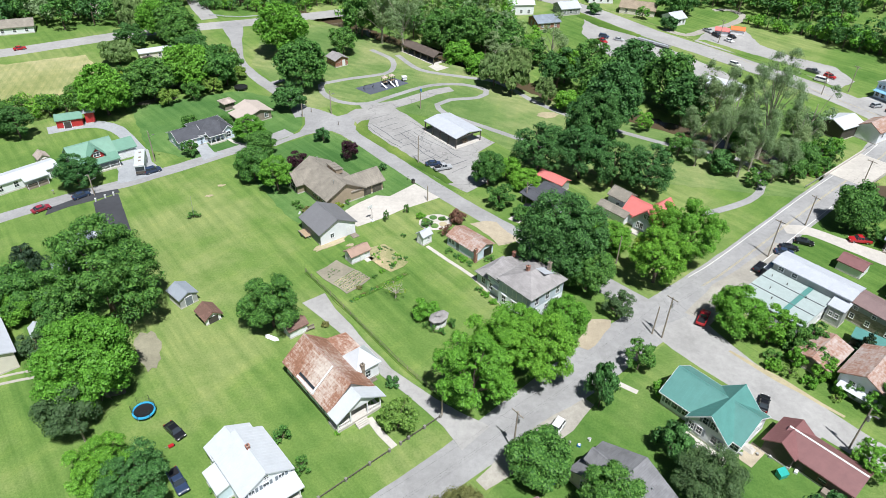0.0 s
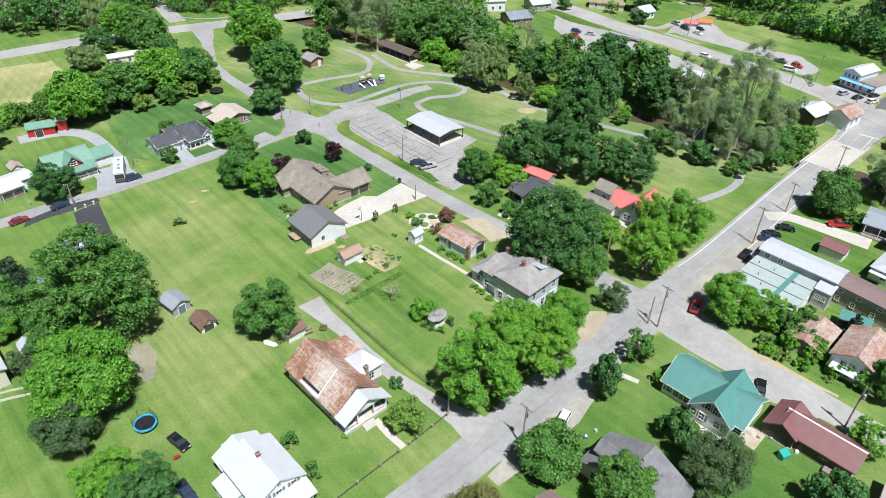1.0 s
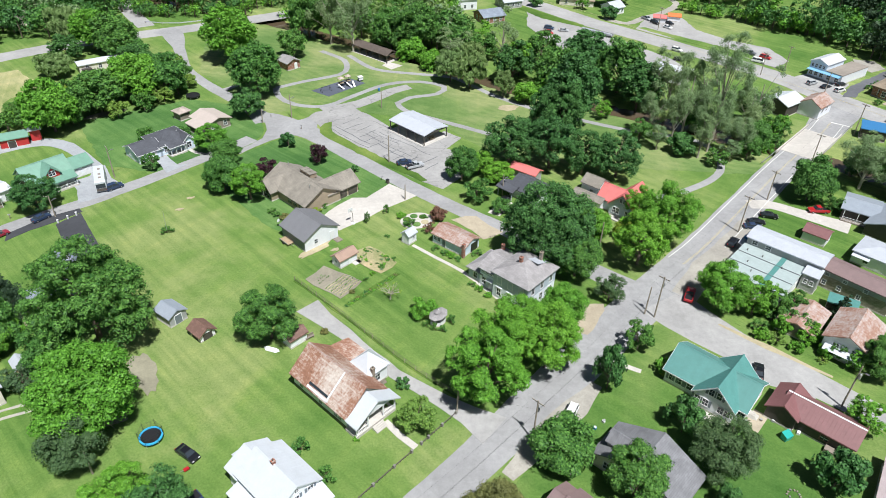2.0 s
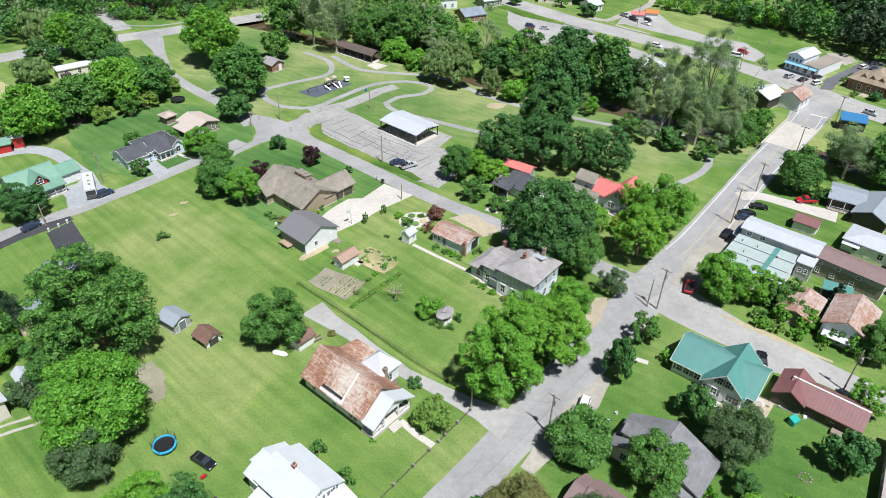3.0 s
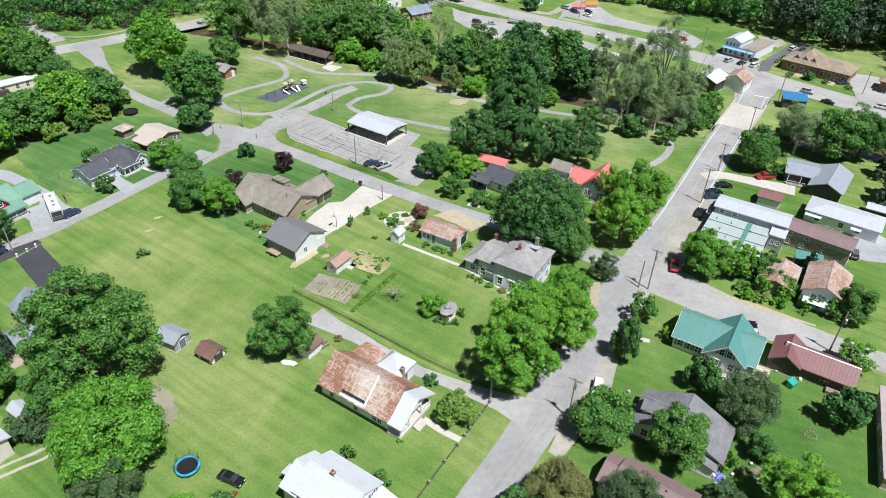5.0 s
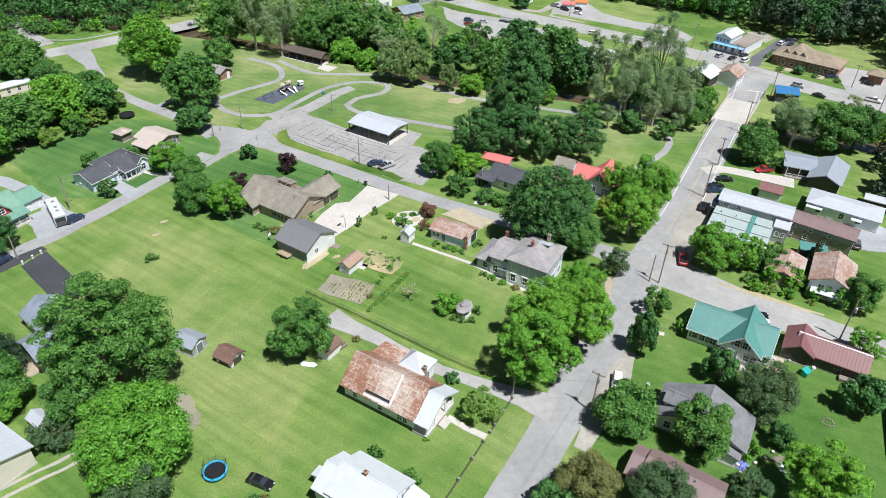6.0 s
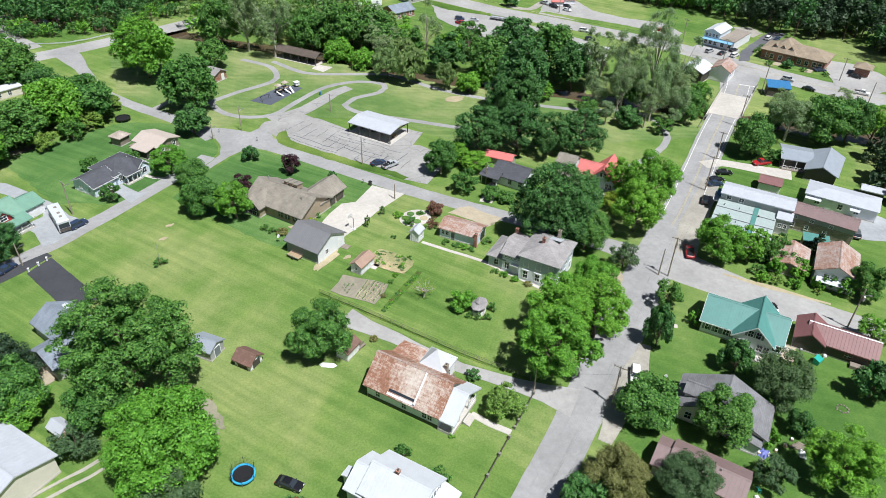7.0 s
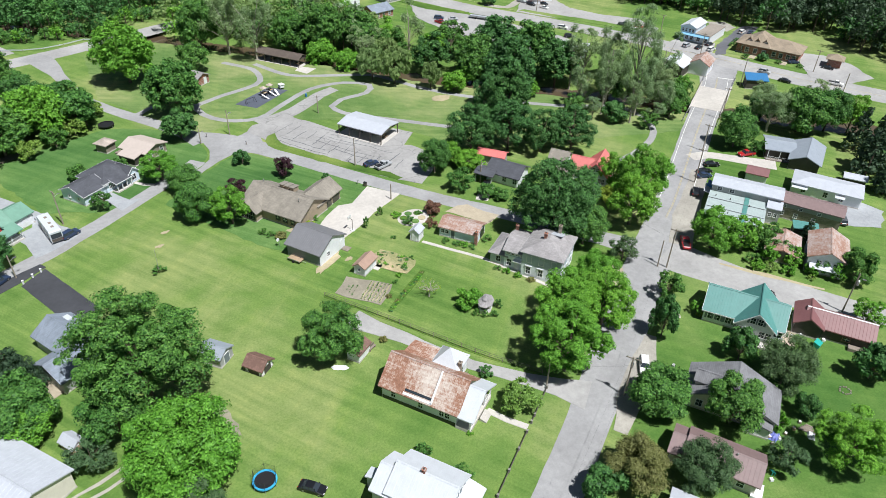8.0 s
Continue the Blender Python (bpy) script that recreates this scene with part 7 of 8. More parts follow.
woods("north_woods", "dense green woods beyond the highway", scatter([(-128, 292), (-112, 312), (-96, 292), (-70, 296), (-50, 308), (-20, 322), (20, 300), (40, 320), (56, 340), (20, 352), (-60, 346), (-150, 346), (-180, 300)], 8.0, 4.6, 7.2, 3), ["maple", "deep", "deep", "deep"])
woods("creek_woods", "wooded creek bank", scatter([(-40, 276), (-24, 268), (-6, 256), (14, 242), (26, 240), (34, 248), (24, 262), (26, 272), (18, 282), (10, 296), (-20, 300), (-40, 290)], 8.0, 4.2, 6.8, 4), ["maple", "greyleaf", "willow", "bright"])
woods("west_woods", "row of trees along the highway", scatter([(-176, 240), (-150, 258), (-120, 268), (-112, 290), (-150, 320), (-230, 300), (-230, 240)], 9.0, 4.0, 6.4, 5), ["maple", "greyleaf", "maple", "deep"])
woods("hedgerow", "overgrown hedgerow of low trees and vines", scatter([(-170, 182), (-134, 182), (-118, 188), (-100, 196), (-100, 190), (-116, 180), (-136, 174), (-170, 168)], 3.6, 1.8, 2.8, 6), ["maple", "bright"], 0.5, 16, 22)
HILL = scatter([(151, 272), (157, 255), (167, 249), (174, 240), (175, 228), (177, 219), (182, 212), (190, 208), (200, 204), (203, 192), (196, 180), (202, 168), (206, 130), (240, 126), (250, 190), (236, 250), (206, 280), (184, 276), (181, 262), (170, 262), (160, 282)], 7.0, 3.8, 6.2, 7)
EDGE = [s for s in HILL if s[1] > 238 and s[0] < 186]
woods("field_woods", "mixed green trees along the field", EDGE, ["deep", "maple", "deep", "bright"])
HILL = [s for s in HILL if s not in EDGE]
# rounded crowns mostly in dark needle colour, which paints in the hillside's shade
woods("hill_woods", "dark shady woods on the hillside", [(x, y, r, r * 2.2 + 7 * ((i * 7919) % 10) / 10) for i, (x, y, r, h) in enumerate(HILL)], ["needles", "needles", "deep", "needles", "needles"], 0.95, 24, 20)
woods("upper_hill_woods", "dark conifer woods higher on the hillside", [(x, y, r, r * 3.6) for x, y, r, h in scatter([(206, 280), (236, 250), (250, 190), (240, 126), (286, 120), (296, 270), (250, 310), (214, 310)], 11, 5, 6.4, 17)], ["needles", "needles", "deep"], 1.1, 30, 22, "cone")
woods("east_woods", "dark trees behind the houses", [(x, y, r, r * 3.6) for x, y, r, h in scatter([(113, 108), (124, 118), (138, 127), (150, 120), (178, 100), (176, 70), (126, 70), (108, 90), (109, 98)], 6.6, 3.2, 4.8, 8)], ["needles", "deep", "needles"], 0.8, 32, 22, "cone")
woods("far_woods", "green trees beyond the fields", scatter([(120, 312), (140, 300), (160, 292), (185, 286), (192, 300), (176, 316), (220, 330), (232, 356), (90, 356), (80, 340), (104, 320)], 8.5, 4.0, 6.6, 9), ["maple", "deep", "bright"])
woods("brush", "low green brush at the field's edge", scatter([(128, 296), (152, 282), (176, 262), (170, 254), (146, 276), (126, 288)], 4.0, 1.6, 2.6, 10), ["bright", "maple"], 0.5, 14, 20)
woods("bank_brush", "low brush and vines on the creek bank", scatter([(96, 166), (104, 172), (112, 176), (108, 168), (100, 160)], 2.6, 1.2, 2.2, 11), ["maple", "bright"], 0.4, 14, 24)
woods("side_brush", "tangle of shrubs along the side street", [s for i, s in enumerate(scatter([(60.5, 93.5), (66.4, 86.4), (72.4, 79), (76, 74.4), (78, 77), (73, 83), (68.4, 89), (63.4, 96)], 2.1, 0.6, 1.8, 12)) if i % 5], ["maple", "bright", "deep"], 0.34, 14, 26)
woods("roadside_brush", "low green brush along the foot of the woods", scatter([(-180, 268), (-130, 288), (-112, 296), (-96, 287), (-70, 291), (-50, 303), (-20, 316), (-20, 322), (-52, 309), (-72, 298), (-96, 293), (-112, 306), (-134, 295), (-182, 275)], 4.2, 1.8, 3.0, 14), ["maple", "bright", "deep"], 0.6, 12, 18)


# ---- vehicles ----
for _n, _c in (("black", (0.012, 0.013, 0.016)), ("white", (0.78, 0.78, 0.77)), ("red", (0.42, 0.02, 0.025)), ("navy", (0.03, 0.05, 0.10)), ("silver", (0.42, 0.44, 0.46)), ("grey", (0.10, 0.11, 0.12)), ("maroon", (0.28, 0.03, 0.05)), ("orange", (0.6, 0.16, 0.04))):
    MAT["paint_" + _n] = plain("car_paint_" + _n, _c, 0.28)
CAR_FORMS = {
    # length, width, sill, bonnet line, roof, and the glasshouse: rear foot, rear roof, front roof, front foot
    "sedan": (4.7, 1.82, 0.30, 0.92, 1.45, -1.75, -1.0, 0.35, 1.15), "suv": (4.7, 1.90, 0.36, 1.08, 1.75, -2.25, -1.95, 0.45, 1.15),
    "pickup": (5.6, 1.98, 0.42, 1.12, 1.85, -0.55, -0.35, 0.75, 1.35), "van": (5.2, 1.98, 0.32, 1.15, 1.95, -2.5, -2.35, 1.0, 1.75),
}


def car(form, paint, x, y, yaw, label, z=0.0):
    L, W, sill, belt, top, g0, g1, g2, g3 = CAR_FORMS[form]
    c = thing({"sedan": "car", "suv": "suv", "pickup": "pickup_truck", "van": "van"}[form], label, "car" if form != "pickup" else "truck", x, y, yaw, z + LEVEL[0] * 0.6, "parked cars")
    c.scale = (0.88, 0.88, 0.9)
    h = L / 2
    side = [(-h, sill + 0.12), (-h + 0.12, sill), (h - 0.12, sill), (h, sill + 0.14), (h - 0.04, belt - 0.28), (h - 0.25, belt - 0.16), (g3, belt), (g0, belt), (-h + 0.18, belt - 0.03), (-h + 0.02, belt - 0.15)]
    n = len(side)
    g = Geo()
    for yy, k in ((-W / 2, 0.97), (-W / 2 + 0.14, 1.0), (W / 2 - 0.14, 1.0), (W / 2, 0.97)):
        dz = -0.05 if k < 1 else 0.0
        g.v += [(px * k, yy, pz + (dz if pz > belt - 0.2 else 0)) for px, pz in side]
    for r in range(3):
        g.f += [(r * n + i, r * n + (i + 1) % n, (r + 1) * n + (i + 1) % n, (r + 1) * n + i) for i in range(n)]
    g.f += [tuple(range(n - 1, -1, -1)), tuple(range(3 * n, 4 * n))]
    g.f = [tuple(reversed(f)) for f in g.f]
    part("body", g, "paint_" + paint, c)
    w0, w1 = W / 2 - 0.08, W / 2 - 0.26
    v = [(g0, -w0, belt - 0.02), (g3, -w0, belt - 0.02), (g3, w0, belt - 0.02), (g0, w0, belt - 0.02), (g1, -w1, top - 0.06), (g2, -w1, top - 0.06), (g2, w1, top - 0.06), (g1, w1, top - 0.06)]
    part("glasshouse", Geo().add(v, [(0, 1, 5, 4), (1, 2, 6, 5), (2, 3, 7, 6), (3, 0, 4, 7), (4, 5, 6, 7)]), "glass", c, "dark tinted windows")
    part("roof", Geo().add([(g1 - 0.05, -w1 - 0.03, top - 0.06), (g2 + 0.06, -w1 - 0.03, top - 0.06), (g2 + 0.06, w1 + 0.03, top - 0.06), (g1 - 0.05, w1 + 0.03, top - 0.06), (g1 + 0.1, -w1 + 0.1, top), (g2 - 0.1, -w1 + 0.1, top), (g2 - 0.1, w1 - 0.1, top), (g1 + 0.1, w1 - 0.1, top)], [(3, 2, 1, 0), (4, 5, 6, 7), (0, 1, 5, 4), (1, 2, 6, 5), (2, 3, 7, 6), (3, 0, 4, 7)]), "paint_" + paint, c)
    for s in (-1, 1):
        for px in (g0 * 0.5 + g1 * 0.5, (g1 + g2) / 2, g2 * 0.5 + g3 * 0.5):
            part("pillar", Geo().box(px, s * (w0 + w1) / 2, (belt + top) / 2 - 0.04, 0.08, 0.05, top - belt - 0.05, 0, s * 20), "paint_" + paint, c)
        part("headlight", Geo().box(h - 0.08, s * (W / 2 - 0.3), belt - 0.3, 0.14, 0.36, 0.14), "lamp_clear", c)
        part("tail_light", Geo().box(-h + 0.06, s * (W / 2 - 0.24), belt - 0.2, 0.12, 0.28, 0.2), "lamp_red", c)
        part("mirror", Geo().box(g3 - 0.35, s * (W / 2 + 0.06), belt + 0.06, 0.12, 0.18, 0.12), "paint_" + paint, c)
        for px in (-L * 0.29, L * 0.31):
            w = part("wheel", Geo().tube((px, s * (W / 2 - 0.2), 0.33), (px, s * (W / 2 + 0.01), 0.33), 0.33, 0.33, 14), "tyre", c)
            part("rim", Geo().tube((px, s * (W / 2 - 0.05), 0.33), (px, s * (W / 2 + 0.02), 0.33), 0.2, 0.2, 10), "rim", w)
    if form == "pickup":
        part("load_bed", Geo().box(-h + 1.15, 0, belt + 0.005, 1.95, W - 0.36, 0.03), "black", c, "dark open load bed")
    return c


CARS = [
    ("suv", "white", 18.9, 71.3, 236, "white car parked on the gravel verge"), ("sedan", "white", 16.6, 67.6, 46, "white car half hidden under a tree"), ("sedan", "black", -40.9, 68.9, -40, "black sedan parked on the grass"), ("suv", "navy", -74.0, 150.8, 38, "dark blue car parked by the motorhome"),
    ("sedan", "navy", -86.4, 137.8, 48, "dark blue car on the village street"), ("sedan", "maroon", -92.8, 131.4, 47, "dark red car on the village street"), ("pickup", "red", 95.4, 127.9, 172, "bright red pickup on a concrete drive"), ("sedan", "black", 82.1, 126.6, -22, "black car beside the concrete drive"),
    ("sedan", "black", 77.6, 124.2, -12, "black car beside the shop"), ("sedan", "navy", 75.9, 122.4, -12, "dark blue car beside the shop"), ("suv", "black", 68.2, 116.4, 46, "black car by the shop awning"), ("pickup", "red", 50.9, 99.3, 58, "red pickup parked under a maple"),
    ("sedan", "black", 54.6, 77.9, 62, "black car behind the teal-roofed house"), ("suv", "grey", 92.1, 93.2, 50, "dark grey car on the gravel lot"), ("sedan", "navy", -2.8, 158.8, 12, "dark blue car in the park lot"), ("pickup", "silver", -0.2, 156.6, 24, "silver pickup in the park lot"), ("sedan", "black", 20.4, 138.2, 45, "dark car under the carport"),
    ("sedan", "red", -152.5, 236.2, 34, "red car on the highway"), ("suv", "silver", 147.6, 174.6, -60, "silver car on the far highway"), ("suv", "white", 172.4, 212.4, 25, "white car behind the brick building"), ("sedan", "navy", 175.4, 210.8, 30, "blue car behind the brick building"), ("pickup", "white", 162.8, 157.6, -52, "white pickup by the highway"),
    ("sedan", "black", 173.0, 170.0, -62, "black car at the kiosk"), ("sedan", "navy", 165.6, 178.6, -20, "dark blue car beside the brick building"), ("sedan", "black", 148.0, 165.6, -62, "black car on the far highway"), ("suv", "white", 105.4, 241.2, -50, "white car on the far highway"), ("suv", "black", 102.1, 230.8, -30, "black car on the far highway"),
    ("pickup", "silver", 107.6, 280.2, -65, "silver pickup on the sales lot"), ("suv", "black", 109.2, 274.4, -65, "black car on the sales lot"), ("sedan", "black", 115.2, 273.6, -65, "black car on the sales lot"), ("sedan", "white", 112.4, 268.4, -60, "white car on the sales lot"), ("van", "white", 131.2, 228.0, -40, "white van on the sales lot"), ("suv", "red", 135.8, 231.6, -50, "red car on the sales lot"), ("pickup", "grey", 132.0, 236.6, -48, "grey pickup on the sales lot"),
    ("suv", "silver", 139.6, 206.6, 20, "silver car by the blue store"), ("sedan", "black", 142.6, 203.2, 20, "black car by the blue store"), ("suv", "white", 145.6, 199.8, 20, "white car by the blue store"), ("pickup", "red", 60.8, 263.3, -60, "red truck at the shop lot"), ("suv", "navy", 62.6, 269.0, -30, "blue car at the shop lot"), ("sedan", "silver", 67.8, 266.0, -20, "silver car at the shop lot"), ("sedan", "black", 149.2, 205.0, 20, "black car by the blue store"), ("pickup", "navy", -37.4, 59.8, -50, "dark pickup half hidden under a tree"),
]
for _c in CARS:
    car(*_c)


def motorhome():
    m = thing("motorhome", "long white motorhome parked on gravel", "motorhome", -77.7, 153.0, -71, 0.03)
    part("body", Geo().add([(x, y, z) for z, k in ((0.45, 1.0), (2.9, 1.0), (3.15, 0.94)) for x, y in ((-4.4 * k, -1.25 * k), (4.4 * k, -1.25 * k), (4.4 * k, 1.25 * k), (-4.4 * k, 1.25 * k))], [(3, 2, 1, 0), (8, 9, 10, 11)] + [(r + i, r + (i + 1) % 4, r + (i + 1) % 4 + 4, r + i + 4) for r in (0, 4) for i in range(4)]), "tin_white", m)
    part("windscreen", Geo().box(4.42, 0, 1.9, 0.05, 2.1, 1.1), "glass", m)
    part("nose_panel", Geo().box(4.44, 0, 0.9, 0.06, 2.2, 0.7), "dark_trim", m)
    for x in (-2.2, 0.6, 2.4):
        part("roof_vent", Geo().box(x, 0.1, 3.22, 0.6, 0.6, 0.16), "wood", m)
        part("side_window", Geo().box(x, -1.26, 2.0, 1.0, 0.04, 0.6), "glass", m)
    part("stripe", Geo().box(0, -1.27, 1.2, 7.6, 0.03, 0.25), "raw_wood", m)
    for s in (-1, 1):
        for x in (-2.6, 2.9):
            part("wheel", Geo().tube((x, s * 1.0, 0.45), (x, s * 1.28, 0.45), 0.45, 0.45, 14), "tyre", m)


motorhome()


# ---- poles and lines ----
WIRES = []


def utility_pole(x, y, h, yaw, arms=1, can=False, lamp=False, lean=0.0, label="weathered wooden utility pole with a crossarm"):
    p = thing("utility_pole", label, "utility pole", x, y, yaw, 0, "utility poles")
    part("post", Geo().tube((0, 0, -0.3), (lean, 0, h), 0.16, 0.11, 9), "pole", p)
    for i in range(arms):
        z = h - 0.35 - 0.9 * i
        arm = part("crossarm", Geo().box(lean, 0, z, 0.12, 2.3, 0.13), "pole", p)
        for s in (-1.0, -0.45, 0.45, 1.0):
            part("insulator", Geo().tube((lean, s, z + 0.06), (lean, s, z + 0.26), 0.05, 0.035, 6), "rim", arm)
        part("brace", Geo().tube((lean, -0.7, z), (lean, 0, z - 0.6), 0.03).tube((lean, 0.7, z), (lean, 0, z - 0.6), 0.03), "steel", arm)
    if can:
        t = part("transformer", Geo().tube((0.32, 0, h - 2.6), (0.32, 0, h - 1.6), 0.24, 0.24, 10).tube((0.32, 0, h - 1.6), (0.32, 0, h - 1.5), 0.24, 0.1, 10), "rim", p)
        part("bushing", Geo().tube((0.32, 0, h - 1.5), (0.32, 0, h - 1.2), 0.05, 0.03, 6), "pole", t)
    if lamp:
        part("lamp_arm", Geo().tube((lean, 0, h - 1.6), (0.9, 0, h - 1.1), 0.04), "steel", p)
        part("lamp_head", Geo().box(1.1, 0, h - 1.1, 0.6, 0.22, 0.14), "rim", p)
    return p


POLES = [(11.8, 67.2, 9.0, 40, 1, True), (41.6, 93.9, 9.8, 40, 1, True), (71.8, 121.0, 9.6, 42, 1, False), (105.5, 149.2, 10.0, 42, 1, False), (130.6, 168.2, 9.6, 30, 1, False), (-16, 44.5, 9.6, 40, 1, False)]
for _x, _y, _h, _a, _n, _c in POLES:
    utility_pole(_x, _y, _h, _a, _n, _c)
utility_pole(40.0, 94.9, 6.6, 40, 0, False, False, 0.2, "short wooden stub pole beside the tall one")
utility_pole(65.0, 69.4, 9.4, -50, 0, True, True, 0.0, "wooden pole with transformer and street lamp")
utility_pole(0.7, 73.9, 6.3, 40, 0, False, False, 0.0, "short wooden pole at the fence corner")
for _x, _y, _h, _lamp in ((-6.8, 160.0, 7.8, True), (-3.7, 140.7, 4.2, False), (-34.3, 189.3, 7.4, True), (-52.2, 212.8, 8.0, True), (-7.6, 195.0, 5.6, False), (37.6, 117.0, 7.0, False), (20.2, 140.8, 6.0, True), (138.6, 197.5, 8.0, False), (85.8, 134.4, 8.0, False), (107.6, 266.6, 9.0, False), (-75.6, 156.4, 8.6, True), (-83.7, 138.7, 5.6, True), (165.4, 169.4, 8.0, False), (158.0, 150.6, 7.4, False), (126.0, 216.0, 8.0, False), (-42.4, 186.4, 4.4, True), (-54.1, 66.9, 5.0, False), (136.5, 219.0, 9.0, False)):
    utility_pole(_x, _y, _h, 30, 1 if _h > 7.9 else 0, False, _lamp, 0.0, "grey wooden pole with a small lamp" if _lamp else "slim grey wooden service pole")
_p = thing("flag_pole", "slim bare white pole in the open lawn", "pole", -57.3, 130.5, 0)
part("shaft", Geo().tube((0, 0, -0.2), (0.2, 0, 5.6), 0.06, 0.035, 8), "steel", _p)


def power_line(a, b, sag, label="thin black overhead power line"):
    g = Geo()
    a, b = Vector(a), Vector(b)
    n = 14
    pts = [a.lerp(b, i / n) - Vector((0, 0, sag * 4 * (i / n) * (1 - i / n))) for i in range(n + 1)]
    for p in pts:
        for k in range(3):
            t = 2.094 * k
            g.v.append((p.x, p.y + 0.009 * math.cos(t), p.z + 0.009 * math.sin(t)))
    g.f = [(3 * i + k, 3 * i + (k + 1) % 3, 3 * i + 3 + (k + 1) % 3, 3 * i + 3 + k) for i in range(n) for k in range(3)]
    solid("power_line", g, "black", label, "power line", group="power lines")


_main = [(-16, 44.5, 9.3), (12.0, 67.2, 9.2), (41.6, 93.9, 9.6), (71.8, 121.0, 9.4), (105.5, 149.2, 9.8), (130.6, 168.2, 9.4)]
for _a, _b in zip(_main, _main[1:]):
    for _o, _dz in ((-1.0, 0.0), (1.0, 0.0), (0.0, -2.4)):
        _n = Vector((-math.sin(radians(41)), math.cos(radians(41)))) * _o
        power_line((_a[0] + _n.x, _a[1] + _n.y, _a[2] + _dz), (_b[0] + _n.x, _b[1] + _n.y, _b[2] + _dz), 0.9)
power_line((41.6, 93.9, 9.0), (65, 69.4, 9.0), 0.8)
power_line((41.6, 93.9, 7.4), (65, 69.4, 7.6), 0.8)
power_line((12.0, 67.2, 7.0), (-0.9, 73.7, 6.2), 0.4)
power_line((-0.9, 73.7, 6.2), (-11.5, 82.0, 4.4), 0.3)
power_line((41.6, 93.9, 7.2), (37.6, 117.0, 6.8), 0.6)
power_line((37.6, 117.0, 6.8), (-3.7, 140.7, 5.4), 0.8)


# ---- fences, walls and yard things ----
def wire_fence():
    pts = [Vector(p) for p in ((-28.0, 110.8), (-20.2, 101.6), (-12.6, 92.2), (-5.4, 83.6), (1.4, 76.6))]
    line = smooth_line(pts, 2.4)
    f = thing("wire_fence", "old wire fence with wooden posts and brambles", "fence")
    for q in line:
        part("post", Geo().tube((q.x, q.y, -0.2), (q.x, q.y, 1.1), 0.05, 0.045, 6), "wood", f)
    for a, b in zip(line, line[1:]):
        d = (b - a).length
        yaw = math.degrees(math.atan2(b.y - a.y, b.x - a.x))
        m = (a + b) / 2
        for z in (0.35, 0.75, 1.15):
            part("wire", Geo().box(m.x, m.y, z, d, 0.035, 0.05, yaw), "dark_trim", f)
    part("rail", Geo().box((pts[0].x + pts[1].x) / 2 + 0, (pts[0].y + pts[1].y) / 2, 0.2, 0.1, 0.1, 0.2), "wood", f)


wire_fence()
strip("fence_weeds", [(-28.0, 110.8), (-20.2, 101.6), (-12.6, 92.2), (-5.4, 83.6), (1.4, 76.6)], 0.5, "weeds", "strip of weeds below the wire fence", "verge", 0.2)


def pipe_rail(pts, label):
    """A low dark pipe rail on short stone posts."""
    line = [Vector(p) for p in pts]
    w = thing("pipe_rail", label, "rail")
    for q in line:
        part("post", Geo().box(q.x, q.y, 0.28, 0.3, 0.3, 0.75, 41).box(q.x, q.y, 0.68, 0.36, 0.36, 0.08, 41), "rock", w, "pale rough stone post")
    for a, b in zip(line, line[1:]):
        part("pipe", Geo().tube((a.x, a.y, 0.5), (b.x, b.y, 0.5), 0.07, 0.07, 8), "dark_trim", w)
        d, n = b - a, max(1, int((b - a).length / 0.5))
        for i in range(n):
            q = a.lerp(b, (i + 0.5) / n)
            part("picket", Geo().box(q.x, q.y, 0.22, 0.06, 0.06, 0.6, 41), "dark_trim", w)


pipe_rail([(0.5, 73.4), (-2.0, 71.1), (-4.4, 68.9), (-5.6, 67.8)], "low dark iron rail along the front yard")
pipe_rail([(-7.2, 66.4), (-10.0, 63.9), (-13.2, 61.0), (-16.7, 57.8), (-20.4, 54.2)], "low dark iron rail along the front yard")


def trampoline(x, y, r, z, edge, net):
    t = thing("trampoline", "round trampoline with %s and black mat" % ("bright blue padding, safety net" if net else "black padding"), "trampoline", x, y, 20)
    part("mat", Geo().prism([(r * 0.86 * math.cos(2 * math.pi * i / 24), r * 0.86 * math.sin(2 * math.pi * i / 24)) for i in range(24)], z - 0.02, z + 0.02), "black", t)
    part("padding", Geo().ring(0, 0, z + 0.03, r * 0.93, r * 0.075, 28), edge, t)
    for i in range(6):
        a = math.pi * i / 3
        part("leg", Geo().tube((r * math.cos(a), r * math.sin(a), 0), (r * 0.97 * math.cos(a), r * 0.97 * math.sin(a), z), 0.035), "steel", t)
        if net:
            part("net_pole", Geo().tube((r * math.cos(a), r * math.sin(a), z), (r * 1.02 * math.cos(a), r * 1.02 * math.sin(a), z + 1.7), 0.03), "black", t)
            b = math.pi * (i + 1) / 3
            p, q = Vector((r * 1.02 * math.cos(a), r * 1.02 * math.sin(a), 0)), Vector((r * 1.02 * math.cos(b), r * 1.02 * math.sin(b), 0))
            g = Geo()
            for k in range(13):
                s = p.lerp(q, k / 12)
                g.tube((s.x, s.y, z + 0.1), (s.x, s.y, z + 1.65), 0.006, 0.006, 3)
            for k in range(8):
                zz = z + 0.2 + k * 0.2
                g.tube((p.x, p.y, zz), (q.x, q.y, zz), 0.006, 0.006, 3)
            tagged(part("net", g, "black", t), kind="stuff")


MAT["pad_blue"] = plain("blue_padding", (0.05, 0.42, 0.75), 0.5)
trampoline(-47.0, 72.5, 1.78, 0.8, "pad_blue", True)
trampoline(-65.8, 206.2, 2.1, 0.75, "black", False)


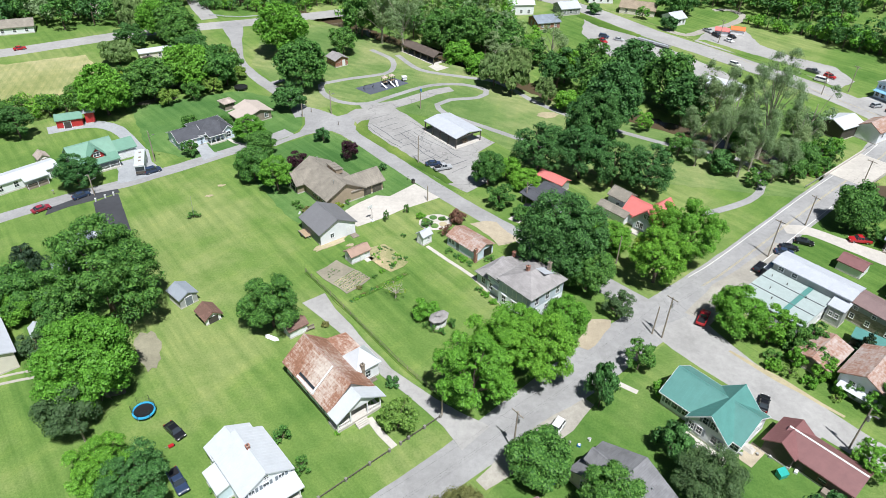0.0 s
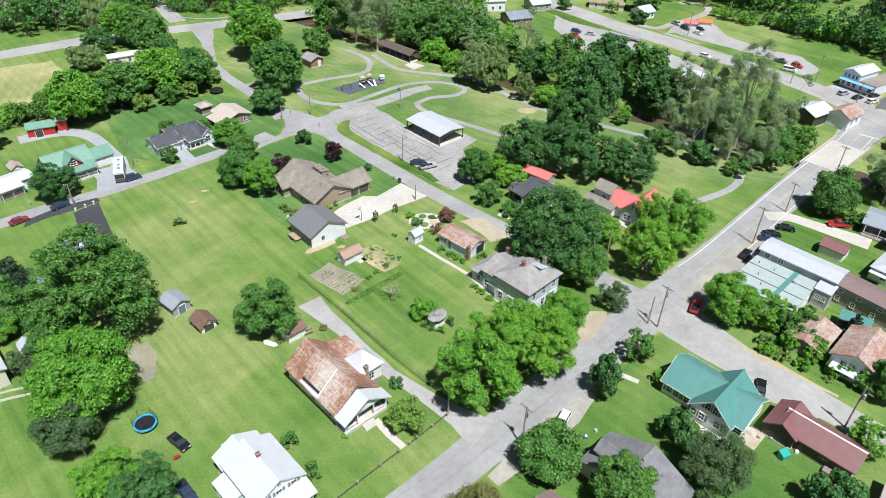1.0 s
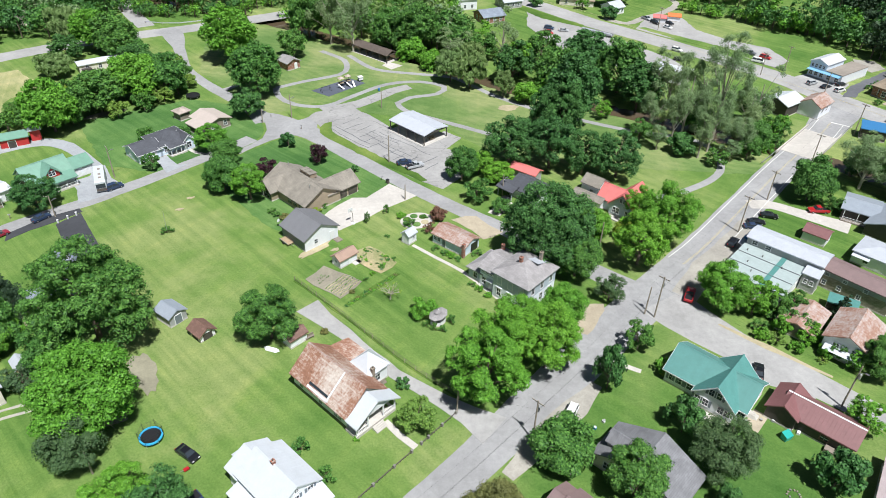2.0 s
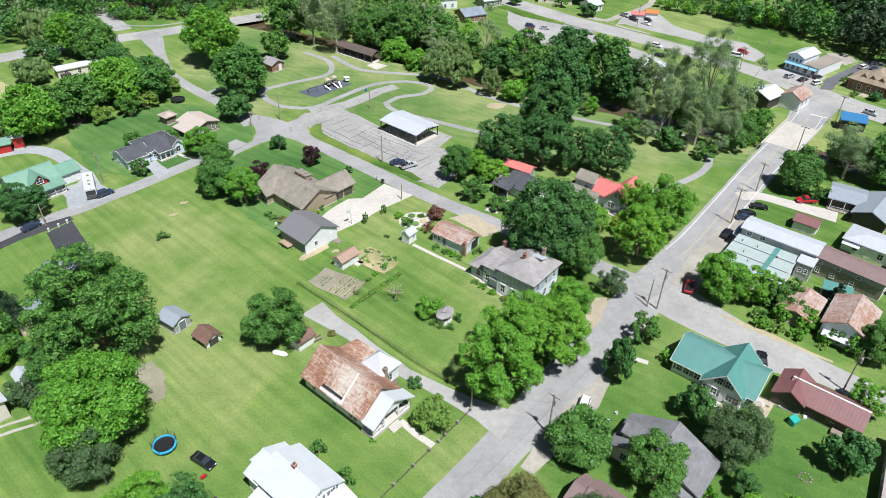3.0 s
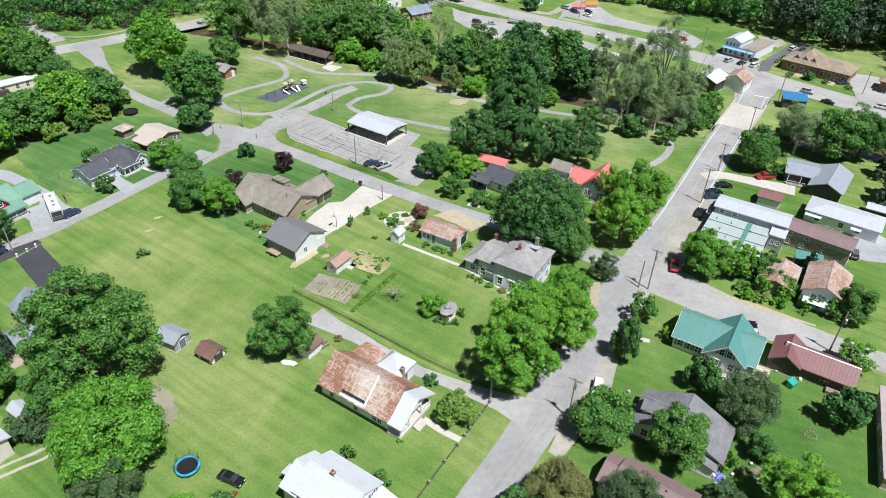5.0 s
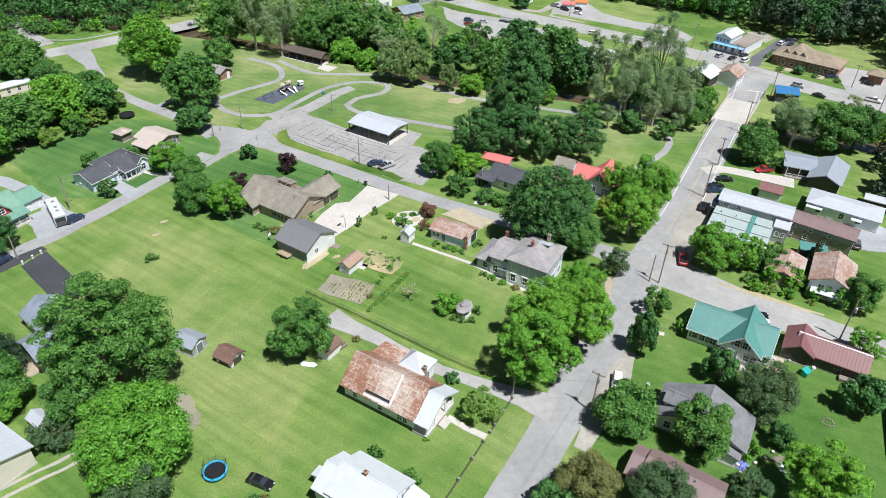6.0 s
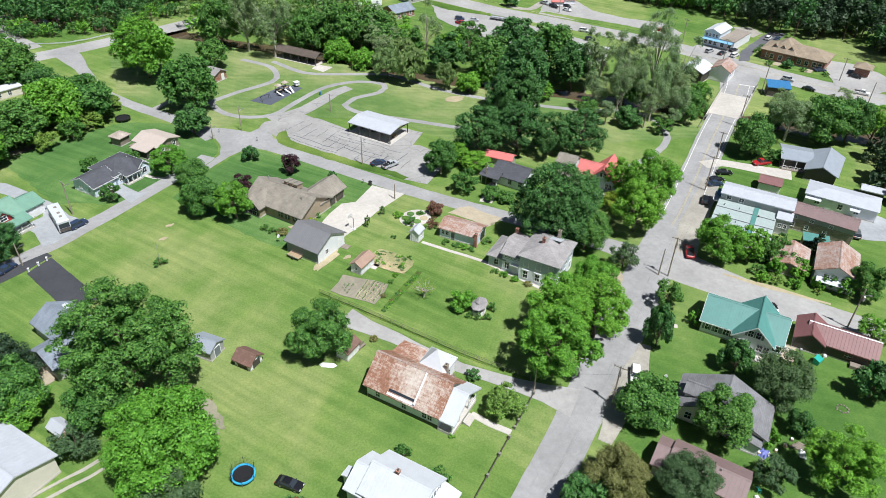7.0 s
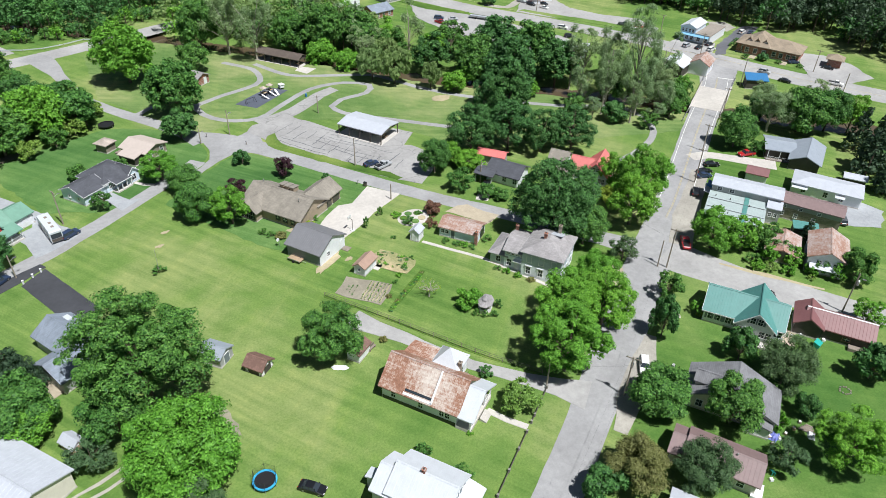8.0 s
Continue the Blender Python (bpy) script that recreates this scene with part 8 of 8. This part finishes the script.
def playground():
    p = thing("play_structure", "playground tower with white slides and tan roofs", "playground", -18.8, 213.6, 30)
    p.scale = (0.85, 0.85, 0.8)
    for x, y, z in ((-1.6, 0.4, 1.5), (1.4, 0.4, 1.8)):
        part("platform", Geo().box(x, y, z, 1.8, 1.8, 0.12), "raw_wood", p)
        for sx in (-0.85, 0.85):
            for sy in (-0.85, 0.85):
                part("post", Geo().box(x + sx, y + sy, (z + 1.9) / 2, 0.12, 0.12, z + 1.9), "dark_trim", p)
        part("canopy", Geo().add([(x - 1.1, y - 1.1, z + 1.8), (x + 1.1, y - 1.1, z + 1.8), (x + 1.1, y + 1.1, z + 1.8), (x - 1.1, y + 1.1, z + 1.8), (x, y, z + 2.6)], [(3, 2, 1, 0), (0, 1, 4), (1, 2, 4), (2, 3, 4), (3, 0, 4)]), "sh_beige", p)
    for x0, x1 in ((-2.2, -3.6), (1.2, 0.2), (2.2, 2.9)):
        g = Geo().box((x0 + x1) / 2, -1.9, 0.85, 0.75, 3.1, 0.1, math.degrees(math.atan2(x0 - x1, 3)), 28)
        part("slide", g, "trim", p, "white plastic slide")
    part("bridge", Geo().box(-0.1, 0.4, 1.6, 1.4, 0.9, 0.1), "steel", p)
    s = thing("swing_set", "dark metal play frame on the rubber surface", "playground", -25.0, 209.0, 30)
    part("bar", Geo().tube((-1.6, 0, 1.6), (1.6, 0, 1.6), 0.06), "black", s)
    for x in (-1.6, 1.6):
        part("leg", Geo().tube((x, 0, 1.6), (x, -0.8, 0), 0.05).tube((x, 0, 1.6), (x, 0.8, 0), 0.05), "black", s)
    c = thing("play_cube", "small white playground cube on posts", "playground", -13.9, 217.2, 20)
    part("shell", Geo().box(0, 0, 1.0, 1.4, 1.4, 0.9), "trim", c)
    part("roof", Geo().box(0, 0, 1.55, 1.7, 1.7, 0.12), "trim", c)
    b = thing("litter_bin", "blue park litter bin", "bin", -8.0, 208.4)
    part("drum", Geo().tube((0, 0, 0), (0, 0, 0.95), 0.33, 0.36, 12), "tin_blue", b)
    tagged(b, "round blue park litter bin beside the path")


playground()


def bare_apple():
    t = thing("apple_tree", "nearly leafless old apple tree in the lawn", "tree", -8.9, 103.4, 0)
    rng = random.Random(9)
    g = Geo().tube((0, 0, -0.2), (0.1, 0, 1.3), 0.2, 0.15, 8)
    tips = []
    for i in range(11):
        a = i * 2.4
        r = rng.uniform(1.4, 2.6)
        m = Vector((0.1 + r * 0.45 * math.cos(a), r * 0.45 * math.sin(a), rng.uniform(1.9, 2.5)))
        e = Vector((r * math.cos(a), r * math.sin(a), rng.uniform(2.0, 3.2)))
        g.tube((0.1, 0, 1.2), m, 0.09, 0.06, 5)
        g.tube(m, e, 0.06, 0.02, 5)
        for k in range(3):
            q = m.lerp(e, rng.uniform(0.2, 0.9))
            w = q + Vector((rng.uniform(-0.8, 0.8), rng.uniform(-0.8, 0.8), rng.uniform(0.1, 0.8)))
            g.tube(q, w, 0.03, 0.012, 4)
            tips.append(w)
        tips.append(e)
    part("trunk", g, "pale_bark", t)
    nr = np.random.default_rng(4)
    ob = new("leaves", leaf_mesh("leaves", leaf_cloud([tuple(p) for p in tips], [0.32] * len(tips), 5, 0.2, nr), "yellow"))
    ob.parent = t


bare_apple()


def yard_things():
    def one(name, label, cat, x, y, yaw, parts, z=0.02):
        t = thing(name, label, cat, x, y, yaw, z)
        for n, g, m in parts:
            part(n, g, m, t)
        return t
    one("basketball_hoop", "white basketball hoop on a bent pole", "basketball hoop", -16.2, 131.0, 130, [("pole", Geo().tube((0, 0, 0), (0, 0, 2.9), 0.06), "dark_trim"), ("arm", Geo().tube((0, 0, 2.8), (0.7, 0, 3.2), 0.05), "dark_trim"), ("backboard", Geo().box(0.75, 0, 3.3, 0.05, 1.3, 0.9), "trim"), ("rim", Geo().ring(1.05, 0, 3.0, 0.23, 0.015, 14), "lamp_red"), ("base", Geo().box(0, 0, 0.1, 0.9, 0.7, 0.2), "trim")])
    one("utility_trailer", "small flat wooden utility trailer behind the garage", "trailer", -30.6, 124.4, -51, [("deck", Geo().box(0, 0, 0.55, 3.2, 1.6, 0.1), "raw_wood"), ("rail", Geo().box(0, 0.8, 0.7, 3.2, 0.06, 0.2).box(0, -0.8, 0.7, 3.2, 0.06, 0.2), "steel"), ("drawbar", Geo().tube((1.6, 0, 0.5), (2.7, 0, 0.45), 0.05), "steel"), ("wheel", Geo().tube((0, -1.0, 0.3), (0, -0.8, 0.3), 0.3, 0.3, 12), "tyre"), ("wheel", Geo().tube((0, 0.8, 0.3), (0, 1.0, 0.3), 0.3, 0.3, 12), "tyre")])
    one("satellite_dish", "white satellite dish beside the garage", "dish", -32.6, 131.0, 200, [("mast", Geo().tube((0, 0, 0), (0, 0, 1.4), 0.05), "steel"), ("dish", Geo().tube((0.05, 0, 1.5), (0.3, 0, 1.7), 0.2, 0.42, 16), "trim")])
    one("picnic_bench", "weathered wooden bench on the lawn", "bench", -24.0, 93.3, 35, [("seat", Geo().box(0, 0, 0.45, 1.8, 0.45, 0.06), "wood"), ("backrest", Geo().box(0, 0.25, 0.8, 1.8, 0.06, 0.4), "wood"), ("leg", Geo().box(-0.7, 0, 0.22, 0.1, 0.45, 0.44), "wood"), ("leg", Geo().box(0.7, 0, 0.22, 0.1, 0.45, 0.44), "wood")])
    one("rowing_boat", "small upturned white boat on the grass", "boat", -30.6, 90.9, -25, [("hull", Geo().add([(-1.6, 0, 0.1), (-1.1, -0.5, 0), (1.0, -0.5, 0), (1.6, 0, 0.1), (1.0, 0.5, 0), (-1.1, 0.5, 0), (-1.0, -0.2, 0.45), (1.0, -0.2, 0.45), (1.0, 0.2, 0.45), (-1.0, 0.2, 0.45)], [(0, 1, 6), (1, 2, 7, 6), (2, 3, 7), (3, 8, 7), (3, 4, 8), (4, 5, 9, 8), (5, 0, 9), (0, 6, 9), (6, 7, 8, 9), (5, 4, 3, 2, 1, 0)]), "trim")])
    one("garden_urn", "small white garden ornament on a stand", "ornament", -16.2, 90.4, 0, [("stand", Geo().tube((0, 0, 0), (0, 0, 0.5), 0.14, 0.1, 10), "trim"), ("bowl", Geo().tube((0, 0, 0.5), (0, 0, 0.75), 0.14, 0.36, 12), "trim")])
    one("waste_skip", "small teal metal waste skip standing in the yard", "skip", 52.0, 63.8, 20, [("body", Geo().add([(-0.7, -0.5, 0.1), (0.7, -0.5, 0.1), (0.7, 0.5, 0.1), (-0.7, 0.5, 0.1), (-0.75, -0.6, 1.0), (0.75, -0.6, 1.0), (0.75, 0.55, 1.35), (-0.75, 0.55, 1.35)], [(3, 2, 1, 0), (4, 5, 6, 7), (0, 1, 5, 4), (1, 2, 6, 5), (2, 3, 7, 6), (3, 0, 4, 7)]), "tank_teal"), ("lid", Geo().box(0, 0, 1.2, 1.56, 1.24, 0.06, 0, 17), "tank_teal"), ("skid", Geo().box(-0.5, 0, 0.05, 0.12, 1.0, 0.1), "black"), ("skid", Geo().box(0.5, 0, 0.05, 0.12, 1.0, 0.1), "black")])
    one("wheelbarrow", "small red toy cart on the grass", "toy", -40.6, 66.2, 40, [("tray", Geo().box(0, 0, 0.35, 0.8, 0.5, 0.25), "paint_red"), ("wheel", Geo().tube((0.4, -0.1, 0.18), (0.4, 0.1, 0.18), 0.18, 0.18, 10), "tyre"), ("handle", Geo().tube((-0.4, 0, 0.4), (-0.9, 0, 0.6), 0.03), "steel")])
    one("play_swing", "wooden swing frame with blue seat under the tree", "swing", -54.4, 76.6, 100, [("beam", Geo().box(0, 0, 2.2, 3.2, 0.12, 0.14), "wood"), ("leg", Geo().tube((-1.5, 0, 2.2), (-1.5, -0.8, 0), 0.06).tube((-1.5, 0, 2.2), (-1.5, 0.8, 0), 0.06), "wood"), ("leg", Geo().tube((1.5, 0, 2.2), (1.5, -0.8, 0), 0.06).tube((1.5, 0, 2.2), (1.5, 0.8, 0), 0.06), "wood"), ("seat", Geo().box(0.3, 0, 0.6, 0.5, 0.25, 0.05), "pad_blue")])
    for x, y in ((-82.2, 136.0), (-80.6, 137.6), (-79.2, 139.0)):
        one("gate_post", "short white post beside the black drive", "post", x, y, 0, [("post", Geo().box(0, 0, 0.4, 0.3, 0.3, 0.8), "trim"), ("cap", Geo().box(0, 0, 0.84, 0.4, 0.4, 0.1), "trim")])
    for x, y in ((-93.4, 138.6), (-9.0, 150.4), (-53.6, 163.4), (-40.4, 190.0), (-31.0, 181.6)):
        one("mailbox", "small grey mailbox on a wooden post", "mailbox", x, y, 40, [("post", Geo().box(0, 0, 0.5, 0.1, 0.1, 1.0), "wood"), ("box", Geo().box(0, 0, 1.1, 0.5, 0.2, 0.24), "grey")])
    one("litter_bin", "dark wheeled bin beside the concrete drive", "bin", -7.6, 148.9, 40, [("body", Geo().box(0, 0, 0.5, 0.6, 0.7, 1.0), "dark_trim"), ("lid", Geo().box(0, 0, 1.04, 0.66, 0.76, 0.08), "black")])
    one("fire_pit", "ring of rough stones on the lawn", "fire pit", 47.9, 53.9, 0, [("stone", Geo().box((0.8 + 0.12 * (i % 3)) * math.cos(i * 0.57), (0.8 + 0.1 * (i % 2)) * math.sin(i * 0.57), 0.08, 0.3, 0.22, 0.22, i * 40), "wood" if i % 3 else "rock") for i in range(11)])
    one("log_pile", "pile of grey logs and clutter on the lawn", "log pile", 35.0, 50.0, -50, [("log", Geo().tube((-1.4 + 0.2 * i, -0.5 + 0.25 * i, 0.2 + 0.1 * (i % 3)), (1.2 - 0.1 * i, -0.4 + 0.22 * i, 0.2 + 0.1 * (i % 2)), 0.16, 0.13, 7), "wood") for i in range(6)])
    for x, y, yaw, l, w, m, lab in ((28.9, 51.0, 20, 2.0, 1.4, "tarp_blue", "crumpled blue tarpaulin over a heap"), (34.6, 48.9, 50, 1.6, 1.1, "trim", "pale plastic sheet over garden clutter"), (48.4, 69.2, -48, 3.4, 1.6, "deck", "heap of pale paving stones by the house"), (45.8, 71.6, -48, 2.6, 1.4, "rock", "heap of grey stones by the house")):
        rr = random.Random(int(x * 10))
        k = 7
        v = [(l * (i / (k - 1) - 0.5), w * (j / (k - 1) - 0.5), (0.0 if i in (0, k - 1) or j in (0, k - 1) else rr.uniform(0.25, 0.75))) for i in range(k) for j in range(k)]
        one("yard_heap", lab, "heap", x, y, yaw, [("cover", Geo().add(v, [(i * k + j, (i + 1) * k + j, (i + 1) * k + j + 1, i * k + j + 1) for i in range(k - 1) for j in range(k - 1)]), m)])
    one("toy_slide", "small green plastic toy slide on the grass", "toy", 23.4, 45.8, 60, [("slide", Geo().box(0.3, 0, 0.42, 1.3, 0.45, 0.08, 0, 0, 35), "tank_teal"), ("ladder", Geo().box(-0.35, -0.2, 0.4, 0.08, 0.08, 0.8).box(-0.35, 0.2, 0.4, 0.08, 0.08, 0.8).box(-0.35, 0, 0.75, 0.1, 0.45, 0.1), "tank_teal")])
    rng = random.Random(3)
    for n, (x, y) in enumerate(((31.0, 50.7), (33.1, 51.0), (35.0, 51.6), (22.4, 45.0), (47.2, 67.6), (46.4, 69.0), (49.8, 67.6), (53.6, 65.4), (54.6, 64.6), (28.2, 51.2), (29.4, 50.4), (27.6, 50.0), (20.8, 68.8), (22.2, 68.4), (24.0, 69.6), (53.0, 68.2), (53.8, 67.0), (51.8, 67.4), (17.4, 61.6), (16.0, 60.6), (40.4, 69.0), (42.0, 67.6))):
        one("crate", "small cluttered crate standing in the yard", "crate", x, y, rng.uniform(0, 90), [("box", Geo().box(0, 0, 0.2, rng.uniform(0.3, 0.7), rng.uniform(0.3, 0.6), 0.4), rng.choice(("trim", "wood", "tin_blue", "grey", "raw_wood"))), ("lid", Geo().box(0.05, 0, 0.42, rng.uniform(0.3, 0.6), 0.35, 0.04, 12), rng.choice(("trim", "grey")))])
    one("low_boat_trailer", "long flat trailer loaded with grey pipes", "trailer", 80.6, 262.0, -44, [("deck", Geo().box(0, 0, 0.9, 14, 2.4, 0.2), "steel"), ("pipe", Geo().tube((-6.5, -0.6, 1.3), (6.5, -0.6, 1.3), 0.3, 0.3, 8), "tin_light"), ("pipe", Geo().tube((-6.5, 0.2, 1.3), (6.5, 0.2, 1.3), 0.3, 0.3, 8), "tin_grey"), ("wheel", Geo().tube((-4, -1.2, 0.45), (-4, 1.2, 0.45), 0.45, 0.45, 12), "tyre")], 0.05)
    for x, y, yaw, m, lab in ((112.0, 277.0, -20, "tin_red", "open market tent with a red roof"), (119.0, 278.6, -20, "orange_tin", "market shed with an orange roof")):
        h = House("sales_shed", lab, x, y, yaw, "white", m, "trim", "shed")
        h.block(0, 0, 5, 3.4, 2.2, 3.0, over=0.3)


MAT["tank_teal"] = plain("teal_tank_paint", (0.03, 0.38, 0.33), 0.35)
MAT["orange_tin"] = painted("orange_tin", (0.7, 0.2, 0.06), 0.5, 0.08)
MAT["tarp_blue"] = plain("blue_tarpaulin", (0.16, 0.19, 0.5), 0.5)
yard_things()


def circular_garden():
    """The ring of pale gravel paths and small beds by the white shed."""
    g = thing("circle_garden", "round herb garden with pale gravel ring paths", "garden", -1.6, 131.2, 20)
    part("gravel", Geo().prism([(3.9 * math.cos(2 * math.pi * i / 26), 3.3 * math.sin(2 * math.pi * i / 26)) for i in range(26)], -0.1, 0.06), "concrete", g)
    for i, (x, y, r, m) in enumerate(((-1.9, 1.2, 0.95, "weeds"), (0.1, 1.9, 0.9, "lush"), (1.9, 0.8, 0.9, "weeds"), (1.4, -1.4, 0.9, "straw"), (-0.7, -1.5, 0.95, "lush"), (-2.6, -0.7, 0.7, "weeds"))):
        part("bed", Geo().prism([(x + r * math.cos(2 * math.pi * k / 16), y + r * math.sin(2 * math.pi * k / 16)) for k in range(16)], -0.1, 0.16), m, g)


circular_garden()


def highway_rail():
    """Steel guard rail along the bend of the highway."""
    r = thing("guard_rail", "pale steel guard rail along the highway bend", "guard rail")
    line = [Vector(p) for p in ((-98.6, 282.6), (-91.6, 280.4), (-85.0, 280.2), (-78.6, 282.4), (-72.0, 286.0), (-65.6, 289.4))]
    for q in line:
        part("post", Geo().box(q.x, q.y, ground_z(q.x, q.y) + 0.3, 0.15, 0.15, 0.9), "wood", r)
    for a, b in zip(line, line[1:]):
        za, zb = ground_z(a.x, a.y) + 0.65, ground_z(b.x, b.y) + 0.65
        n = Vector((a.y - b.y, b.x - a.x)).normalized() * 0.03
        v = [(p.x + k * n.x, p.y + k * n.y, z + h) for p, z in ((a, za), (b, zb)) for k, h in ((-1, -0.17), (1, -0.17), (1, 0.17), (-1, 0.17))]
        part("beam", Geo().add(v, [(0, 1, 2, 3), (7, 6, 5, 4), (0, 4, 5, 1), (1, 5, 6, 2), (2, 6, 7, 3), (3, 7, 4, 0)]), "tin_light", r)


highway_rail()
